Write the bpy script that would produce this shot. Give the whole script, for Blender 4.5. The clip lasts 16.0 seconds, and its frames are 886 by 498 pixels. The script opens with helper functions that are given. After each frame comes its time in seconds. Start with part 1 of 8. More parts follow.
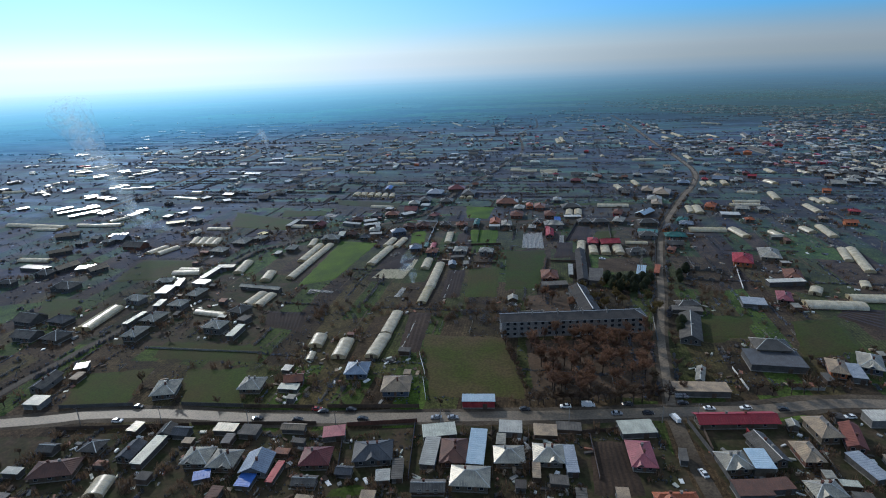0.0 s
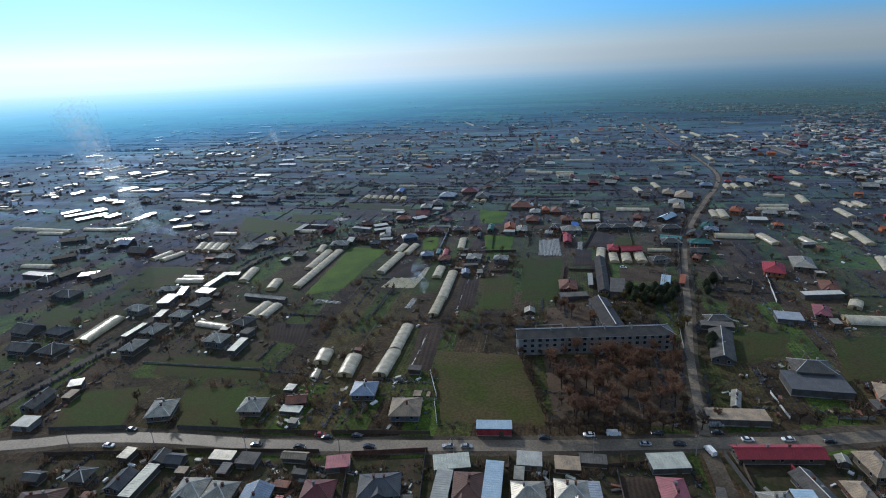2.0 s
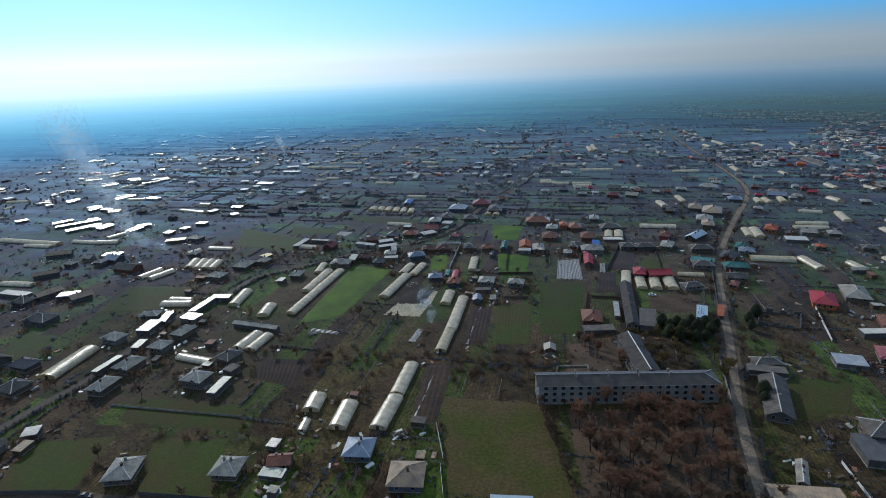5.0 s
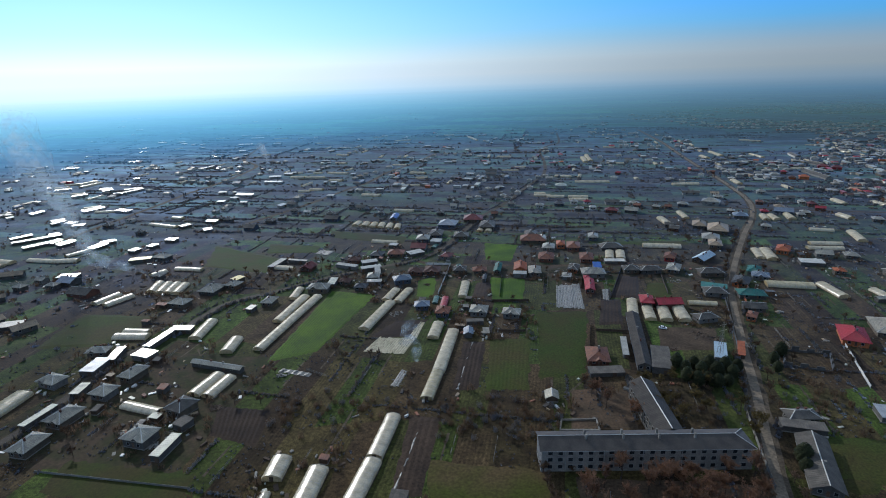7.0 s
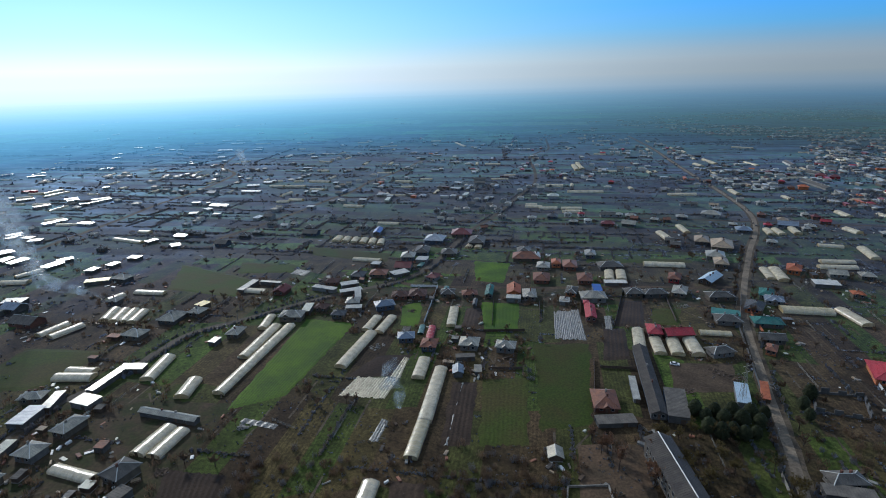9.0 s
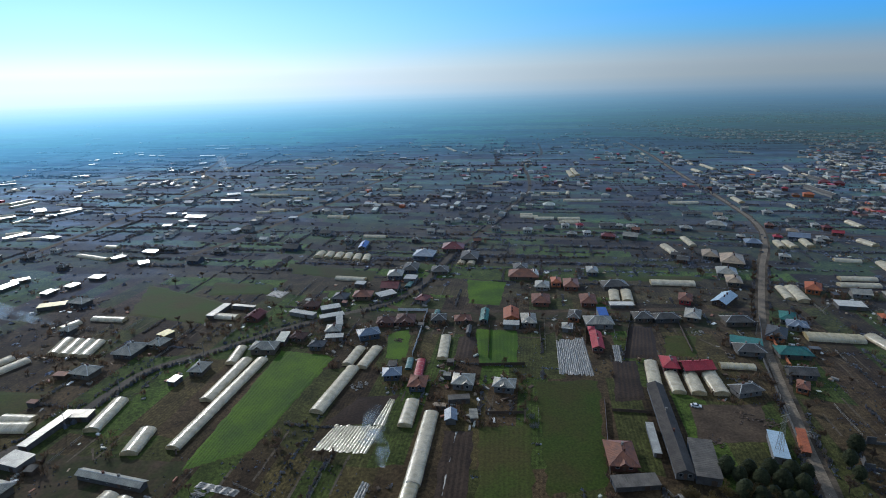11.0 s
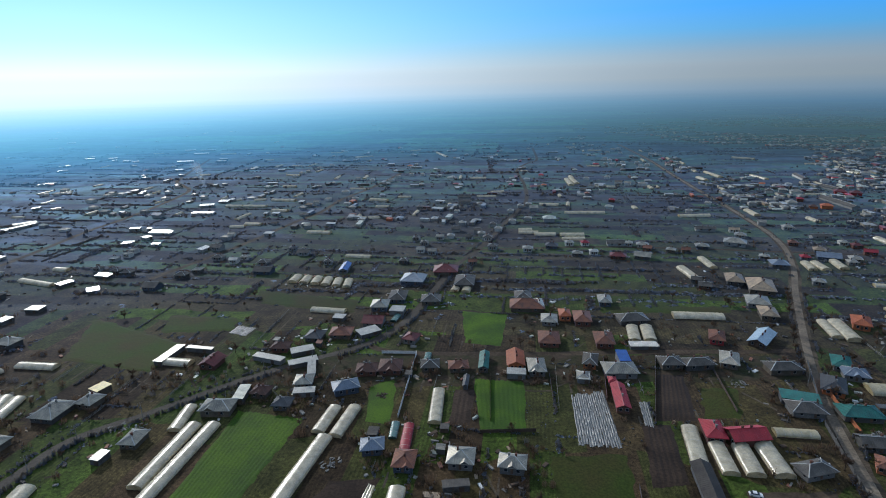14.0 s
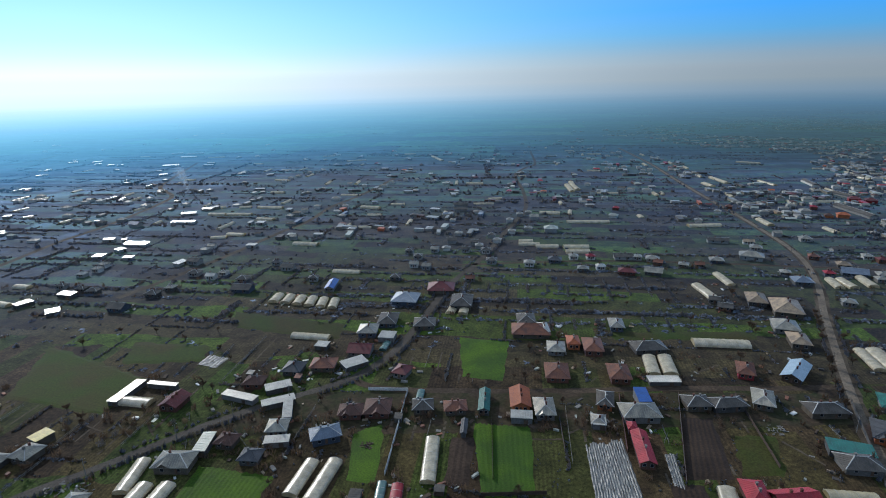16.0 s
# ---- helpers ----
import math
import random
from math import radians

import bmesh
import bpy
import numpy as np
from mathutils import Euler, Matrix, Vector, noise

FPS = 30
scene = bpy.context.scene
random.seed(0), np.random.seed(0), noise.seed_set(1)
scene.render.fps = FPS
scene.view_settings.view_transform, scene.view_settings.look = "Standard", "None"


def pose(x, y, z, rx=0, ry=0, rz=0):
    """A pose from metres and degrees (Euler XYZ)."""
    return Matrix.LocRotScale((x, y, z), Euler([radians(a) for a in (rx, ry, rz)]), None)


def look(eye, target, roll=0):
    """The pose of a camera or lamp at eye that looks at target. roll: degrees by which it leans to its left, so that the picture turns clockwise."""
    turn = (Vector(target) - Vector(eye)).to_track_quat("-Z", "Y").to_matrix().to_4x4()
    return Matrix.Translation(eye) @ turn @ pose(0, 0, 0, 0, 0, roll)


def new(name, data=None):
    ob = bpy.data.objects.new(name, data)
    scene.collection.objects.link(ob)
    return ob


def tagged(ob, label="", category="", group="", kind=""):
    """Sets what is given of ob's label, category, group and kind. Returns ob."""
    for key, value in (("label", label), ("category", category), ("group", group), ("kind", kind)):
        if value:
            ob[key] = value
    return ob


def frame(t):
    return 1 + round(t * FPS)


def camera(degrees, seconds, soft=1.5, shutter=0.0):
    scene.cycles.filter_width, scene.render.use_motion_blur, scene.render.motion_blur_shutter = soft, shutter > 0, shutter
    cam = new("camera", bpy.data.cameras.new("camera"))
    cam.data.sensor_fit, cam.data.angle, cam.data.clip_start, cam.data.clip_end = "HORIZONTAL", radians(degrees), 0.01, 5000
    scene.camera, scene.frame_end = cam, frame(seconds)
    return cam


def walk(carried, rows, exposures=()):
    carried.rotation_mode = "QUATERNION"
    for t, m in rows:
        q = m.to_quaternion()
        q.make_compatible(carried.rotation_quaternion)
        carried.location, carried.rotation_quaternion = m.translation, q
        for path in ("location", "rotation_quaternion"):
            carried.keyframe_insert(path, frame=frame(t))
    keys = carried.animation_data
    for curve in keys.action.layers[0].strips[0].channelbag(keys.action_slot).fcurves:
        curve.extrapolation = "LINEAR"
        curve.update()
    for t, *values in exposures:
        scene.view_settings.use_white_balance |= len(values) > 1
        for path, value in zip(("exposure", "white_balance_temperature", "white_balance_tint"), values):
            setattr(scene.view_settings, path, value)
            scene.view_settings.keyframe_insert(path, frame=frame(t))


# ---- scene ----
cam = camera(77.50, 16.0, 1.0)
PATH = [
    (0.0, look((6.414, 6.245, 128.639), (6.583, 101.121, 97.038), -2.20)),
    (0.5, look((6.447, 10.281, 128.649), (6.597, 105.161, 97.061), -2.30)),
    (1.0, look((6.509, 14.359, 128.692), (6.128, 109.217, 97.039), -2.40)),
    (1.5, look((6.454, 18.948, 128.765), (5.175, 113.783, 97.069), -2.50)),
    (2.0, look((6.419, 23.391, 128.881), (4.330, 118.218, 97.203), -2.50)),
    (2.5, look((6.327, 28.372, 129.104), (3.419, 123.192, 97.471), -2.50)),
    (3.0, look((6.249, 33.305, 129.298), (2.840, 128.102, 97.647), -2.50)),
    (3.5, look((6.296, 38.511, 129.390), (2.440, 133.344, 97.895), -2.50)),
    (4.0, look((6.161, 44.071, 129.330), (2.108, 138.955, 98.015), -2.40)),
    (6.5, look((6.231, 84.548, 129.662), (3.620, 179.794, 99.309), -1.90)),
    (7.0, look((6.477, 93.474, 129.726), (4.491, 188.830, 99.672), -1.80)),
    (7.5, look((6.672, 101.772, 129.897), (5.260, 197.174, 99.956), -1.70)),
    (8.0, look((6.895, 110.293, 130.292), (6.047, 205.765, 100.553), -1.60)),
    (8.5, look((6.892, 118.805, 130.637), (6.625, 214.320, 101.028), -1.60)),
    (9.0, look((6.567, 127.371, 130.936), (6.922, 222.913, 101.414), -1.50)),
    (11.5, look((7.975, 169.417, 131.636), (10.293, 265.082, 102.605), -1.60)),
    (12.0, look((8.331, 178.036, 131.684), (10.966, 273.717, 102.734), -1.60)),
    (12.5, look((8.361, 186.250, 131.840), (11.253, 281.933, 102.920), -1.50)),
    (13.0, look((8.391, 195.143, 131.721), (11.571, 290.825, 102.826), -1.50)),
    (13.5, look((8.284, 203.535, 131.721), (11.769, 299.213, 102.847), -1.40)),
    (14.0, look((8.431, 212.349, 131.795), (12.174, 308.026, 102.953), -1.40)),
    (14.5, look((8.719, 220.628, 131.809), (12.653, 316.291, 102.946), -1.30)),
    (15.0, look((9.234, 229.139, 131.714), (13.402, 324.816, 102.928), -1.30)),
    (15.5, look((9.618, 237.324, 131.647), (14.027, 333.007, 102.918), -1.30)),
    (16.0, look((10.411, 246.239, 131.754), (14.973, 341.950, 103.143), -1.30)),
]
walk(cam, PATH, [(0, .1, 5280, 10), (16, .1, 5280, 10)])

# ---------------------------------------------------------------- light
SUN_AZ, SUN_EL = radians(-32), radians(25)
SUN_DIR = Vector((math.sin(SUN_AZ) * math.cos(SUN_EL), math.cos(SUN_AZ) * math.cos(SUN_EL), math.sin(SUN_EL)))


def node(tree, kind, **values):
    n = tree.nodes.new(kind)
    for key, v in values.items():
        if key.startswith("i"):
            n.inputs[int(key[1:])].default_value = v
    return n


def ramp(tree, fac, stops, interpolation="LINEAR"):
    n = tree.nodes.new("ShaderNodeValToRGB")
    r = n.color_ramp
    r.interpolation = interpolation
    while len(r.elements) < len(stops):
        r.elements.new(0.5)
    for e, (p, c) in zip(r.elements, stops):
        e.position = p
        e.color = (*c, 1) if len(c) == 3 else c
    tree.links.new(fac, n.inputs[0])
    return n.outputs[0]


def math_node(tree, op, a, b=0.0, clamp=False):
    n = tree.nodes.new("ShaderNodeMath")
    n.operation, n.use_clamp = op, clamp
    for i, v in enumerate((a, b)):
        if isinstance(v, (int, float)):
            n.inputs[i].default_value = v
        else:
            tree.links.new(v, n.inputs[i])
    return n.outputs[0]


def mix_rgb(tree, fac, a, b, blend="MIX"):
    n = tree.nodes.new("ShaderNodeMixRGB")
    n.blend_type = blend
    for i, v in enumerate((fac, a, b)):
        if isinstance(v, (int, float)):
            n.inputs[i].default_value = v
        elif isinstance(v, tuple):
            n.inputs[i].default_value = (*v, 1)
        else:
            tree.links.new(v, n.inputs[i])
    return n.outputs[0]


def make_world():
    world = bpy.data.worlds.new("world")
    scene.world = world
    world.use_nodes = True
    nt = world.node_tree
    sky = nt.nodes.new("ShaderNodeTexSky")
    sky.sky_type, sky.sun_disc = "NISHITA", False
    sky.sun_elevation, sky.sun_rotation = SUN_EL, SUN_AZ
    sky.altitude, sky.air_density, sky.dust_density, sky.ozone_density = 100, 1.0, 0.6, 2.0
    tc = nt.nodes.new("ShaderNodeTexCoord")
    sep = nt.nodes.new("ShaderNodeSeparateXYZ")
    nt.links.new(tc.outputs["Generated"], sep.inputs[0])
    x, y, z = sep.outputs
    up = math_node(nt, "MULTIPLY_ADD", z, 2.5)
    up.node.inputs[2].default_value = 0.25
    # winter haze along the horizon under a clear blue sky
    clear = ramp(nt, up, [(0.000, (0.071, 0.120, 0.152)), (0.200, (0.102, 0.180, 0.266)), (0.250, (0.275, 0.300, 0.285)), (0.294, (0.286, 0.310, 0.304)), (0.337, (0.245, 0.310, 0.342)), (0.381, (0.163, 0.320, 0.437)), (0.424, (0.102, 0.340, 0.570)), (0.511, (0.066, 0.340, 0.741)), (0.600, (0.102, 0.340, 0.703)), (0.800, (0.306, 0.420, 0.532)), (1.000, (0.408, 0.460, 0.513))])
    glare = ramp(nt, up, [(0.000, (0.153, 0.400, 0.627)), (0.200, (0.469, 0.750, 0.893)), (0.235, (0.796, 0.940, 0.931)), (0.250, (0.898, 0.980, 0.912)), (0.294, (0.918, 0.980, 0.912)), (0.337, (0.816, 0.970, 0.950)), (0.381, (0.673, 0.930, 0.950)), (0.424, (0.581, 0.900, 0.950)), (0.511, (0.490, 0.840, 0.950)), (0.600, (0.388, 0.740, 0.931)), (0.800, (0.367, 0.550, 0.760)), (1.000, (0.408, 0.470, 0.532))])
    side = math_node(nt, "ADD", math_node(nt, "MULTIPLY", x, math.sin(SUN_AZ)), math_node(nt, "MULTIPLY", y, math.cos(SUN_AZ)))
    near_sun = math_node(nt, "POWER", math_node(nt, "MAXIMUM", side, 0.0), 3.7)
    haze = mix_rgb(nt, near_sun, clear, glare)
    # the sky opposite the sun is deeper
    back = math_node(nt, "MULTIPLY_ADD", side, 0.10, True)
    back.node.inputs[2].default_value = 0.94
    haze = mix_rgb(nt, 1.0, haze, back, "MULTIPLY")
    nish = mix_rgb(nt, 1.0, sky.outputs[0], (.05, .05, .05), "MULTIPLY")
    total = mix_rgb(nt, 0.15, haze, nish)
    nt.links.new(total, nt.nodes["Background"].inputs[0])
    nt.nodes["Background"].inputs[1].default_value = 1.12


make_world()
sun = new("sun", bpy.data.lights.new("sun", "SUN"))
sun.data.energy, sun.data.angle, sun.data.color = 2.9, radians(0.6), (1.0, .86, .66)
sun.matrix_world = look(SUN_DIR * 100, (0, 0, 0))


# ---------------------------------------------------------------- materials
MATS = {}
# sheen weight that stands in for haze on soil and pitch
HAZE_SHEEN = 0.22


def surface(name, a, b, scale=0.6, rough=0.8, metal=0.0, bump=0.25, fine=9.0, spec=0.3, vary=0.25, stretch=(1, 1, 1), sheen=0.20):
    """A weathered surface: two colours mixed by broad noise, fine grain, and a tone that differs from piece to piece."""
    m = bpy.data.materials.new(name)
    m.use_nodes = True
    nt = m.node_tree
    p = nt.nodes["Principled BSDF"]
    tc, info = nt.nodes.new("ShaderNodeTexCoord"), nt.nodes.new("ShaderNodeObjectInfo")
    vec = nt.nodes.new("ShaderNodeVectorMath")
    vec.operation = "MULTIPLY_ADD"
    vec.inputs[1].default_value = stretch
    shift = math_node(nt, "MULTIPLY", info.outputs["Random"], 90.0)
    nt.links.new(tc.outputs["Object"], vec.inputs[0])
    nt.links.new(shift, vec.inputs[2])
    broad, grain = node(nt, "ShaderNodeTexNoise", i2=scale, i3=4.0), node(nt, "ShaderNodeTexNoise", i2=fine, i3=3.0)
    for n in (broad, grain):
        nt.links.new(vec.outputs[0], n.inputs[0])
    fac = ramp(nt, broad.outputs[0], [(0.35, (0, 0, 0)), (0.65, (1, 1, 1))])
    col = mix_rgb(nt, fac, tuple(a), tuple(b))
    tone = math_node(nt, "MULTIPLY_ADD", info.outputs["Random"], vary)
    tone.node.inputs[2].default_value = 1.0 - vary / 2
    col = mix_rgb(nt, 1.0, col, tone, "MULTIPLY")
    speck = ramp(nt, grain.outputs[0], [(0.3, (.52, .52, .52)), (0.7, (1.3, 1.3, 1.3))])
    col = mix_rgb(nt, 0.8, col, speck, "MULTIPLY")
    nt.links.new(col, p.inputs["Base Color"])
    r = math_node(nt, "MULTIPLY_ADD", grain.outputs[0], 0.3)
    r.node.inputs[2].default_value = max(rough - 0.15, 0.05)
    nt.links.new(r, p.inputs["Roughness"])
    p.inputs["Metallic"].default_value = metal
    # blue-tinted sheen veils every surface with imitated haze
    p.inputs["Sheen Weight"].default_value = sheen
    p.inputs["Sheen Roughness"].default_value = 0.3
    p.inputs["Sheen Tint"].default_value = (.26, .54, 1.0, 1)
    p.inputs["Specular IOR Level"].default_value = spec
    bn = node(nt, "ShaderNodeBump", i0=bump, i1=0.05)
    nt.links.new(grain.outputs[0], bn.inputs["Height"])
    nt.links.new(bn.outputs[0], p.inputs["Normal"])
    MATS[name] = m
    return m


for name, a, b, rough, metal in (
        ("zinc", (.36, .33, .255), (.19, .178, .15), .42, .15), ("steel", (.32, .34, .37), (.23, .25, .28), .5, .2),
        ("whitemetal", (.46, .445, .39), (.32, .31, .275), .38, .15), ("brightsheet", (.72, .71, .66), (.58, .57, .53), .30, .75), ("skyblue", (.44, .53, .60), (.34, .44, .52), .45, .1),
        ("blue", (.05, .13, .42), (.04, .10, .32), .5, .0), ("bluegrey", (.20, .24, .30), (.14, .17, .22), .5, .1),
        ("palegreen", (.44, .45, .38), (.31, .32, .27), .55, .1), ("slate", (.075, .078, .085), (.05, .05, .054), .65, .0),
        ("asbestos", (.12, .108, .092), (.068, .062, .055), .9, 0), ("brown", (.12, .058, .040), (.075, .040, .030), .75, 0),
        ("maroon", (.16, .035, .035), (.10, .025, .025), .6, .0), ("red", (.34, .022, .034), (.24, .018, .028), .55, .0),
        ("pink", (.30, .085, .10), (.20, .06, .07), .6, .0), ("orange", (.42, .12, .04), (.30, .085, .035), .65, 0),
        ("rust", (.24, .095, .05), (.12, .06, .045), .75, .0), ("tan", (.36, .27, .17), (.20, .155, .11), .7, .0),
        ("teal", (.025, .14, .115), (.02, .09, .08), .55, .0), ("yellow", (.60, .48, .12), (.42, .34, .10), .55, .0),
        ("brickroof", (.20, .07, .05), (.14, .05, .04), .85, 0)):
    surface(name, a, b, 0.35, rough, metal, 0.2, 6.0, 0.4, 0.35)
for name, a, b in (("cream", (.125, .105, .078), (.085, .072, .056)), ("white_wall", (.17, .165, .155), (.12, .116, .108)), ("grey_wall", (.10, .096, .088), (.066, .063, .06)),
                   ("brick", (.13, .062, .042), (.09, .044, .034)), ("blue_wall", (.075, .088, .115), (.055, .066, .088)), ("wood", (.10, .07, .048), (.062, .045, .034)),
                   ("orange_wall", (.42, .15, .06), (.30, .105, .045)), ("red_wall", (.30, .045, .045), (.20, .03, .035)), ("concrete", (.25, .24, .215), (.16, .152, .138)),
                   ("school_wall", (.28, .262, .24), (.20, .188, .172))):
    surface(name, a, b, 0.5, 0.9, 0, 0.3, 7.0, 0.2, 0.3)
WALLS = {"cream": "cream", "white": "white_wall", "grey": "grey_wall", "brick": "brick", "blue": "blue_wall", "wood": "wood",
         "orange": "orange_wall", "red": "red_wall", "bluegrey": "blue_wall"}
surface("trim", (.55, .54, .50), (.42, .41, .38), 0.8, .6)
surface("frame_grey", (.30, .30, .29), (.22, .22, .21), 1.0, .6)
surface("frame_white", (.70, .70, .68), (.55, .55, .53), 1.0, .5)
surface("door", (.13, .08, .05), (.08, .05, .035), 1.0, .6)
surface("asphalt", (.185, .148, .104), (.105, .085, .062), 0.06, .62, 0, .3, 1.4, .35, 0, (1, 1, 1), sheen=.05)
surface("old_asphalt", (.195, .160, .118), (.115, .095, .072), 0.10, .85, 0, .3, 1.0, .2, 0, (1, 1, 1), sheen=.03)
surface("lane", (.080, .070, .060), (.050, .044, .038), 0.06, .9, 0, .3, 1.4, .15, 0, sheen=.02)
surface("gravel", (0.1025, 0.0836, 0.0615), (0.0476, 0.0377, 0.0279), 0.08, .95, 0, .5, 1.2, .1, 0, sheen=.04)
surface("dirt", (0.0820, 0.0607, 0.0418), (0.0459, 0.0344, 0.0246), 0.12, .95, 0, .6, 1.0, .1, 0, sheen=.08)
surface("soil", (0.0508, 0.0353, 0.0246), (0.0312, 0.0221, 0.0164), 0.09, .95, 0, .8, 1.1, .1, .3, sheen=HAZE_SHEEN)
surface("crop", (.066, .120, .006), (.036, .072, .008), 0.07, .85, 0, .6, 1.6, .15, .15, sheen=.05)
surface("lawn", (0.0377, 0.0558, 0.0082), (0.0492, 0.0443, 0.0131), 0.05, .9, 0, .6, 1.2, .1, .3, sheen=.16)
surface("pitch", (0.0771, 0.0541, 0.0246), (0.0459, 0.0541, 0.0082), 0.045, .9, 0, .5, 1.0, .1, 0, sheen=HAZE_SHEEN)
surface("mulch", (.20, .20, .185), (.10, .10, .095), 0.9, .5, 0, .6, 3.0, .4, .35)
surface("bark", (.085, .062, .048), (.05, .038, .03), 1.5, .95, 0, .6, 6.0, .1, .3)


def leafy(name, a, b, scale, through_share=0.45, haze_lift=0.0):
    """Twigs and dry leaves: a mixed tone that also passes some light from behind."""
    m = surface(name, a, b, scale, .95, 0, .2, 3.0, .1, .5)
    nt = m.node_tree
    p = nt.nodes["Principled BSDF"]
    t, mx = nt.nodes.new("ShaderNodeBsdfTranslucent"), nt.nodes.new("ShaderNodeMixShader")
    nt.links.new(p.inputs["Base Color"].links[0].from_socket, t.inputs[0])
    mx.inputs[0].default_value = through_share
    nt.links.new(p.outputs[0], mx.inputs[1])
    nt.links.new(t.outputs[0], mx.inputs[2])
    last = mx
    if haze_lift:
        # constant blue gloss lifts dark twigs toward the haze tone
        gl, last = nt.nodes.new("ShaderNodeBsdfGlossy"), nt.nodes.new("ShaderNodeMixShader")
        gl.inputs["Roughness"].default_value = 0.6
        gl.inputs["Color"].default_value = (.42, .55, .80, 1)
        last.inputs[0].default_value = haze_lift
        nt.links.new(mx.outputs[0], last.inputs[1])
        nt.links.new(gl.outputs[0], last.inputs[2])
    nt.links.new(last.outputs[0], nt.nodes["Material Output"].inputs[0])


leafy("twig", (.16, .108, .070), (.10, .070, .048), 0.5)
leafy("twig_red", (.24, .135, .082), (.16, .096, .062), 0.4)
leafy("twig_olive", (.15, .115, .045), (.10, .078, .032), 0.4)
leafy("needle", (.046, .052, .026), (.028, .034, .018), 1.0, .25)
leafy("scrub", (.125, .096, .060), (.078, .068, .036), 0.05, .6, .22)
# strong blue sheen, a further haze lift on the scrub
MATS["scrub"].node_tree.nodes["Principled BSDF"].inputs["Sheen Weight"].default_value = 0.5
surface("yard", (.062, .044, .028), (.030, .034, .012), 0.13, .95, 0, .8, .8, .1, 0)
surface("litter", (0.1025, 0.0689, 0.0443), (0.0640, 0.0476, 0.0312), 0.09, .95, 0, .8, 1.0, .1, 0)
surface("oldroof", (.075, .066, .058), (.048, .043, .040), 0.3, .9)
surface("tyre", (.02, .02, .02), (.015, .015, .015), 2.0, .9)
surface("car_white", (.75, .75, .74), (.68, .68, .67), 1.0, .25, 0, 0, 9, .6, .05)
surface("car_dark", (.03, .032, .036), (.025, .025, .03), 1.0, .25, 0, 0, 9, .6, .3)
surface("car_red", (.30, .03, .03), (.26, .025, .025), 1.0, .25, 0, 0, 9, .6, .1)
surface("car_silver", (.42, .43, .45), (.36, .37, .39), 1.0, .28, .5, 0, 9, .6, .2)
surface("rim", (.40, .40, .42), (.30, .30, .32), 2.0, .35, .8)


def make_pane():
    m = bpy.data.materials.new("window_glass")
    m.use_nodes = True
    p = m.node_tree.nodes["Principled BSDF"]
    p.inputs["Base Color"].default_value = (.018, .022, .028, 1)
    p.inputs["Roughness"].default_value = 0.08
    MATS["glass"] = m


def make_plastic(name, a, b, through_share):
    """Greenhouse film: scatters the sun on its face and lets part of it through."""
    m = bpy.data.materials.new(name)
    m.use_nodes = True
    nt = m.node_tree
    nt.nodes.remove(nt.nodes["Principled BSDF"])
    tc, info = nt.nodes.new("ShaderNodeTexCoord"), nt.nodes.new("ShaderNodeObjectInfo")
    vec = nt.nodes.new("ShaderNodeVectorMath")
    vec.operation = "ADD"
    nt.links.new(tc.outputs["Object"], vec.inputs[0])
    nt.links.new(math_node(nt, "MULTIPLY", info.outputs["Random"], 70.0), vec.inputs[1])
    broad, grain = node(nt, "ShaderNodeTexNoise", i2=0.35, i3=4.0), node(nt, "ShaderNodeTexNoise", i2=2.5, i3=3.0)
    for n in (broad, grain):
        nt.links.new(vec.outputs[0], n.inputs[0])
    col = mix_rgb(nt, ramp(nt, broad.outputs[0], [(.38, (0, 0, 0)), (.66, (1, 1, 1))]), a, b)
    col = mix_rgb(nt, .6, col, ramp(nt, grain.outputs[0], [(.35, (.7, .7, .7)), (.65, (1.1, 1.1, 1.1))]), "MULTIPLY")
    d, t, g = (nt.nodes.new("ShaderNodeBsdf" + k) for k in ("Diffuse", "Translucent", "Glossy"))
    g.inputs["Roughness"].default_value = 0.27
    bn = node(nt, "ShaderNodeBump", i0=.5, i1=.08)
    nt.links.new(grain.outputs[0], bn.inputs["Height"])
    for n in (d, t, g):
        nt.links.new(bn.outputs[0], n.inputs["Normal"])
    nt.links.new(col, d.inputs[0])
    nt.links.new(col, t.inputs[0])
    m1, m2 = nt.nodes.new("ShaderNodeMixShader"), nt.nodes.new("ShaderNodeMixShader")
    m1.inputs[0].default_value, m2.inputs[0].default_value = through_share, 0.10
    nt.links.new(d.outputs[0], m1.inputs[1])
    nt.links.new(t.outputs[0], m1.inputs[2])
    nt.links.new(m1.outputs[0], m2.inputs[1])
    nt.links.new(g.outputs[0], m2.inputs[2])
    nt.links.new(m2.outputs[0], nt.nodes["Material Output"].inputs[0])
    MATS[name] = m


make_pane()
make_plastic("plastic", (.80, .72, .52), (.56, .49, .34), 0.45)
make_plastic("plasticold", (.68, .60, .38), (.48, .42, .26), 0.45)
make_plastic("tealplastic", (.14, .26, .24), (.10, .19, .18), 0.3)


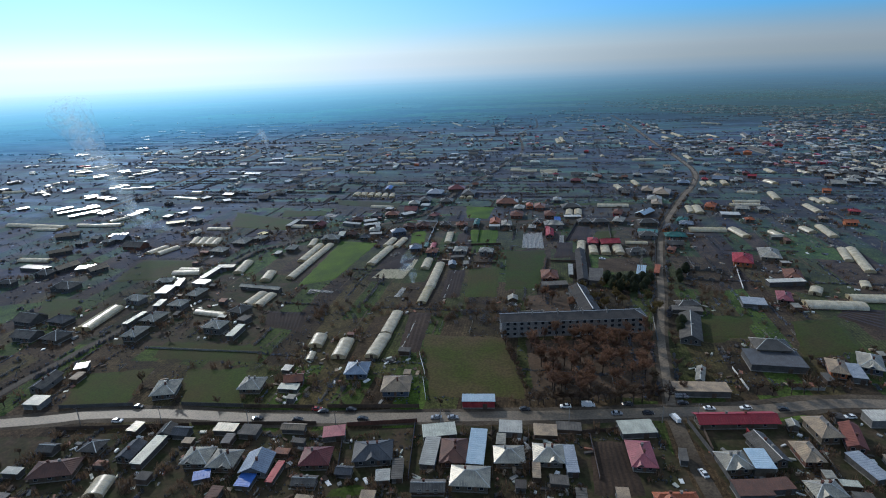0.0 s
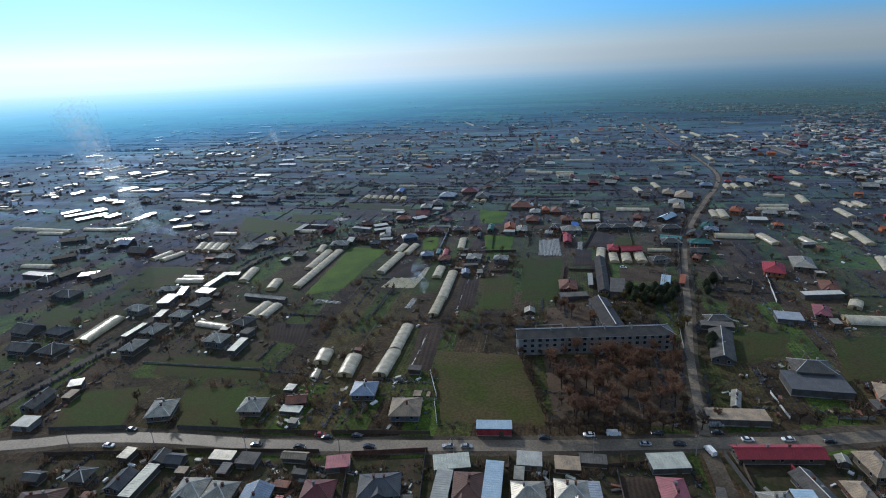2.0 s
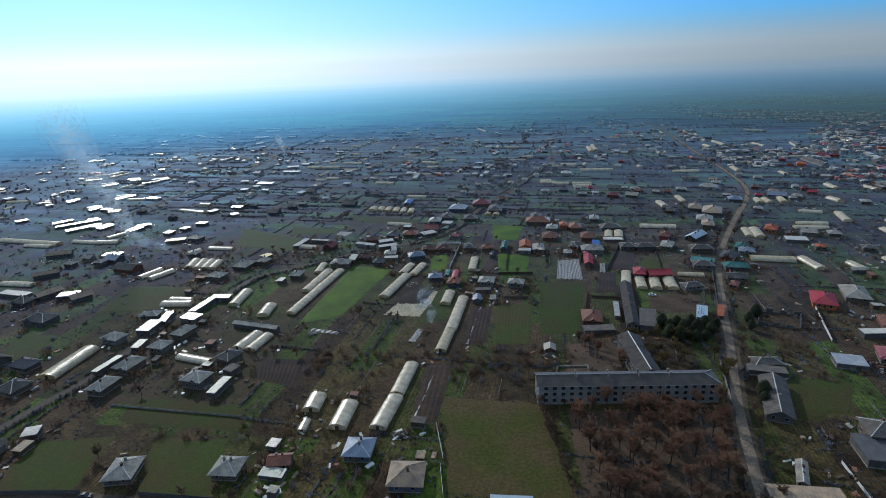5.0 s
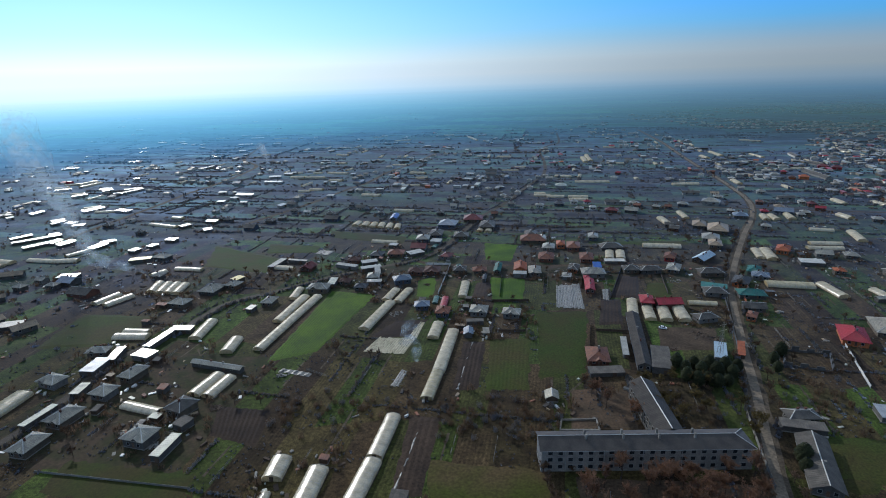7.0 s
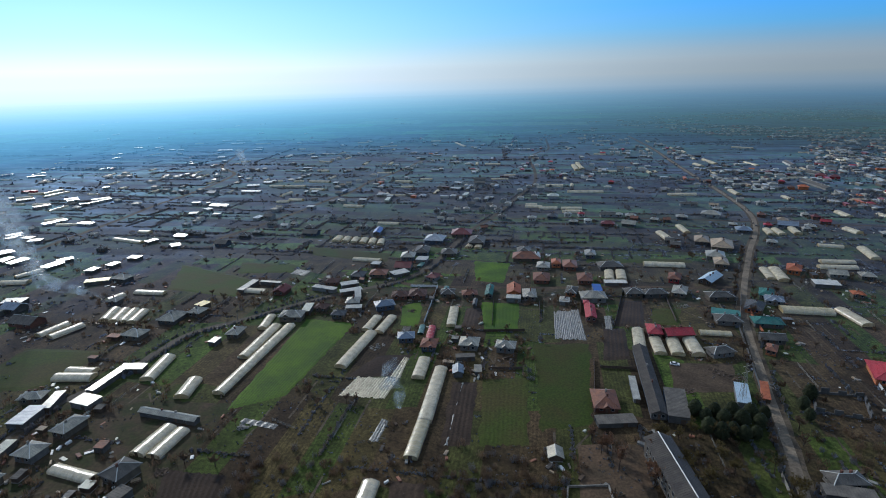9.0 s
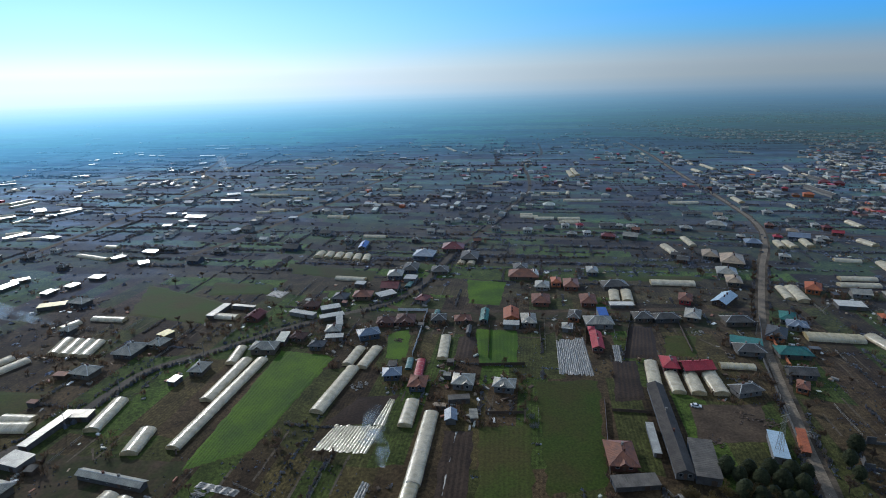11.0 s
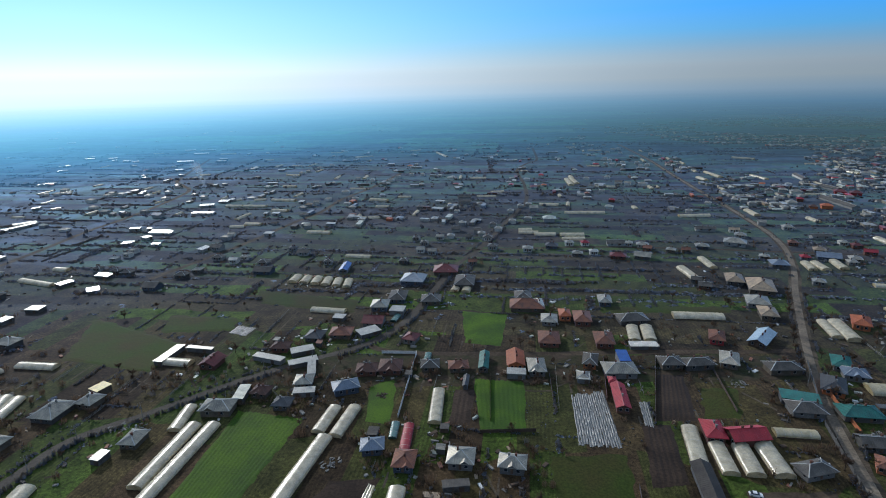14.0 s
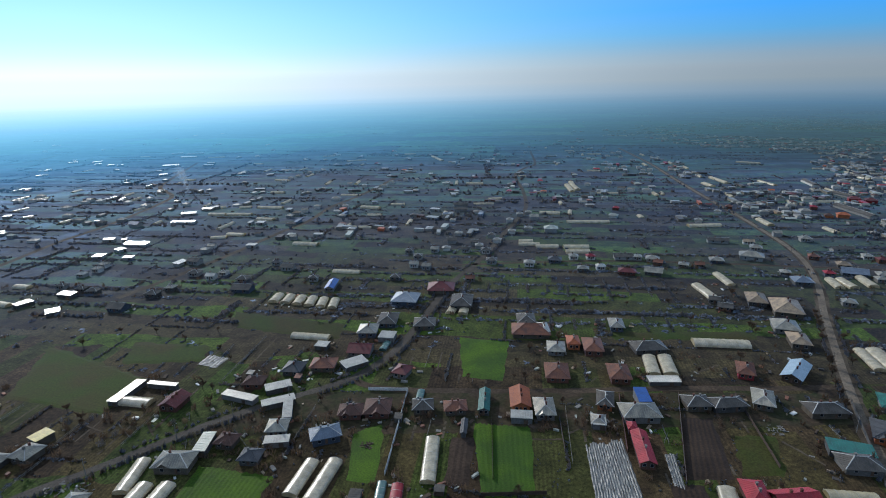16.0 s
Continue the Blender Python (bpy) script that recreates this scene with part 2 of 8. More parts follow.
def make_smoke():
    """Thin drifting smoke: mostly clear, whitish where it is dense."""
    m = bpy.data.materials.new("smoke")
    m.use_nodes = True
    nt = m.node_tree
    nt.nodes.remove(nt.nodes["Principled BSDF"])
    tc = nt.nodes.new("ShaderNodeTexCoord")
    n = node(nt, "ShaderNodeTexNoise", i2=0.20, i3=5.0)
    nt.links.new(tc.outputs["Object"], n.inputs[0])
    fac = ramp(nt, n.outputs[0], [(.40, (0, 0, 0)), (.72, (.20, .20, .20))])
    d, t, c = (nt.nodes.new("ShaderNodeBsdf" + k) for k in ("Diffuse", "Translucent", "Transparent"))
    for k in (d, t):
        k.inputs[0].default_value = (.74, .84, .92, 1)
    m1, m2 = nt.nodes.new("ShaderNodeMixShader"), nt.nodes.new("ShaderNodeMixShader")
    nt.links.new(d.outputs[0], m1.inputs[1])
    nt.links.new(t.outputs[0], m1.inputs[2])
    nt.links.new(fac, m2.inputs[0])
    nt.links.new(c.outputs[0], m2.inputs[1])
    nt.links.new(m1.outputs[0], m2.inputs[2])
    nt.links.new(m2.outputs[0], nt.nodes["Material Output"].inputs[0])
    MATS["smoke"] = m


make_smoke()


def make_land():
    """Plots, pasture and fields: long garden strips near the houses, broad fields far out, with blue gloss and sheen at
    a low angle for haze.
    """
    m = bpy.data.materials.new("land")
    m.use_nodes = True
    nt = m.node_tree
    p = nt.nodes["Principled BSDF"]
    tc = nt.nodes.new("ShaderNodeTexCoord")
    turn = nt.nodes.new("ShaderNodeMapping")
    turn.inputs["Rotation"].default_value = (0, 0, radians(11))
    nt.links.new(tc.outputs["Object"], turn.inputs[0])
    wob = node(nt, "ShaderNodeTexNoise", i2=0.02, i3=2.0)
    nt.links.new(tc.outputs["Object"], wob.inputs[0])
    sep = nt.nodes.new("ShaderNodeSeparateXYZ")
    nt.links.new(turn.outputs[0], sep.inputs[0])

    def cells(w, d, warp):
        row = math_node(nt, "FLOOR", math_node(nt, "ADD", math_node(nt, "DIVIDE", sep.outputs[1], d), math_node(nt, "MULTIPLY", wob.outputs[0], warp)))
        u = math_node(nt, "ADD", math_node(nt, "DIVIDE", sep.outputs[0], w), math_node(nt, "MULTIPLY", row, 3.37))
        col = math_node(nt, "FLOOR", u)
        c = nt.nodes.new("ShaderNodeCombineXYZ")
        nt.links.new(row, c.inputs[0])
        nt.links.new(col, c.inputs[1])
        wn = nt.nodes.new("ShaderNodeTexWhiteNoise")
        wn.noise_dimensions = "2D"
        nt.links.new(c.outputs[0], wn.inputs["Vector"])
        return wn.outputs["Value"]

    plot_of = cells(13.0, 58.0, 0.8)
    plots = ramp(nt, plot_of, [(0.0, (.044, .034, .027)), (.22, (.072, .056, .042)), (.42, (.078, .070, .038)), (.58, (.058, .072, .028)),
                                              (.74, (.052, .086, .022)), (.90, (.066, .120, .024))], "CONSTANT")
    # past the branch lane the gardens lie across
    across_of = cells(88.0, 15.0, 1.2)
    across = ramp(nt, across_of, [(0.0, (.040, .034, .028)), (.18, (.062, .054, .040)), (.32, (.058, .070, .024)), (.50, (.056, .086, .020)),
                                  (.66, (.070, .116, .018)), (.80, (.080, .074, .048)), (.90, (.080, .145, .020))], "CONSTANT")
    beyond = math_node(nt, "GREATER_THAN", math_node(nt, "ADD", sep.outputs[1], math_node(nt, "MULTIPLY", wob.outputs[0], 60.0)), 515.0)
    plots = mix_rgb(nt, beyond, plots, across)
    field_of = cells(210.0, 120.0, 1.5)
    fields = ramp(nt, field_of, [(0.0, (.050, .085, .042)), (.25, (.075, .21, .055)), (.5, (.085, .13, .060)), (.7, (.13, .36, .065)),
                                                 (.88, (.20, .30, .11))], "CONSTANT")
    n1, n2, n3 = (node(nt, "ShaderNodeTexNoise", i2=s, i3=4.0) for s in (0.011, 0.11, 0.7))
    for n in (n1, n2, n3):
        nt.links.new(tc.outputs["Object"], n.inputs[0])
    far = math_node(nt, "MULTIPLY_ADD", sep.outputs[1], 0.0016, True)
    far.node.inputs[2].default_value = -1.7
    col = mix_rgb(nt, far, plots, fields)
    rough_grass = ramp(nt, n2.outputs[0], [(.35, (.034, .032, .020)), (.55, (.052, .058, .024)), (.7, (.066, .062, .034))])
    col = mix_rgb(nt, ramp(nt, n1.outputs[0], [(.42, (.05, .05, .05)), (.66, (.42, .42, .42))]), col, rough_grass)
    col = mix_rgb(nt, .8, col, ramp(nt, n2.outputs[0], [(.3, (.5, .5, .5)), (.7, (1.4, 1.4, 1.4))]), "MULTIPLY")
    col = mix_rgb(nt, .8, col, ramp(nt, n3.outputs[0], [(.32, (.42, .42, .42)), (.68, (1.6, 1.6, 1.6))]), "MULTIPLY")
    # tilled rows in about half of the plots
    furrow = math_node(nt, "SINE", math_node(nt, "MULTIPLY", sep.outputs[0], 4.2))
    furrow = math_node(nt, "MULTIPLY_ADD", furrow, 0.5)
    furrow.node.inputs[2].default_value = 0.5
    rows_on = math_node(nt, "MULTIPLY", math_node(nt, "LESS_THAN", math_node(nt, "FRACT", math_node(nt, "MULTIPLY", plot_of, 7.0)), 0.5), 0.35)
    col = mix_rgb(nt, rows_on, col, mix_rgb(nt, 1.0, col, ramp(nt, furrow, [(.2, (.55, .55, .55)), (.8, (1.25, 1.25, 1.25))]), "MULTIPLY"))
    n4 = node(nt, "ShaderNodeTexNoise", i2=2.6, i3=3.0)
    nt.links.new(tc.outputs["Object"], n4.inputs[0])
    col = mix_rgb(nt, .8, col, ramp(nt, n4.outputs[0], [(.34, (.45, .45, .45)), (.66, (1.5, 1.5, 1.5))]), "MULTIPLY")
    col = mix_rgb(nt, 1.0, col, (.80, .68, .46), "MULTIPLY")
    nt.links.new(col, p.inputs["Base Color"])
    p.inputs["Roughness"].default_value = 0.95
    p.inputs["Specular IOR Level"].default_value = 0.1
    bn = node(nt, "ShaderNodeBump", i0=.25, i1=.15)
    nt.links.new(n3.outputs[0], bn.inputs["Height"])
    nt.links.new(bn.outputs[0], p.inputs["Normal"])
    # blue sheen standing in for haze over the ground
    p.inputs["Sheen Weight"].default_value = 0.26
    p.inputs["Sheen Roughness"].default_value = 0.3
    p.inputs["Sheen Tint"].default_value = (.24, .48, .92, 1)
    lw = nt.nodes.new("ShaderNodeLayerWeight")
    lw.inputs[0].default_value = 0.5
    # blue gloss growing at low angles, imitating haze with distance
    haze_gloss = ramp(nt, lw.outputs["Facing"], [(.66, (0, 0, 0)), (.76, (.03, .03, .03)), (.84, (.07, .07, .07)), (.90, (.11, .11, .11)), (.95, (.15, .15, .15)), (1.0, (.2, .2, .2))])
    # the imitated haze differs from plot to plot
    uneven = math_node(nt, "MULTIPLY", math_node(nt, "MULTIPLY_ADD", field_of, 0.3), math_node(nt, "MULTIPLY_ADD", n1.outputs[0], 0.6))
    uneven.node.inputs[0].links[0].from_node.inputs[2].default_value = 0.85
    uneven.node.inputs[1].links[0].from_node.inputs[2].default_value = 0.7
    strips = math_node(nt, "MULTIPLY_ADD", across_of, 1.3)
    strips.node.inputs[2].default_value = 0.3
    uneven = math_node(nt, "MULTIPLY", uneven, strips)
    # weaker haze gloss in noise patches, as if scrub and copses stood there
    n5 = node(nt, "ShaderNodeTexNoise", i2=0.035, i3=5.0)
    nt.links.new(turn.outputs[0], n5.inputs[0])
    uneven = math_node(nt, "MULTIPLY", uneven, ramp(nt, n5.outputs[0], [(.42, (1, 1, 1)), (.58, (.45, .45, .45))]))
    haze_gloss = math_node(nt, "MULTIPLY", haze_gloss, uneven, True)
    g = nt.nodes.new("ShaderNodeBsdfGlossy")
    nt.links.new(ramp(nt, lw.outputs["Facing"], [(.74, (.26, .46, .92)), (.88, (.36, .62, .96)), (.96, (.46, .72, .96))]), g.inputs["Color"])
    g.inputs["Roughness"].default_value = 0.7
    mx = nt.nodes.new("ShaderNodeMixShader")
    nt.links.new(haze_gloss, mx.inputs[0])
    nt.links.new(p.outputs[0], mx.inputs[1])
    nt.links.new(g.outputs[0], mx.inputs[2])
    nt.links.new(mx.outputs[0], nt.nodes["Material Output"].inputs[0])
    MATS["land"] = m


make_land()


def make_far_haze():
    """Haze painted as glow over the far village and fields, clear at its foot and top."""
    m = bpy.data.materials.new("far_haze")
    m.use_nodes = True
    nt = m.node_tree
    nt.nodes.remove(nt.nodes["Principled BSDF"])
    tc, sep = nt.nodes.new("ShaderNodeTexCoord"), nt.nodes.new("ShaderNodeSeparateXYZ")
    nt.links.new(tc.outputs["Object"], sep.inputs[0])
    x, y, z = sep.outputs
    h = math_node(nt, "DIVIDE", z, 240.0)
    # glow colours that stand in for haze, brighter toward the sun
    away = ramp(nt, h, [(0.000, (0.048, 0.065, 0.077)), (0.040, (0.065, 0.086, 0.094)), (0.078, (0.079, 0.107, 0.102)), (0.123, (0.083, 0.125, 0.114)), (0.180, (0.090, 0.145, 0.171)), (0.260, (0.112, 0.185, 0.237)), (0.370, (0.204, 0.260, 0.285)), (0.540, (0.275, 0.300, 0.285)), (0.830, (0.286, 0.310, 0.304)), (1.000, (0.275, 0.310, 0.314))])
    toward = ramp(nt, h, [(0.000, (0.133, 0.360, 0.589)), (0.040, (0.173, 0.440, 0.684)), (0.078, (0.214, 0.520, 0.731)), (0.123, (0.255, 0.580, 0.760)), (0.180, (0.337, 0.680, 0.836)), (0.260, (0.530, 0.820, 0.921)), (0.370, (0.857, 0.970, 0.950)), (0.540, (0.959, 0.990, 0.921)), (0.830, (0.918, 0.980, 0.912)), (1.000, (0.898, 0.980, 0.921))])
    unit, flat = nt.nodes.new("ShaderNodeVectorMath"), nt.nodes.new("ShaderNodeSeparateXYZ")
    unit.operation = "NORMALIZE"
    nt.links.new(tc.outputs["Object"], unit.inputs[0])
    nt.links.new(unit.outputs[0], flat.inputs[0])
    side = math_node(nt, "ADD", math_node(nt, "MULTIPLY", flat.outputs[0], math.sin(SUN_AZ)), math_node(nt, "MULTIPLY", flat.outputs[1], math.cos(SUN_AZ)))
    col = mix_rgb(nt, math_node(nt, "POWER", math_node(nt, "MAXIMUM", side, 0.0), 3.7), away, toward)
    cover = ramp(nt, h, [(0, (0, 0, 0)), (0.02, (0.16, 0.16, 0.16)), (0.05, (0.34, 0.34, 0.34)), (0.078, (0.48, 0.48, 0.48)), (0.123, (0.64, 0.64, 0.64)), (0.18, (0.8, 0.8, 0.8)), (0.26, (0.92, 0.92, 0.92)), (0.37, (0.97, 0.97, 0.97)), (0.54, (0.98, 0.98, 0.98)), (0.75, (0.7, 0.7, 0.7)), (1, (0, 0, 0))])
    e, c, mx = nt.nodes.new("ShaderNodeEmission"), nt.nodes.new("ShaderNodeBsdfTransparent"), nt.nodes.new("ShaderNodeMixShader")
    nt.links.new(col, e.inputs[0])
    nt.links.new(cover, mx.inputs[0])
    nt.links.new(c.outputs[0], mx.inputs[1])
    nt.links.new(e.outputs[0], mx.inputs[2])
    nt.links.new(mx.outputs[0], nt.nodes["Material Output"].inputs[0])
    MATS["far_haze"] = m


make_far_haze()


# ---------------------------------------------------------------- mesh helpers
def link_mesh(name, bm, material, smooth=False):
    me = bpy.data.meshes.new(name)
    bm.to_mesh(me)
    bm.free()
    me.materials.append(MATS[material])
    if smooth:
        me.polygons.foreach_set("use_smooth", [True] * len(me.polygons))
    return me


def part(name, bm, material, parent, label="", smooth=False):
    ob = new(name, link_mesh(name, bm, material, smooth))
    ob.parent = parent
    if label:
        ob["label"] = label
    return ob


def thing(name, x, y, rz, label, category, group="", z=0.0):
    ob = new(name)
    ob.empty_display_size = 0.5
    ob.matrix_basis = pose(x, y, z, 0, 0, rz)
    return tagged(ob, label, category, group)


def add_box(bm, x0, y0, z0, x1, y1, z1):
    v = [bm.verts.new((x, y, z)) for z in (z0, z1) for x, y in ((x0, y0), (x1, y0), (x1, y1), (x0, y1))]
    for f in ((3, 2, 1, 0), (4, 5, 6, 7), (0, 1, 5, 4), (1, 2, 6, 5), (2, 3, 7, 6), (3, 0, 4, 7)):
        bm.faces.new([v[i] for i in f])


def box(*c):
    bm = bmesh.new()
    add_box(bm, *c)
    return bm


def add_slab(bm, pts, thick):
    """A flat polygon given by its top corners, counter-clockwise from above, with thickness downwards."""
    top = [bm.verts.new(p) for p in pts]
    low = [bm.verts.new((p[0], p[1], p[2] - thick)) for p in pts]
    bm.faces.new(top)
    bm.faces.new(low[::-1])
    n = len(pts)
    for i in range(n):
        bm.faces.new((top[i], low[i], low[(i + 1) % n], top[(i + 1) % n]))


def add_bar(bm, a, b, w, h):
    """A rib of triangular section lying along a to b."""
    a, b = Vector(a), Vector(b)
    s = (b - a).cross(Vector((0, 0, 1)))
    if s.length < 1e-6:
        return
    s = s.normalized() * w / 2
    up = Vector((0, 0, h))
    v = [bm.verts.new(p) for p in (a - s, a + s, a + up, b - s, b + s, b + up)]
    for f in ((0, 1, 2), (5, 4, 3), (1, 4, 5, 2), (0, 2, 5, 3)):
        bm.faces.new([v[i] for i in f])


def add_tube(bm, a, b, r0, r1, n=5):
    a, b = Vector(a), Vector(b)
    d = (b - a).normalized()
    u = d.orthogonal().normalized()
    w = d.cross(u)
    ring = [[bm.verts.new(p + (u * math.cos(6.2832 * i / n) + w * math.sin(6.2832 * i / n)) * r) for i in range(n)] for p, r in ((a, r0), (b, r1))]
    for i in range(n):
        j = (i + 1) % n
        bm.faces.new((ring[0][i], ring[0][j], ring[1][j], ring[1][i]))


# ---------------------------------------------------------------- houses
ROOF_WORDS = {"zinc": "grey sheet-metal", "steel": "blue-grey metal", "whitemetal": "white metal", "brightsheet": "shining sheet-metal", "skyblue": "pale blue metal", "blue": "bright blue metal",
              "bluegrey": "dull blue metal", "palegreen": "pale weathered metal", "slate": "dark grey", "asbestos": "grey corrugated", "brown": "brown",
              "maroon": "maroon metal", "red": "red metal", "pink": "faded pink metal", "orange": "orange", "rust": "rusty brown", "tan": "tan",
              "teal": "green metal", "yellow": "yellow metal", "brickroof": "brick-red", "concrete": "flat concrete", "oldroof": "dark weathered"}
WALL_WORDS = {"cream": "cream plastered", "white": "white plastered", "grey": "grey block", "brick": "red-brick", "blue": "blue painted", "wood": "wooden",
              "orange": "orange painted", "red": "red-clad", "bluegrey": "blue-grey"}
PLACED = []
FAR_HOUSES = []


def roof_hip(w, d, h, over, rise):
    """Hipped roof, ridge along x where w is the longer side; returns roof, ridge caps and seams."""
    W, D = w / 2 + over, d / 2 + over
    bm, caps, seams = bmesh.new(), bmesh.new(), bmesh.new()
    k = min(W, D)
    zt = h + rise
    if W >= D:
        a, b = (-(W - k), 0, zt), (W - k, 0, zt)
    else:
        a, b = (0, -(D - k), zt), (0, D - k, zt)
    e = [(-W, -D, h), (W, -D, h), (W, D, h), (-W, D, h)]
    v = [bm.verts.new(p) for p in e]
    if (Vector(a) - Vector(b)).length < 0.3:
        t = bm.verts.new((0, 0, zt))
        tops = [t, t]
    else:
        tops = [bm.verts.new(a), bm.verts.new(b)]
    ends = ((0, 0), (1, 1), (2, 1), (3, 0)) if W >= D else ((0, 0), (1, 0), (2, 1), (3, 1))
    of = dict(ends)
    for i in range(4):
        j = (i + 1) % 4
        face = [v[i], v[j], tops[of[j]], tops[of[i]]]
        bm.faces.new(list(dict.fromkeys(face)))
    # eaves with depth
    low = [bm.verts.new((p[0], p[1], h - 0.18)) for p in e]
    for i in range(4):
        j = (i + 1) % 4
        bm.faces.new((v[i], low[i], low[j], v[j]))
    bm.faces.new(low[::-1])
    slope = rise / k
    for i in range(int(2 * W / 0.9)):
        u = -W + 0.45 + i * 0.9
        run = min(D, W - abs(u)) * 0.98
        for s in (-1, 1):
            add_bar(seams, (u, s * D, h + .01), (u, s * (D - run), h + run * slope + .01), .14, .07)
    for i in range(int(2 * D / 0.9)):
        u = -D + 0.45 + i * 0.9
        run = min(W, D - abs(u)) * 0.98
        for s in (-1, 1):
            add_bar(seams, (s * W, u, h + .01), (s * (W - run), u, h + run * slope + .01), .14, .07)
    for i, p in enumerate(e):
        add_bar(caps, p, a if of[i] == 0 else b, .34, .13)
    add_bar(caps, a, b, .4, .15)
    return bm, caps, seams


def roof_gable(w, d, h, over, rise):
    bm, caps, seams = bmesh.new(), bmesh.new(), bmesh.new()
    W, D = w / 2 + over, d / 2 + over
    if w >= d:
        for s in (-1, 1):
            pts = [(-W, s * D, h), (W, s * D, h), (W, 0, h + rise), (-W, 0, h + rise)]
            add_slab(bm, pts if s < 0 else pts[::-1], .12)
            for i in range(int(2 * W / 0.9)):
                u = -W + 0.45 + i * 0.9
                add_bar(seams, (u, s * D, h + .01), (u, 0, h + rise + .01), .14, .07)
        add_bar(caps, (-W, 0, h + rise), (W, 0, h + rise), .4, .13)
    else:
        for s in (-1, 1):
            pts = [(s * W, D, h), (s * W, -D, h), (0, -D, h + rise), (0, D, h + rise)]
            add_slab(bm, pts if s < 0 else pts[::-1], .12)
            for i in range(int(2 * D / 0.9)):
                u = -D + 0.45 + i * 0.9
                add_bar(seams, (s * W, u, h + .01), (0, u, h + rise + .01), .14, .07)
        add_bar(caps, (0, -D, h + rise), (0, D, h + rise), .4, .13)
    return bm, caps, seams


def roof_shed(w, d, h, over, drop):
    bm, seams = bmesh.new(), bmesh.new()
    W, D = w / 2 + over, d / 2 + over
    add_slab(bm, [(-W, -D, h), (W, -D, h), (W, D, h + drop), (-W, D, h + drop)], .14)
    if w >= d:
        for i in range(int(2 * W / 1.0)):
            u = -W + 0.5 + i
            add_bar(seams, (u, -D, h + .005), (u, D, h + drop + .005), .12, .06)
    else:
        for i in range(int(2 * D / 1.0)):
            u = -D + 0.5 + i
            z = h + drop * (u + D) / (2 * D) + .005
            add_bar(seams, (-W, u, z), (W, u, z), .12, .06)
    return bm, None, seams


def window(parent, x, y, z, ww, hh, face, paint="frame_grey"):
    """A framed window on a wall; face: 'f' front (-y), 'b' back, 'l' (-x), 'r'."""
    bm = bmesh.new()
    t = .09
    rings = [[bm.verts.new((sx * (ww / 2 - i), yy, sz * (hh / 2 - i))) for sx, sz in ((-1, -1), (1, -1), (1, 1), (-1, 1))] for i, yy in ((0, 0), (0, -.08), (t, -.08), (t, 0))]
    for p, q in zip(rings, rings[1:]):
        for k in range(4):
            bm.faces.new((p[k], p[(k + 1) % 4], q[(k + 1) % 4], q[k]))
    fr = part("window", bm, paint, parent)
    fr.matrix_basis = pose(x, y, z, 0, 0, {"f": 0, "r": 90, "b": 180, "l": -90}[face])
    part("pane", box(-ww / 2 + t, -.025, -hh / 2 + t, ww / 2 - t, -.004, hh / 2 - t), "glass", fr)
    return fr


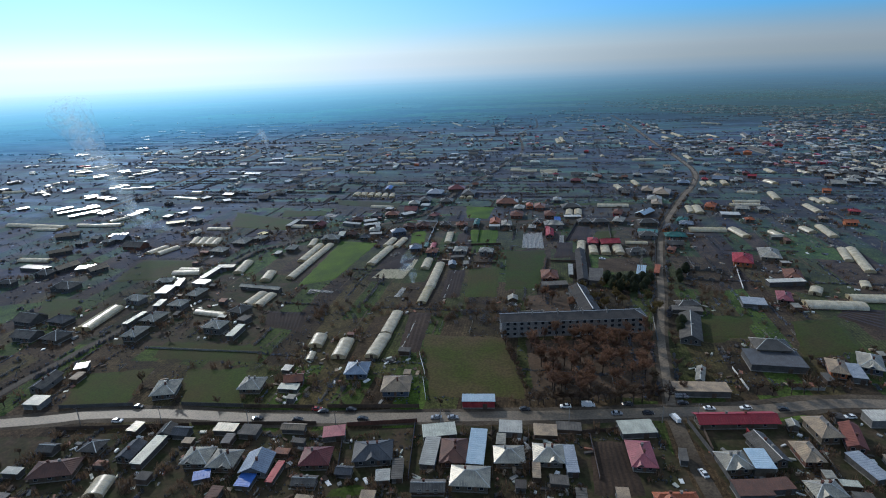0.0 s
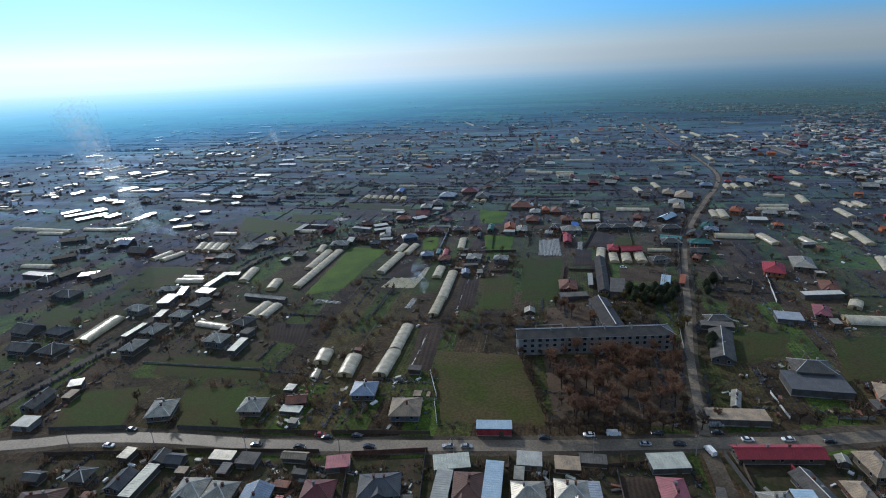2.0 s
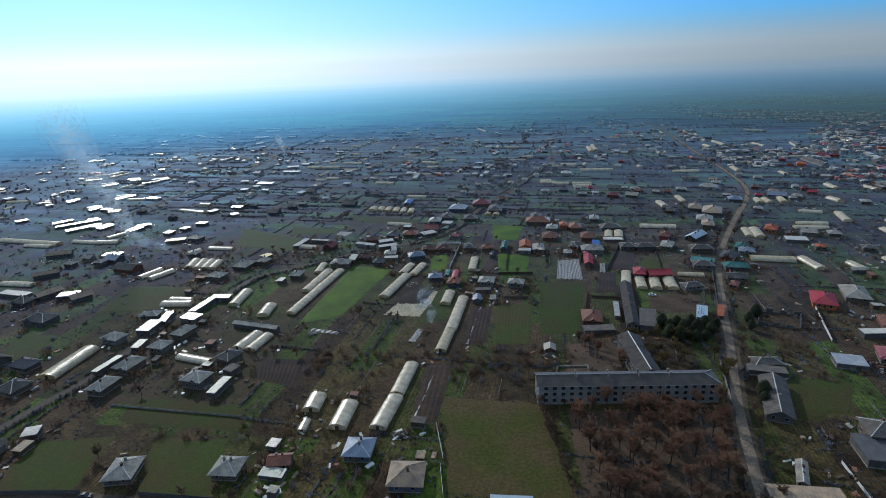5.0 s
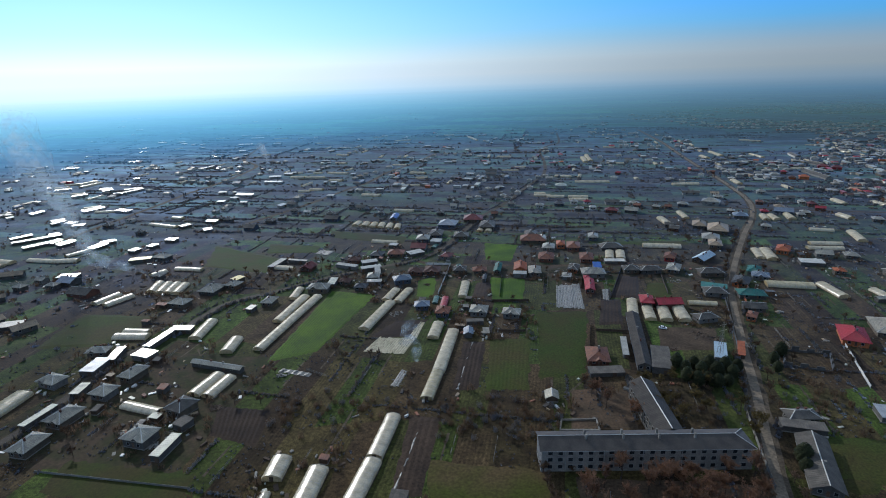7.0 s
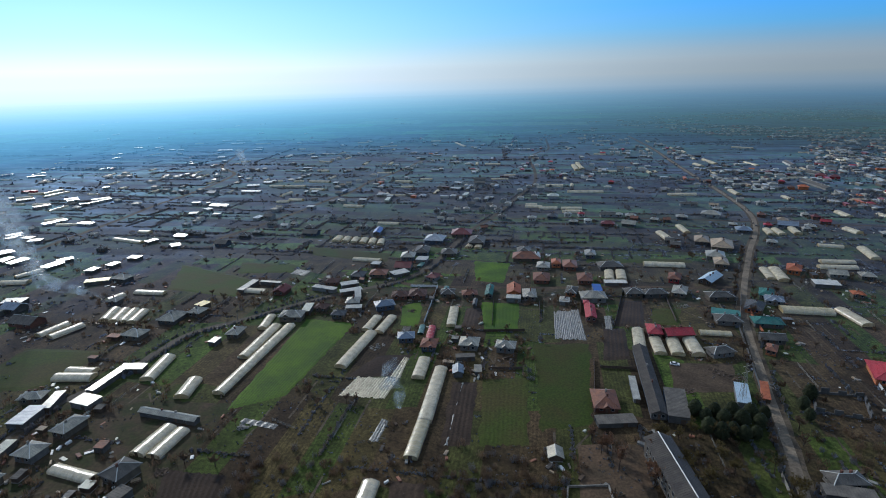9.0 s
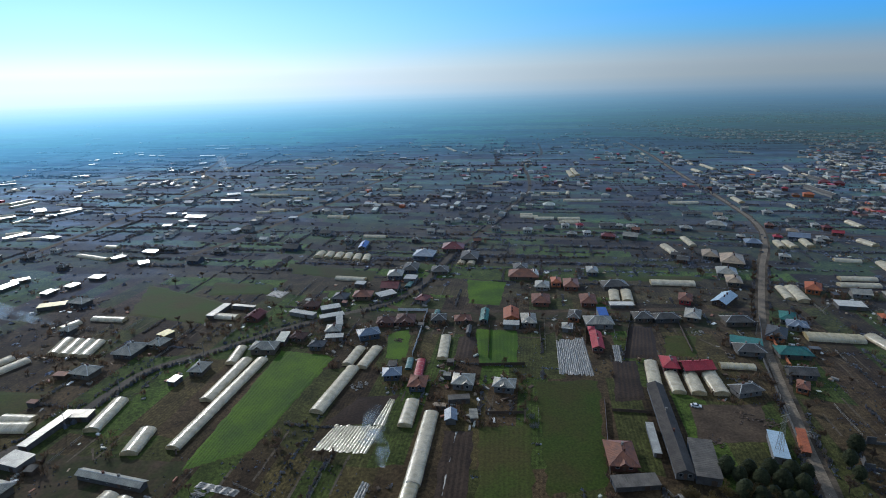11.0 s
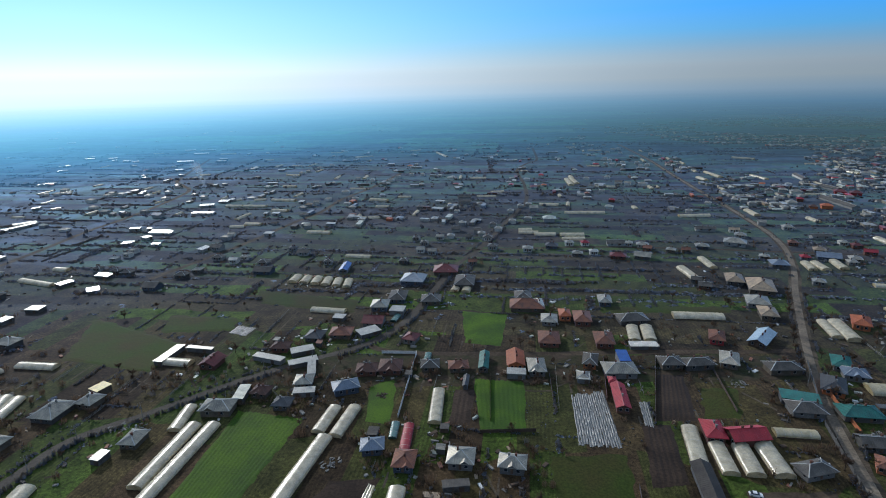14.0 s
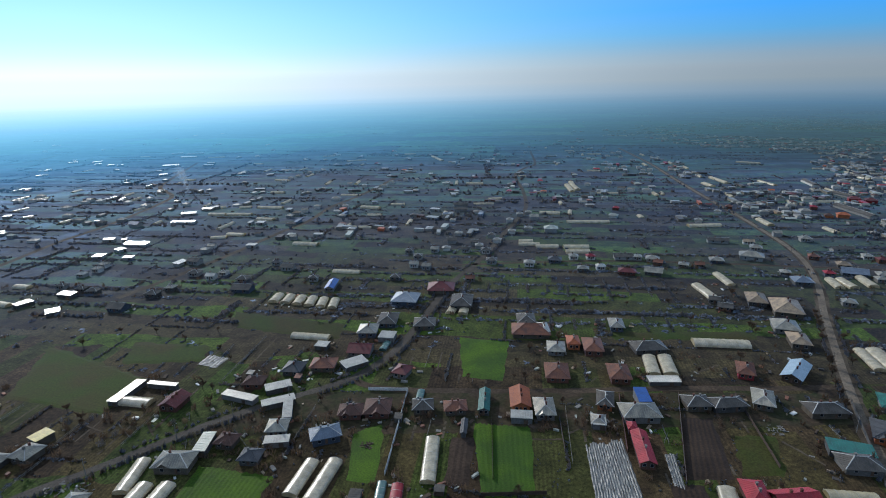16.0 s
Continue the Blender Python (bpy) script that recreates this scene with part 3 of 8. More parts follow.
def house(kind, x, y, rz, w, d, h, roof, wall, category="house", label="", group="", detail=True):
    w, d = max(w, 2.6), max(d, 2.6)
    if y > 860:
        PLACED.append((x, y, max(w, d) * .62))
        FAR_HOUSES.append((kind, x, y, rz, w, d, h, roof))
        return None
    PLACED.append((x, y, max(w, d) * .62))
    word = {"hip": "hipped", "gable": "pitched", "shed": "low sloping"}[kind]
    small = w * d < 42 or kind == "shed"
    what = "outbuilding" if small else "village house"
    ob = thing("outbuilding" if small else "house", x, y, rz, label or f"{WALL_WORDS[wall]} {what} with a {word} {ROOF_WORDS[roof]} roof",
               "shed" if small else category, group or ("outbuildings in the yards" if small else "village houses"))
    over = .25 if kind == "shed" else .85 if min(w, d) > 7 else .5
    iw, idp = w - 2 * over, d - 2 * over
    rise = {"hip": .235 * min(w, d), "gable": .235 * min(w, d), "shed": .14 * d if roof == "brightsheet" else .25}[kind]
    detail = detail and y < 680
    hw = h - .16 if kind != "shed" else h - .12
    bm = box(-iw / 2, -idp / 2, 0, iw / 2, idp / 2, hw)
    if kind == "gable":
        r = rise * min(iw, idp) / (min(w, d))
        if w >= d:
            for s in (-1, 1):
                bm.faces.new([bm.verts.new(p) for p in ((s * iw / 2, -s * idp / 2, hw), (s * iw / 2, s * idp / 2, hw), (s * iw / 2, 0, hw + r))])
        else:
            for s in (-1, 1):
                bm.faces.new([bm.verts.new(p) for p in ((s * iw / 2, s * idp / 2, hw), (-s * iw / 2, s * idp / 2, hw), (0, s * idp / 2, hw + r))])
    # far walls take paler materials, imitating haze over their shaded sides
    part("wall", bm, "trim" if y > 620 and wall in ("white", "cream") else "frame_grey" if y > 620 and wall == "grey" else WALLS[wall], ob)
    if y < 300:
        part("plinth", box(-iw / 2 - .06, -idp / 2 - .06, 0, iw / 2 + .06, idp / 2 + .06, .45), "concrete", ob)
    if kind == "hip":
        rb, caps, seams = roof_hip(w - 2 * over, d - 2 * over, h, over, rise)
    elif kind == "gable":
        rb, caps, seams = roof_gable(w - 2 * over, d - 2 * over, h, over, rise)
    else:
        rb, caps, seams = roof_shed(w - 2 * over, d - 2 * over, h, over, rise)
    rf = part("roof", rb, roof, ob)
    if y < 480:
        part("seams", seams, roof, rf)["kind"] = "stuff"
    else:
        seams.free()
    if caps:
        part("ridge_cap", caps, "trim" if roof in ("zinc", "asbestos", "bluegrey", "steel") else roof, rf)
    seed = random.Random(int(x * 13 + y * 7))
    if not small:
        for k in range(seed.choice((1, 2, 2)) if detail else 0):
            cx = (k - .5) * w * .24 if w >= d else w * .06
            cy = d * .05 if w >= d else (k - .5) * d * .24
            cb = box(cx - .32, cy - .32, h + rise * .35, cx + .32, cy + .32, h + rise + .75)
            add_box(cb, cx - .42, cy - .42, h + rise + .75, cx + .42, cy + .42, h + rise + .9)
            part("chimney", cb, "brick" if seed.random() < .6 else "concrete", rf)
        if kind == "hip" and detail and y < 460 and seed.random() < .45:
            # a small gable over the front
            gw, gd = w * .34, d * .32
            gx = seed.choice((-.16, .0, .16)) * w
            gb = bmesh.new()
            zr = h + gw * .36
            add_slab(gb, [(gx - gw / 2, -d / 2 - .15, h + .03), (gx, -d / 2 - .15, zr), (gx, -d / 2 + gd, zr), (gx - gw / 2, -d / 2 + gd, h + .03)], .1)
            add_slab(gb, [(gx, -d / 2 - .15, zr), (gx + gw / 2, -d / 2 - .15, h + .03), (gx + gw / 2, -d / 2 + gd, h + .03), (gx, -d / 2 + gd, zr)], .1)
            part("gable_roof", gb, roof, rf)
            gf = bmesh.new()
            gf.faces.new([gf.verts.new(q) for q in ((gx - gw * .42, -d / 2 + .05, h - .1), (gx + gw * .42, -d / 2 + .05, h - .1), (gx, -d / 2 + .05, zr - .12))])
            part("gable_front", gf, WALLS[wall], rf)
        rows = [1.6] if h < 5.4 else [1.5, 4.3]
        for z in rows if detail else ():
            n = 2 if iw < 11 or y > 330 else 3
            for i in range(n):
                u = (i + .5) / n * iw - iw / 2
                window(ob, u, -idp / 2, z + .25, 1.3, 1.4, "f")
            for i in range(2 if y < 300 else 1 if y < 400 and x > 0 else 0):
                window(ob, -iw / 2, (i - .5) * idp * .5, z + .25, 1.2, 1.4, "l")
            if y < 250 and x < 0:
                window(ob, iw / 2, 0, z + .25, 1.2, 1.4, "r")
        if not detail:
            return ob
        dr = part("door", box(-.5, -.1, 0, .5, 0, 2.05), "door", ob)
        dr.matrix_basis = pose(iw * (.5 if iw < 11 else .17) * (0 if iw < 11 else 1), -idp / 2, .45)
    elif kind == "shed" and w * d > 20:
        dr = part("door", box(-.9, -.08, 0, .9, 0, 2.0), "wood", ob)
        dr.matrix_basis = pose(iw * .2, -idp / 2, 0.02)
    return ob


def tunnel(x, y, rz, w, d, film="plastic"):
    """A film greenhouse: arched cover over hoops with closed ends; the long side is its axis (local y)."""
    if w > d:
        rz, w, d = rz + 90, d, w
    w = min(max(w, 3.0), 9.0)
    PLACED.append((x, y, max(w, d) * .55))
    words = {"plastic": "white plastic-film", "plasticold": "yellowed plastic-film", "tealplastic": "green-covered", "red": "red sheet-covered"}[film]
    ob = thing("greenhouse", x, y, rz, f"{words} tunnel greenhouse on a bare garden plot", "greenhouse", "film greenhouses")
    hgt = min(.38 * w, 2.7)
    seed = random.Random(int(x * 11 + y * 5))
    n, rows = 10, max(int(d / 1.1), 4)
    bm = bmesh.new()

    shape = ((1, 0), (.985, .46), (.91, .68), (.62, .84), (.30, .94), (0, 1.02))

    def section(k, inset, push):
        """Upright sides, a rounded shoulder and two gentle slopes to the ridge."""
        px, pz = shape[min(k, n - k)]
        return (px * (-1 if k < n / 2 else 1) * w / 2 * inset, pz * hgt * inset + push)

    grid = []
    for i in range(rows + 1):
        yy = -d / 2 + d * i / rows
        sag = 1.0 if i % 2 == 0 else .965
        ring = []
        for k in range(n + 1):
            px, pz = section(k, sag, seed.uniform(-.05, .05) if 0 < k < n else 0)
            ring.append(bm.verts.new((px, yy + seed.uniform(-.08, .08) * (0 < i < rows), max(pz, 0))))
        grid.append(ring)
    for i in range(rows):
        for k in range(n):
            bm.faces.new((grid[i][k], grid[i][k + 1], grid[i + 1][k + 1], grid[i + 1][k]))
    cover = part("cover", bm, film, ob, "", True)
    for s in (-1, 1):
        eb = bmesh.new()
        vs = [eb.verts.new((*[section(k, .985, 0)[0]], s * (d / 2 - .03), section(k, .985, 0)[1])) for k in range(n + 1)]
        eb.faces.new(vs)
        bmesh.ops.solidify(eb, geom=eb.faces[:], thickness=.03)
        end = part("end_panel", eb, film, ob)
        if y < 330:
            part("door", box(-.7, s * d / 2 - .05, 0, .7, s * d / 2 + .05, min(1.9, hgt * .8)), "wood", end)
    step = max(2.6, d / (10 if y < 330 else 5))
    for i in range(int(d / step) + 1 if y < 520 else 0):
        hb = bmesh.new()
        yy = -d / 2 + i * d / int(d / step)
        for k in range(n):
            a, b = section(k, 1.012, 0), section(k + 1, 1.012, 0)
            v = [hb.verts.new(p) for p in ((a[0], yy - .05, a[1]), (a[0], yy + .05, a[1]), (b[0], yy + .05, b[1]), (b[0], yy - .05, b[1]))]
            hb.faces.new(v)
        part("hoop", hb, "trim", ob)
    for s in (-1, 1) if y < 520 else ():
        part("base_board", box(s * w / 2 - .08, -d / 2, 0, s * w / 2 + .08, d / 2, .35), "wood", ob)
    return ob


# ---------------------------------------------------------------- ground, roads, plots
def ground():
    """One sheet out to the horizon, level under the village and rising gently to far low hills."""
    bm = bmesh.new()
    half = [0, 150, 300, 600, 1000, 1500, 2100, 2700, 3200, 3600, 4000, 4350, 4700]
    xs = [-h for h in half[:0:-1]] + half
    ys = [-4600, -3000, -1500, -700, -200, 0, 200, 400, 600, 900, 1400, 2000, 2500, 3000, 3400, 3800, 4200, 4500, 4750]

    def height(x, y):
        t = min(max((max(abs(x), y) - 2600) / 2100, 0), 1)
        return 2 * t * t * (1 + .02 * math.sin(x * .0021 + 1.0) + .015 * math.sin(x * .006))

    v = [[bm.verts.new((x, y, height(x, y))) for x in xs] for y in ys]
    for j in range(len(ys) - 1):
        for i in range(len(xs) - 1):
            bm.faces.new((v[j][i], v[j][i + 1], v[j + 1][i + 1], v[j + 1][i]))
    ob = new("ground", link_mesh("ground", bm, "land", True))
    tagged(ob, "flat winter land of garden plots and green fields", "ground", kind="structure")


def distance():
    """A backdrop sheet of glowing haze sloping up over the far village and fields."""
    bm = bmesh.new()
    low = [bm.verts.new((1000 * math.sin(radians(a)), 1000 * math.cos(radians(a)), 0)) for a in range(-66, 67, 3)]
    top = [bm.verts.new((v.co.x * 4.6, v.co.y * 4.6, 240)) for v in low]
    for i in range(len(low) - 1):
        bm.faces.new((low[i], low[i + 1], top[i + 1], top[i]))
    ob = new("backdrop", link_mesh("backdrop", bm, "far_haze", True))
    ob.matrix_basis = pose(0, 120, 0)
    tagged(ob, "glowing pale blue haze sheet over the far village and fields", "backdrop", kind="structure")


def smooth_line(pts, step=6.0):
    """Points along a curve through pts."""
    out = []
    p = [Vector((*q, 0)) for q in pts]
    p = [p[0] * 2 - p[1]] + p + [p[-1] * 2 - p[-2]]
    for i in range(1, len(p) - 2):
        n = max(int((p[i + 1] - p[i]).length / step), 1)
        for k in range(n):
            t = k / n
            out.append(.5 * (2 * p[i] + (p[i + 1] - p[i - 1]) * t + (2 * p[i - 1] - 5 * p[i] + 4 * p[i + 1] - p[i + 2]) * t * t
                             + (3 * p[i] - p[i - 1] - 3 * p[i + 1] + p[i + 2]) * t ** 3))
    out.append(p[-2])
    return out


ROADS = []


def strip(name, pts, width, z, material, label, category="road", rough_edge=0.0):
    line = smooth_line(pts)
    ROADS.append((line, width / 2 + 1.0))
    bm = bmesh.new()
    seed = random.Random(len(line))
    rows = []
    for i, p in enumerate(line):
        t = (line[min(i + 1, len(line) - 1)] - line[max(i - 1, 0)]).normalized()
        s = Vector((t.y, -t.x, 0))
        a, b = width / 2 + seed.uniform(0, rough_edge), width / 2 + seed.uniform(0, rough_edge)
        rows.append([bm.verts.new((*(p - s * a).xy, z * .2)), bm.verts.new((*(p - s * (a - .25)).xy, z)), bm.verts.new((*(p + s * (b - .25)).xy, z)), bm.verts.new((*(p + s * b).xy, z * .2))])
    for a, b in zip(rows, rows[1:]):
        for k in range(3):
            bm.faces.new((a[k], a[k + 1], b[k + 1], b[k]))
    ob = new(name, link_mesh(name, bm, material))
    return tagged(ob, label, category, kind="structure")


CLEAR = []


def plot(pts, material, label, rows=0.0, z=0.06, name="field", clear=True):
    """A four-cornered plot with a slightly raised, uneven bed; rows: spacing of drills along its longer side."""
    P = [Vector((*p, 0)) for p in pts]
    if clear:
        CLEAR.append(P)
    la, lb = (P[1] - P[0]).length, (P[3] - P[0]).length
    na, nb = max(int(la / 3), 2), max(int(lb / 3), 2)
    bm = bmesh.new()
    seed = random.Random(int(P[0].x + P[0].y))
    if rows:
        if la > lb:
            nb = max(int(lb / rows) * 2, 4)
        else:
            na = max(int(la / rows) * 2, 4)
    g = []
    for j in range(nb + 1):
        line = []
        for i in range(na + 1):
            u, t = i / na, j / nb
            q = P[0].lerp(P[1], u).lerp(P[3].lerp(P[2], u), t)
            edge = min(u, 1 - u, t, 1 - t) < 1e-6
            if edge:
                q += Vector((seed.uniform(-1, 1), seed.uniform(-1, 1), 0)) * (1.0 if material in ("lawn", "yard", "pitch") else .5)
            zz = 0.004 if edge else z + seed.uniform(0, .04)
            if rows and not edge and ((j % 2 == 0) if la > lb else (i % 2 == 0)):
                zz += .16 if material == "soil" else .07
            line.append(bm.verts.new((q.x, q.y, zz)))
        g.append(line)
    for j in range(nb):
        for i in range(na):
            bm.faces.new((g[j][i], g[j][i + 1], g[j + 1][i + 1], g[j + 1][i]))
    bmesh.ops.recalc_face_normals(bm, faces=bm.faces[:])
    if bm.faces[:][0].normal.z < 0:
        bmesh.ops.reverse_faces(bm, faces=bm.faces[:])
    ob = new(name, link_mesh(name, bm, material))
    return tagged(ob, label, "field", kind="structure")


def mulch_bed(pts, count, film, label):
    """A bed of side-by-side film strips over a soil plot."""
    P = [Vector((*p, 0)) for p in pts]
    CLEAR.append(P)
    c = (P[0] + P[1] + P[2] + P[3]) / 4
    ob = thing("film_covered_bed", c.x, c.y, 0, label, "garden bed")
    P = [p - c for p in P]
    for k in range(count):
        bm = bmesh.new()
        seed = random.Random(k + int(c.x))
        a0, a1, a2 = (P[0].lerp(P[1], (k + f) / count) for f in (.01, .5, .99))
        b0, b1, b2 = (P[3].lerp(P[2], (k + f) / count) for f in (.01, .5, .99))
        n = 26
        rows = []
        cut0, cut1 = (seed.uniform(0, .06), 1 - seed.uniform(0, .08)) if count > 1 else (0, 1)
        for i in range(n + 1):
            t = cut0 + (cut1 - cut0) * i / n
            j = [seed.uniform(-.16, .16) * (1 if film == "mulch" else .4) for _ in range(5)]
            l, m, r = a0.lerp(b0, t), a1.lerp(b1, t), a2.lerp(b2, t)
            rows.append([bm.verts.new((l.x + j[0], l.y + j[3], .03)), bm.verts.new((m.x + j[1], m.y + j[4], .26 + j[2])), bm.verts.new((r.x + j[3], r.y + j[1], .03))])
        for a, b in zip(rows, rows[1:]):
            for q in range(2):
                bm.faces.new((a[q], a[q + 1], b[q + 1], b[q]))
        part("film_strip", bm, film, ob)
    return ob


def fence(a, b, h, material, label, spacing=5.0):
    a, b = Vector((*a, 0)), Vector((*b, 0))
    d = b - a
    L = d.length
    ob = thing("fence", a.x, a.y, math.degrees(math.atan2(d.y, d.x)), label, "fence", "plot fences")
    n = max(int(L / spacing), 1)
    for i in range(n):
        x0, x1 = L * i / n, L * (i + 1) / n
        part("panel", box(x0 + .08, -.04, .06, x1 - .08, .04, h), material, ob)
    for i in range(n + 1):
        part("post", box(L * i / n - .07, -.07, 0, L * i / n + .07, .07, h + .15), material, ob)
    return ob


# ---------------------------------------------------------------- vehicles, poles, trees
def car(x, y, rz, paint, long=4.2, tall=1.45, van=False):
    words = {"car_white": "white", "car_dark": "dark", "car_red": "red", "car_silver": "silver-grey"}[paint]
    ob = thing("van" if van else "car", x, y, rz, f"{words} parked {'minibus' if van else 'saloon car'} beside the asphalt road", "van" if van else "car", "vehicles on the road")
    L, w = long / 2, .86

    def hull(sections):
        bm = bmesh.new()
        rings = []
        for px, hw, z0, z1 in sections:
            rings.append([bm.verts.new(p) for p in ((px, -hw, z0), (px, hw, z0), (px, hw, z1 - .12), (px, hw * .92, z1), (px, -hw * .92, z1), (px, -hw, z1 - .12))])
        for a, b in zip(rings, rings[1:]):
            for k in range(6):
                bm.faces.new((a[k], a[(k + 1) % 6], b[(k + 1) % 6], b[k]))
        bm.faces.new(rings[0][::-1])
        bm.faces.new(rings[-1])
        bmesh.ops.recalc_face_normals(bm, faces=bm.faces[:])
        return bm

    mid = .95 if not van else 1.15
    part("body", hull([(-L, w * .9, .4, mid - .15), (-L + .15, w, .28, mid - .03), (-L * .4, w, .25, mid), (L * .4, w, .25, mid), (L - .2, w, .3, mid - .15), (L, w * .85, .4, mid - .3)]), paint, ob)
    if van:
        part("cabin", hull([(-L + .05, w * .93, mid - .02, tall), (L * .45, w * .93, mid - .02, tall), (L * .8, w * .9, mid - .02, mid + .25)]), paint, ob)
        part("windscreen", hull([(L * .5, w * .86, mid + .02, tall - .1), (L * .78, w * .82, mid + .02, mid + .34)]), "glass", ob)
    else:
        part("window_band", hull([(-L * .78, w * .9, mid - .02, mid + .12), (-L * .5, w * .84, mid - .02, tall - .08), (L * .12, w * .84, mid - .02, tall - .08), (L * .5, w * .88, mid - .02, mid + .1)]), "glass", ob)
        part("car_roof", hull([(-L * .48, w * .8, tall - .1, tall), (L * .1, w * .8, tall - .1, tall)]), paint, ob)
    for sx in (-.62, .62):
        for sy in (-1, 1):
            bm = bmesh.new()
            bmesh.ops.create_cone(bm, cap_ends=True, segments=12, radius1=.31, radius2=.31, depth=.2)
            wl = part("wheel", bm, "tyre", ob)
            wl.matrix_basis = pose(sx * L, sy * (w - .06), .31, 90, 0, 0)
            bm = bmesh.new()
            bmesh.ops.create_cone(bm, cap_ends=True, segments=10, radius1=.19, radius2=.19, depth=.22)
            part("rim", bm, "rim", wl)
    for sy in (-1, 1):
        part("headlight", box(L - .1, sy * .55 - .16, .55, L - .005, sy * .55 + .16, .7), "frame_white", ob)
    return ob


def tree_mesh(seed_no, height, spread, twig_mat, fuzz):
    """A leafless tree: tapered trunk, limbs, branches and fine twigs; returns the trunk and the crown meshes."""
    r = random.Random(seed_no)
    tb, cb = bmesh.new(), bmesh.new()
    top = Vector((r.uniform(-.3, .3), r.uniform(-.3, .3), height * .55))
    add_tube(tb, (0, 0, 0), top * .5, .22, .16, 6)
    add_tube(tb, top * .5, top, .16, .09, 6)
    for i in range(9):
        base = top * r.uniform(.45, 1.0)
        a, lift = r.uniform(0, 6.283), r.uniform(.5, 1.2)
        ln = height * r.uniform(.28, .46)
        tip = base + Vector((math.cos(a) * spread, math.sin(a) * spread, lift)).normalized() * ln
        add_tube(tb, base, tip, .075, .03, 4)
        for j in range(6):
            s = base.lerp(tip, r.uniform(.35, 1.0))
            e = s + (Vector((r.uniform(-1, 1), r.uniform(-1, 1), r.uniform(.0, 1.2))).normalized()) * height * r.uniform(.10, .22)
            add_tube(cb, s, e, .035, .012, 3)
            for k in range(fuzz):
                s2 = s.lerp(e, r.uniform(.2, 1.0))
                e2 = s2 + Vector((r.uniform(-1, 1), r.uniform(-1, 1), r.uniform(-.3, 1))).normalized() * height * r.uniform(.05, .12)
                o = (e2 - s2).orthogonal().normalized() * (.055 if twig_mat == "twig_red" else .07)
                cb.faces.new([cb.verts.new(p) for p in (s2 - o, s2 + o, e2)])
    return link_mesh("trunk", tb, "bark"), link_mesh("crown", cb, twig_mat)


def conifer_mesh(seed_no, height):
    r = random.Random(seed_no)
    tb, cb = bmesh.new(), bmesh.new()
    add_tube(tb, (0, 0, 0), (0, 0, height * .9), .2, .04, 6)
    for i in range(460):
        t = r.random() ** .8
        z = height * (.12 + .86 * t)
        rad = height * .36 * math.sin(math.pi * (.12 + .80 * t)) ** .8 + .15
        a = r.uniform(0, 6.283)
        d = Vector((math.cos(a), math.sin(a), 0))
        p = d * rad * r.uniform(.25, .75) + Vector((0, 0, z))
        e = d * rad * r.uniform(.9, 1.15) + Vector((0, 0, z - .25 - .3 * (1 - t)))
        o = Vector((-d.y, d.x, 0)) * rad * .28
        q = p + Vector((0, 0, .18))
        cb.faces.new([cb.verts.new(v) for v in (q, p - o, e)])
        cb.faces.new([cb.verts.new(v) for v in (q, e, p + o)])
    return link_mesh("trunk", tb, "bark"), link_mesh("crown", cb, "needle")


def brush_mesh(seed_no, height, material, count=70):
    """A thicket of thin upright shoots."""
    r = random.Random(seed_no)
    bm = bmesh.new()
    for i in range(count):
        a, rr = r.uniform(0, 6.283), r.random() ** .6 * height * .55
        p = Vector((math.cos(a) * rr, math.sin(a) * rr, 0))
        for k in range(3):
            e = p + Vector((r.uniform(-.35, .35), r.uniform(-.35, .35), r.uniform(.5, 1.0))) * height * .55
            o = Vector((r.uniform(-1, 1), r.uniform(-1, 1), 0)).normalized() * .05
            bm.faces.new([bm.verts.new(q) for q in (p - o, p + o, e)])
            p = p.lerp(e, r.uniform(.5, .9))
    return link_mesh("brushwood", bm, material)


KINDS = {}


def tree(kind, x, y, scale, turn):
    trunk, crown = KINDS[kind][int(turn) % len(KINDS[kind])]
    label = {"bare": "leafless brown winter tree standing in a garden", "grove": "leafless red-brown tree of the school grove", "conifer": "dark evergreen tree with a rounded ragged crown beside the yard", "olive": "tall leafless yellowish tree behind the school"}[kind]
    ob = thing("conifer" if kind == "conifer" else "tree", x, y, turn, label, "tree", {"bare": "garden trees", "grove": "trees of the grove", "conifer": "conifers", "olive": "trees behind the school"}[kind])
    ob.scale = (scale, scale, scale)
    for name, me in (("trunk", trunk), ("crown", crown)):
        o = new(name, me)
        o.parent = ob
    return ob


def pole(x, y, rz, h=8.0):
    ob = thing("utility_pole", x, y, rz, "grey concrete utility pole at the roadside", "pole", "utility poles")
    bm = bmesh.new()
    add_tube(bm, (0, 0, 0), (0, 0, h), .16, .09, 6)
    part("shaft", bm, "concrete", ob)
    part("crossarm", box(-.9, -.05, h - .6, .9, .05, h - .5), "wood", ob)
    for s in (-.8, 0, .8):
        bm = bmesh.new()
        add_tube(bm, (s, 0, h - .5), (s, 0, h - .25), .06, .05, 5)
        part("insulator", bm, "frame_white", ob)
    return ob


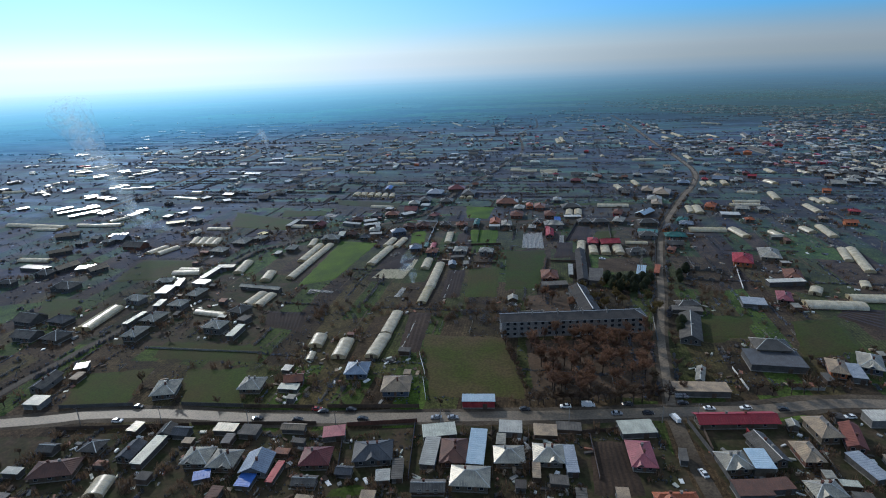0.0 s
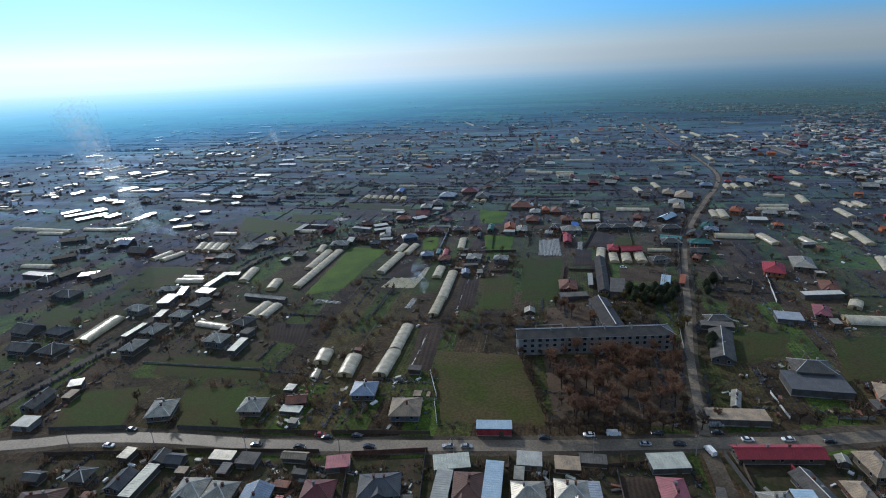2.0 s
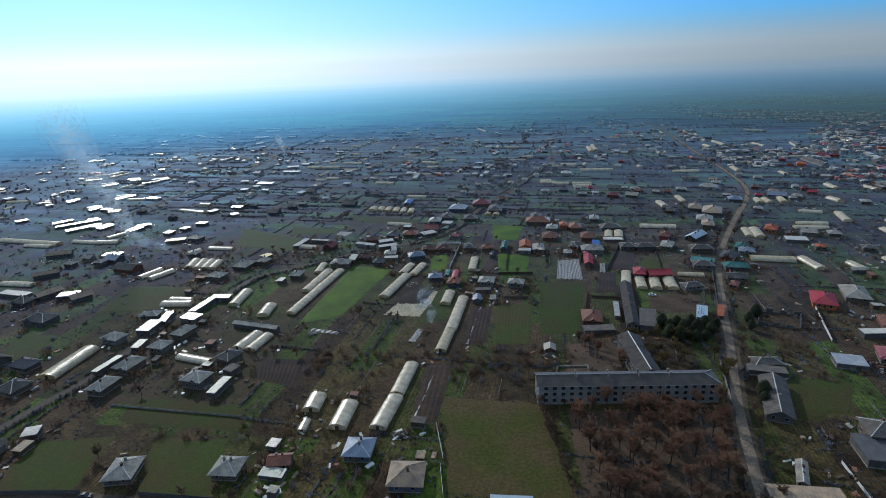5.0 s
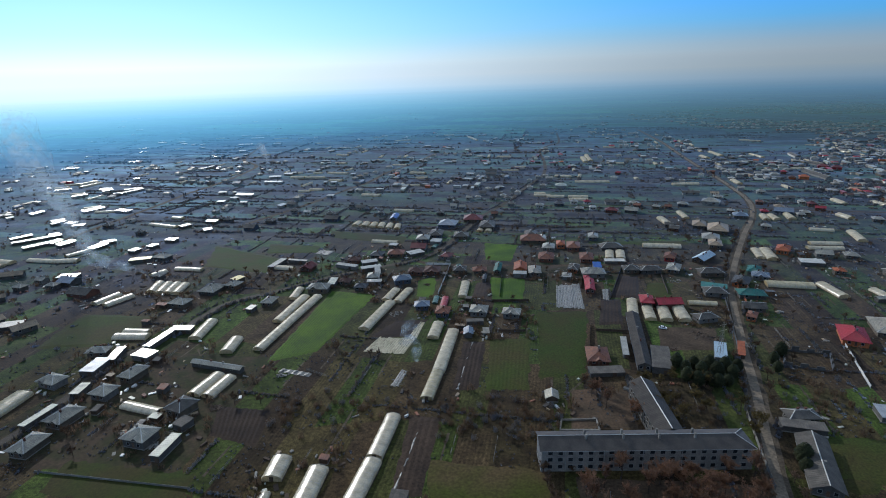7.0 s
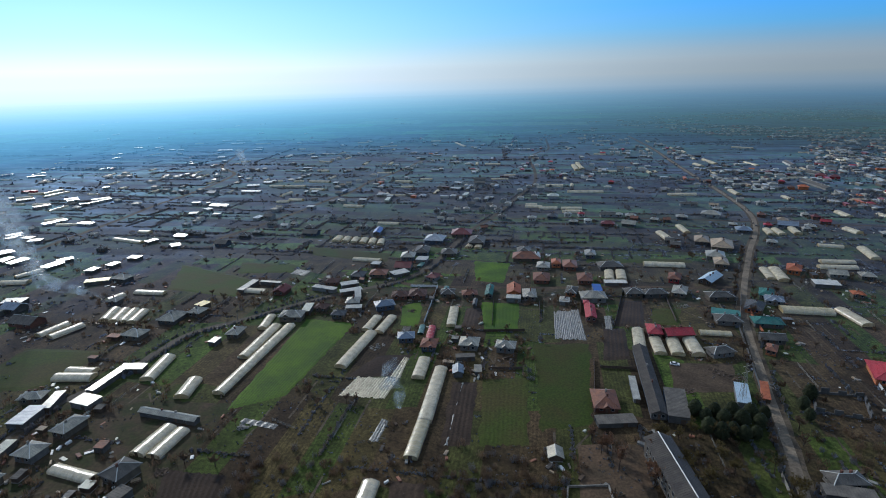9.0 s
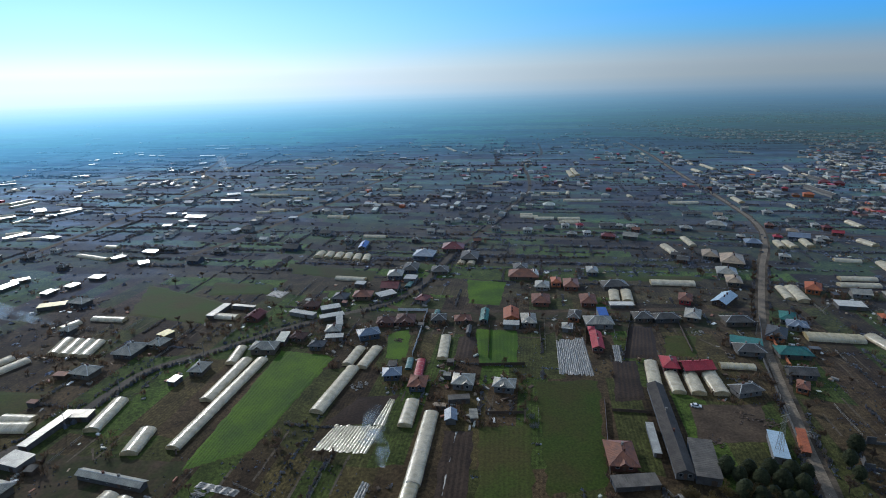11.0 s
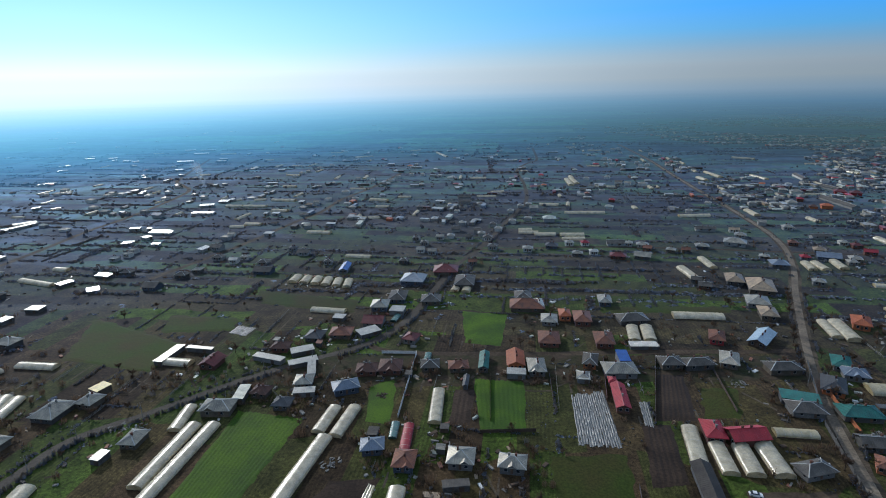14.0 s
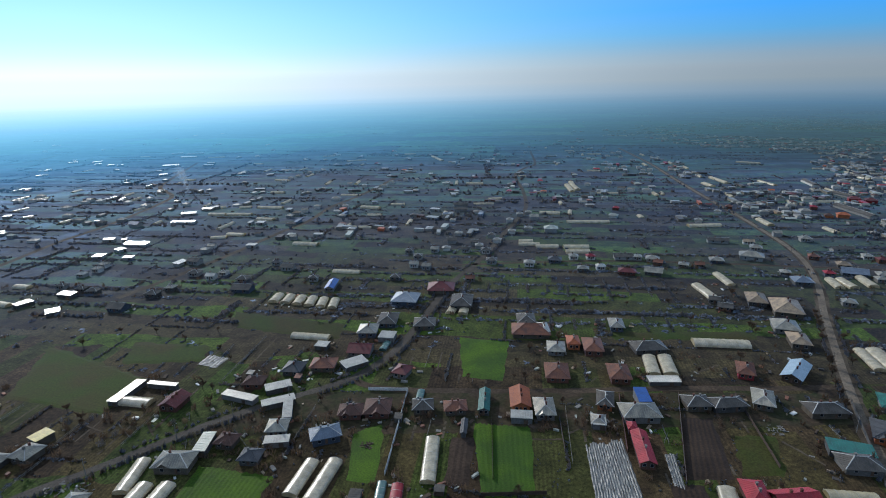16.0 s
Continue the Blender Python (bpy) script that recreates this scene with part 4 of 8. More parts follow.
def pylon(x, y, rz, h):
    ob = thing("lattice_mast", x, y, rz, "tall grey steel lattice mast beside the road", "mast")
    for sx in (-1, 1):
        for sy in (-1, 1):
            bm = bmesh.new()
            add_tube(bm, (sx * 1.1, sy * 1.1, 0), (sx * .2, sy * .2, h), .08, .05, 4)
            part("leg", bm, "zinc", ob)
    for i in range(9):
        z0, z1 = h * i / 9, h * (i + 1) / 9
        s0, s1 = 1.1 - .9 * i / 9, 1.1 - .9 * (i + 1) / 9
        bm = bmesh.new()
        c0, c1 = [(-s0, -s0), (s0, -s0), (s0, s0), (-s0, s0)], [(-s1, -s1), (s1, -s1), (s1, s1), (-s1, s1)]
        for k in range(4):
            add_tube(bm, (*c0[k], z0), (*c1[(k + 1) % 4], z1), .035, .035, 3)
            add_tube(bm, (*c1[k], z1), (*c1[(k + 1) % 4], z1), .035, .035, 3)
        part("brace", bm, "zinc", ob)
    for z in (h * .78, h * .93):
        part("crossarm", box(-2.2, -.08, z, 2.2, .08, z + .14), "zinc", ob)
    return ob


# ---------------------------------------------------------------- small structures and clutter
def debris(x, y, r, count, material, label, seed_no):
    """A heap of boards, blocks and scrap."""
    q = random.Random(seed_no)
    ob = thing("scrap_heap", x, y, 0, label, "rubble", "scrap heaps")
    bm = bmesh.new()
    for k in range(count):
        a, rr = q.uniform(0, 6.283), r * q.random() ** .7
        m = pose(math.cos(a) * rr, math.sin(a) * rr, .12 + .5 * (1 - rr / r) * q.random(), q.uniform(-25, 25), q.uniform(-25, 25), q.uniform(0, 180))
        n = len(bm.verts)
        sx, sy, sz = q.uniform(.15, 1.3), q.uniform(.1, .4), q.uniform(.05, .25)
        add_box(bm, -sx, -sy, -sz / 2, sx, sy, sz / 2)
        bm.verts.ensure_lookup_table()
        for v in bm.verts[n:]:
            v.co = m @ v.co
    part("scrap", bm, material, ob)["kind"] = "stuff"
    return ob


def low_walls(pts, h, thick, material, name, label, category, gaps=False):
    """Walls round a four-cornered plot, open above; gaps: broken tops and window holes."""
    P = [Vector((*p, 0)) for p in pts]
    c = sum(P, Vector()) / len(P)
    ob = thing(name, c.x, c.y, 0, label, category)
    PLACED.append((c.x, c.y, (P[0] - P[2]).length * .4))
    q = random.Random(4)
    for a, b in zip(P, P[1:] + P[:1]):
        d = (b - a)
        n = max(int(d.length / 3), 1) if gaps else 1
        for k in range(n):
            L0, L1 = d.length * k / n, d.length * (k + 1) / n
            bm = bmesh.new()
            top = h * (q.uniform(.55, 1.0) if gaps else 1)
            if gaps and k % 2:
                add_box(bm, L0, -thick / 2, 0, L1, thick / 2, top * .35)
            else:
                add_box(bm, L0, -thick / 2, 0, L1, thick / 2, top)
            o = part("wall", bm, material, ob)
            o.matrix_basis = pose(a.x - c.x, a.y - c.y, 0, 0, 0, math.degrees(math.atan2(d.y, d.x)))
    return ob


def smoke(points, radii, label):
    """A drifting plume: three ragged veils, one inside the other, thin at the rim and denser in the middle."""
    ob = thing("smoke", *points[0][:2], 0, label, "smoke", z=points[0][2])
    o = Vector(points[0])
    n = 8 * (len(points) - 1)
    for shell, size in enumerate((1.0, .72, .45)):
        bm = bmesh.new()
        rings = []
        for i in range(n + 1):
            t = i / n * (len(points) - 1)
            k = min(int(t), len(points) - 2)
            c = Vector(points[k]).lerp(Vector(points[k + 1]), t - k) - o
            rad = (radii[k] + (radii[k + 1] - radii[k]) * (t - k)) * size
            ring = []
            for j in range(14):
                a = j / 14 * 6.2832
                e = Vector((math.cos(a), math.sin(a) * .8, math.sin(a) * .6))
                lump = 1 + .5 * noise.noise(c * .07 / max(radii[0], .8) + e * .9 + Vector((shell * 4.0, 0, 0)))
                ring.append(bm.verts.new(c + e * rad * lump))
            rings.append(ring)
        for p, q in zip(rings, rings[1:]):
            for j in range(14):
                bm.faces.new((p[j], p[(j + 1) % 14], q[(j + 1) % 14], q[j]))
        part("veil", bm, "smoke", ob, "", True)
    return ob


# ---------------------------------------------------------------- plan of the place
SCH = (34.2, 250.3, -0.49, 70.7)
WING = (81.4, 260.2, -0.59, 33.9, 9.0)
MAIN = [(-330, 188), (-171.8, 194.9), (-137.9, 198.3), (-105.4, 196.9), (-69.8, 191.9), (-36.1, 189.4), (3.4, 187.8), (50.9, 185.8), (85.4, 185.3), (98.2, 184.9), (125, 184.5), (156, 186.3), (190, 183), (330, 170)]
SIDE = [(93, 189.2), (109.9, 242.9), (130.7, 296.2), (148.6, 344.1), (180.7, 420.6), (236.2, 517.1), (274.8, 578.4), (302.9, 639.1), (322, 722), (344, 855), (368, 992), (394, 1130), (425, 1359)]
SOUTH = [(91, 183.2), (88.6, 165.4), (87.2, 151.5), (86.7, 141.2), (85, 110), (80, 60)]
DIAG = [(-205, 140), (-188.5, 217.1), (-181.6, 236.4), (-175.2, 256.5), (-165.5, 287.4), (-162.7, 334.1), (-147.8, 361.1), (-140, 388), (-132.9, 406.1), (-114.2, 419.9), (-89.9, 438.8), (-72.1, 451.9), (-51.5, 463.9), (-28.3, 476.2), (-16.1, 487.3), (-3, 506.9), (9.1, 537.4), (22.1, 575.2), (33.3, 605.6), (58.8, 654.2), (96.5, 746.2), (128.8, 827.9), (146, 930), (159, 1057), (190, 1130), (213, 1169), (241, 1344)]
BRANCH = [(-22, 478.8), (-11, 470.7), (18.4, 465.1), (73.5, 460.2), (123.6, 457.6), (172.4, 453.2), (195.2, 452.6)]
FARW = [(-340, 560), (-324.7, 685.5), (-319.9, 751.1), (-306.7, 824.9), (-301.5, 952.8), (-330, 1010), (-355, 1053), (-376, 1173), (-398, 1315)]
FARM = [(-190, 600), (-152.4, 676.7), (-118, 765), (-101, 804), (-85, 876), (-58, 939), (-20, 1060)]
FARX = [(-900, 1160), (-820, 1240), (-765, 1403), (-771, 1506)]
FARC = [(27, 644), (165, 638), (338, 596), (430, 570)]


# ---------------------------------------------------------------- the school
def school():
    ob = thing("school", SCH[0], SCH[1], SCH[2], "long three-storey grey plastered school with a dark hipped roof", "school")
    L, D, h = SCH[3], 10.0, 8.4
    part("wall", box(0, 0, 0, L, D, h), "school_wall", ob, "pale grey plastered main block")
    part("plinth", box(-.08, -.08, 0, L + .08, D + .08, .6), "concrete", ob)
    # gabled at one end, hipped at the other
    rb, caps = bmesh.new(), bmesh.new()
    z0, z1, e, hip = h + .02, h + 2.2, .6, L - 4.6
    A, B, C, E = (-e, -e, z0), (L + e, -e, z0), (L + e, D + e, z0), (-e, D + e, z0)
    R0, R1 = (-e, D / 2, z1), (hip, D / 2, z1)
    for q in ((A, B, R1, R0), (C, E, R0, R1), (B, C, R1)):
        add_slab(rb, q, .14)
    for a, b in ((R0, R1), (R1, B), (R1, C)):
        add_bar(caps, Vector(a) + Vector((0, 0, .1)), Vector(b) + Vector((0, 0, .1)), .3, .12)
    rf = part("roof", rb, "oldroof", ob, "dark weathered corrugated roof")
    part("ridge_cap", caps, "trim", rf)
    gb = bmesh.new()
    gb.faces.new([gb.verts.new(p) for p in ((0, 0, h), (0, D, h), (0, D / 2, z1 - .1))])
    part("gable", gb, "school_wall", ob)
    gutter = bmesh.new()
    add_bar(gutter, (-e, -e - .08, z0 - .05), (L + e, -e - .08, z0 - .05), .16, .16)
    part("gutter", gutter, "frame_grey", rf)
    for i in range(6):
        x0 = 3.0 + (i * 3.8 + 1.5) * (L - 6.0) / 19
        part("downpipe", box(x0, -.14, 0, x0 + .14, -.02, h), "frame_grey", ob)
    for fx in (.22, .40, .57, .74):
        for dy in (-1.2, 1.4):
            part("chimney", box(L * fx - .35, D / 2 + dy - .35, h + 1.0, L * fx + .35, D / 2 + dy + .35, h + 3.4), "concrete", rf)
    n = 20
    for z in (1.9, 4.7, 7.3):
        for i in range(n):
            if i == 10 and z < 3:
                continue
            window(ob, 3.0 + i * (L - 6.0) / (n - 1), 0, z, 1.7, 1.6, "f", "frame_grey")
        for i in range(3):
            window(ob, 0, D * (.25 + .25 * i), z, 1.5, 1.5, "l", "frame_grey")
    dr = part("door", box(-1.1, -.12, 0, 1.1, 0, 2.5), "door", ob)
    dr.matrix_basis = pose(3.0 + 10 * (L - 6.0) / (n - 1), 0, .1)
    part("step", box(L * .5 - 1.0, -1.6, 0, L * .5 + 3.0, -.1, .35), "concrete", ob)
    # the wing at the back
    wing = thing("school_wing", WING[0], WING[1], WING[2], "two-storey tan school wing joined behind the main block", "school")
    WL, WD = WING[3], WING[4]
    part("wall", box(-WD / 2, 0, 0, WD / 2, WL, 7.0), "cream", wing)
    rb, caps, seams = roof_gable(WD, WL, 7.02, .5, 2.4)
    for b in (rb, caps, seams):
        bmesh.ops.translate(b, verts=b.verts[:], vec=(0, WL / 2, 0))
    rf = part("roof", rb, "oldroof", wing)
    part("ridge_cap", caps, "frame_white", rf)
    part("seams", seams, "oldroof", rf)["kind"] = "stuff"
    gb = bmesh.new()
    for yy in (.0, WL):
        gb.faces.new([gb.verts.new(p) for p in ((-WD / 2, yy, 7), (WD / 2, yy, 7), (0, yy, 9.0))])
    part("gable", gb, "cream", wing)
    for z in (2.0, 5.0):
        for i in range(11):
            window(wing, -WD / 2, 3 + i * (WL - 6) / 10, z, 1.5, 1.7, "l")
    PLACED.append((SCH[0] + L / 2, SCH[1] + D / 2, L * .3))


ground()
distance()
# the main road with dusty shoulders, the road to the north, lanes
strip("verge", MAIN, 9.6, .03, "gravel", "dusty gravel shoulders of the main road", "verge", 1.2)
strip("road", MAIN, 6.2, .06, "asphalt", "worn grey asphalt main road between the houses")
strip("verge_north", SIDE, 6.4, .034, "gravel", "trodden earth shoulders of the narrow road", "verge", .9)
strip("road_north", SIDE, 3.9, .068, "old_asphalt", "narrow cracked asphalt road running through the village")
strip("lane_south", SOUTH, 5.0, .05, "gravel", "gravel lane between walled yards", "lane", .5)
strip("lane_diagonal", DIAG, 3.8, .05, "lane", "narrow village street curving past the gardens", "road", .5)
strip("lane_branch", BRANCH, 3.6, .045, "dirt", "unpaved lane between rows of houses", "lane", .5)
strip("lane_far_west", FARW, 5.0, .05, "gravel", "pale gravel road at the edge of the fields", "lane", .8)
strip("lane_far_middle", FARM, 4.5, .05, "gravel", "pale gravel lane among far plots", "lane", .8)
strip("lane_far_edge", FARX, 6.0, .05, "gravel", "pale gravel road across the far fields", "lane", .8)
strip("lane_far_cross", FARC, 3.2, .05, "dirt", "unpaved lane between far rows of houses", "lane", .5)
strip("square", [(97, 184.5), (122, 184.5), (150, 187), (178, 184)], 10.5, .042, "gravel", "wide dusty square at the crossroads", "square", 1.0)

# ---------------------------------------------------------------- plots
plot([(-200, 100), (84, 96), (82, 180), (-190, 186)], "yard", "trodden earth and thin grass of the yards", 0, .02, "yard", False)
plot([(92, 96), (215, 92), (215, 176), (93, 178)], "yard", "trodden earth and thin grass of the yards", 0, .02, "yard", False)
plot([(-183, 262), (-92, 250), (-84, 335), (-160, 345)], "yard", "trodden earth and thin grass of the yards", 0, .02, "yard", False)
plot([(-90, 440), (180, 425), (185, 448), (-40, 470)], "yard", "trodden earth and thin grass of the yards", 0, .02, "yard", False)
plot([(41.1, 197.8), (87.1, 194.6), (105.6, 242.1), (45.3, 247.1)], "litter", "brown leaf litter under the school grove", 0, 0.054, clear=False)
plot([(49.1, 273.4), (74.5, 272.7), (78.6, 300), (54.8, 300.8)], "litter", "brown leaf litter behind the school", 0, 0.058, clear=False)
plot([(-3.9, 257.3), (34.8, 251), (38.8, 198), (-1.8, 202)], "pitch", "worn grass pitch with bare brown patches", 0, 0.062)
plot([(-155.5, 206.1), (-127.4, 205), (-129.6, 234), (-158.9, 230.2)], "lawn", "mown green garden lawn beside houses", 0, 0.066)
plot([(-103.4, 203.7), (-78.9, 201.7), (-84.4, 230.5), (-112.7, 231.2)], "lawn", "mown green garden lawn beside houses", 0, 0.070)
plot([(-134.9, 243.8), (-82, 235.4), (-85.7, 252.2), (-138.2, 262.5)], "lawn", "rough green meadow strip with a low fence", 0, 0.074)
plot([(-224.6, 292), (-208.8, 297.2), (-215.3, 322), (-241.4, 324.5)], "lawn", "green garden plot among dark yards", 0, 0.078)
plot([(-85.7, 329.8), (-63.4, 340.3), (-43.1, 413.3), (-72.1, 421.7)], "crop", "bright green winter crop in drills", 1.4, 0.082)
plot([(43, 309.5), (63.7, 313.1), (81, 380.8), (52.6, 382.3)], "lawn", "long green grass strip", 0, 0.086)
plot([(18.8, 302.1), (36.9, 301.4), (44.7, 348.9), (24.1, 349.8)], "lawn", "mottled garden plot with thin grass", 1.6, 0.090)
plot([(28.4, 398.8), (46.6, 397.4), (53.1, 435.2), (30.2, 440.2)], "crop", "bright green sown plot in drills", 1.6, 0.094)
plot([(29.3, 476.5), (47.1, 471), (57.2, 511.1), (31.5, 518.6)], "crop", "bright green sown plot", 0, 0.098)
plot([(-17.6, 409.1), (-7.5, 406.4), (-5, 443.3), (-17.5, 439.5)], "crop", "bright green sown plot behind the house", 0, 0.102)
plot([(-95, 544), (-34.6, 521.9), (-32.7, 542.4), (-103.8, 568.1)], "lawn", "green meadow beside the gardens", 0, 0.106)
plot([(113.5, 507.4), (186, 500.3), (188.7, 509.7), (112.3, 517.3)], "lawn", "long green meadow strip", 0, 0.110)
plot([(-89, 273.2), (-69, 265.9), (-70.4, 289.4), (-94.5, 293.9)], "soil", "dark ploughed garden plot in furrows", 1.8, 0.114)
plot([(-16.2, 239.5), (-6.1, 239.2), (-0.4, 282.2), (-12.9, 284.5)], "soil", "dark ploughed garden plot", 1.8, 0.118)
plot([(-38.2, 355.3), (-17.8, 353.9), (-8.9, 375), (-26.6, 374.5)], "soil", "bare dark soil between greenhouses", 0, 0.122)
plot([(4.2, 302.6), (15.1, 302.2), (21.6, 346.8), (10.1, 347.3)], "soil", "bare dark soil of a garden", 1.8, 0.126)
plot([(98.6, 400.3), (115.7, 398.9), (126.9, 434.8), (114.5, 435.8)], "soil", "dark furrowed garden", 2, 0.130)
plot([(82.7, 362.9), (96, 363.7), (104.1, 397.4), (93.1, 398.3)], "soil", "dark furrowed garden", 2, 0.134)
plot([(105.2, 334.2), (132.5, 332.3), (141.1, 356.9), (112.3, 359)], "dirt", "bare dusty yard with rubble", 0, 0.138)
plot([(16.3, 404.1), (25, 403.4), (29.4, 429.8), (21.1, 430.5)], "soil", "brown ploughed strip beside the lane", 1.8, 0.142)
plot([(126, 238.9), (138.1, 236.2), (155.3, 257.4), (140.4, 260.9)], "lawn", "green lawn behind the barn", 0, 0.146)
plot([(128.3, 241.4), (151.6, 239.4), (164.5, 263.1), (139.3, 265.4)], "lawn", "rough green pasture", 0, 0.150)
plot([(161.9, 217.5), (194.7, 225), (205.7, 259.4), (180, 255.1)], "lawn", "rough green pasture beyond the house", 0, 0.154)
plot([(205.7, 259.4), (215.8, 239.7), (234.3, 263.5), (218, 268.6)], "soil", "dark vegetable rows with wire lines", 2, 0.158)
plot([(50.2, 143.6), (67.4, 142.7), (68.4, 169.6), (56.5, 170.4)], "soil", "brown garden plot behind the yards", 2, 0.162)
plot([(-178.5, 476.5), (-126.3, 458.6), (-120, 487.7), (-190.8, 530.2)], "lawn", "dark green meadow among the yards", 0, 0.166)
plot([(-140.7, 504.6), (-99.8, 503.7), (-102.6, 521.7), (-145.6, 530)], "lawn", "dark green meadow with a low hedge", 0, 0.170)
plot([(118.4, 400.1), (134, 398.9), (144.5, 421.2), (129.2, 422.5)], "lawn", "green lawn between garden beds", 0, 0.174)
plot([(-213.3, 349.2), (-178.9, 351.5), (-167.5, 387.7), (-214.7, 393.4)], "lawn", "green meadow at the edge of the yards", 0, 0.178)
plot([(-33.8, 148.1), (-20.3, 147.4), (-20.9, 152.4), (-32.9, 153)], "lawn", "green garden corner", 0, 0.182)
mulch_bed([(64.5, 386.4), (80.2, 383.9), (85.9, 424.7), (71.1, 423.2)], 16, "mulch", "garden bed covered with wrinkled white film strips")
mulch_bed([(94, 397.3), (96.9, 394.8), (101.7, 414), (98.2, 415.4)], 4, "mulch", "narrow bed covered with white film")
mulch_bed([(-40.2, 338.1), (-19.5, 334.9), (-14.4, 352.9), (-33.5, 355.1)], 16, "plasticold", "bed of low yellowed plastic row covers")
mulch_bed([(-18.6, 353.1), (-14.1, 351.6), (-10.5, 372), (-12.8, 373.6)], 3, "plasticold", "short low plastic row covers beside greenhouse")
mulch_bed([(-23.1, 306.3), (-19.6, 305.3), (-16.1, 319.6), (-18.9, 321.8)], 3, "mulch", "short bed of loose white film")
mulch_bed([(-16.2, 239.5), (-14.9, 239.4), (-7.4, 277.9), (-8.7, 278.3)], 1, "mulch", "long single strip of crumpled white film")
mulch_bed([(5.6, 302.6), (7.1, 302.5), (15.2, 346.5), (14.1, 346.5)], 1, "mulch", "long single strip of crumpled white film")
mulch_bed([(-102, 500.4), (-91.1, 495.9), (-88, 506.2), (-99, 511)], 6, "mulch", "square plot under wrinkled white film")
mulch_bed([(-77, 321), (-61.6, 315.4), (-60.3, 318.8), (-75.8, 324.1)], 5, "mulch", "low cold frames with torn white film")

# ---------------------------------------------------------------- buildings and greenhouses
school()
house("hip", 12.6, 151.5, -6.7, 13.0, 9.7, 3.1, "zinc", "cream")
house("hip", 26.4, 161.5, -3.5, 10.6, 9.1, 2.8, "zinc", "cream")
house("hip", 39.7, 161.4, -7.6, 10.6, 9.7, 2.8, "zinc", "white")
house("shed", 46.6, 158.5, -5.4, 4.1, 13.4, 2.6, "steel", "grey")
house("shed", 15.9, 166.3, -9.2, 6.0, 18.6, 3.0, "skyblue", "grey")
house("hip", 7.8, 164.6, -5.0, 9.6, 12.8, 2.8, "brown", "brick")
house("shed", -0.4, 165.4, -9.3, 5.4, 14.5, 2.6, "whitemetal", "grey")
house("shed", 2.8, 176.6, 4.6, 12.3, 7.2, 2.6, "palegreen", "grey")
house("shed", 28.9, 176.8, -7.9, 8.5, 6.9, 2.6, "whitemetal", "white")
house("shed", 24.7, 170.6, -10.2, 3.4, 6.0, 2.1, "zinc", "grey")
house("hip", -20.2, 165.8, 1.9, 13.7, 10.7, 3.1, "slate", "grey")
house("shed", -15.9, 154.7, 2.2, 4.9, 5.3, 2.1, "whitemetal", "grey")
house("shed", -11.2, 157.4, 0.0, 3.9, 9.5, 2.1, "asbestos", "grey")
house("gable", -1.0, 149.1, -3.3, 11.2, 5.9, 2.0, "asbestos", "wood")
house("hip", -81.3, 167.3, -2.8, 9.7, 9.2, 2.8, "zinc", "cream")
house("hip", -71.3, 165.1, -6.4, 10.0, 9.7, 2.8, "zinc", "cream")
house("shed", -76.6, 158.1, 15.2, 5.6, 4.3, 2.1, "blue", "grey")
house("shed", -61.0, 154.9, -9.9, 5.5, 5.8, 2.1, "blue", "grey")
house("gable", -59.2, 162.3, -3.6, 9.7, 10.6, 2.8, "bluegrey", "white")
house("shed", -100.8, 171.9, -9.8, 4.4, 15.2, 2.6, "palegreen", "grey")
house("gable", -99.7, 183.5, -3.6, 5.3, 6.7, 2.4, "asbestos", "grey")
house("shed", -112.7, 185.8, -12.6, 4.3, 5.6, 2.6, "zinc", "grey")
house("hip", -128.9, 163.6, 6.6, 15.2, 9.2, 2.8, "brown", "cream")
house("shed", -143.3, 163.4, -7.5, 6.5, 3.2, 2.6, "whitemetal", "grey")
tunnel(-109.5, 155.6, 2.5, 6.6, 8.3, "plastic")
house("hip", -39.6, 164.5, -1.6, 10.6, 9.7, 2.8, "maroon", "cream")
house("shed", -35.8, 178.1, 6.6, 8.2, 6.2, 2.6, "pink", "grey")
house("shed", -52.2, 158.4, -11.2, 2.6, 10.1, 2.1, "red", "grey")
house("shed", -77.3, 183.1, -7.4, 8.6, 4.7, 2.6, "zinc", "grey")
house("shed", -67.7, 181.1, -7.9, 7.2, 5.9, 2.6, "asbestos", "grey")
house("gable", -51.6, 182.1, -7.9, 9.4, 4.1, 2.4, "tan", "grey")
house("gable", -93.5, 182.2, -8.7, 6.7, 5.6, 2.4, "slate", "grey")
house("hip", -122.4, 175.0, -7.1, 7.7, 7.3, 2.8, "asbestos", "cream")
house("gable", -107.3, 172.1, -8.9, 6.5, 9.8, 2.4, "slate", "grey")
house("gable", -139.1, 175.4, -8.0, 6.7, 5.2, 2.4, "asbestos", "grey")
house("gable", -41.3, 153.6, -6.4, 8.3, 5.2, 2.0, "asbestos", "wood")
house("gable", -29.0, 157.8, -7.8, 5.9, 4.5, 2.0, "slate", "grey")
house("shed", 74.0, 173.8, 0.9, 12.6, 7.5, 2.6, "palegreen", "grey")
house("hip", 70.4, 159.2, -7.8, 8.6, 13.6, 2.8, "pink", "grey")
house("gable", 111.0, 176.2, -2.5, 29.0, 7.5, 2.8, "red", "cream")
house("gable", 112.8, 159.5, 4.4, 7.4, 15.2, 2.8, "asbestos", "grey")
house("hip", 99.0, 154.0, 0.0, 9.8, 9.1, 3.1, "zinc", "cream")
house("shed", 106.8, 153.3, -5.3, 6.7, 9.4, 3.9, "skyblue", "cream")
house("hip", 124.6, 156.7, -4.1, 7.1, 10.7, 3.1, "tan", "brick")
house("hip", 137.4, 168.7, -1.3, 8.0, 12.4, 3.4, "tan", "cream")
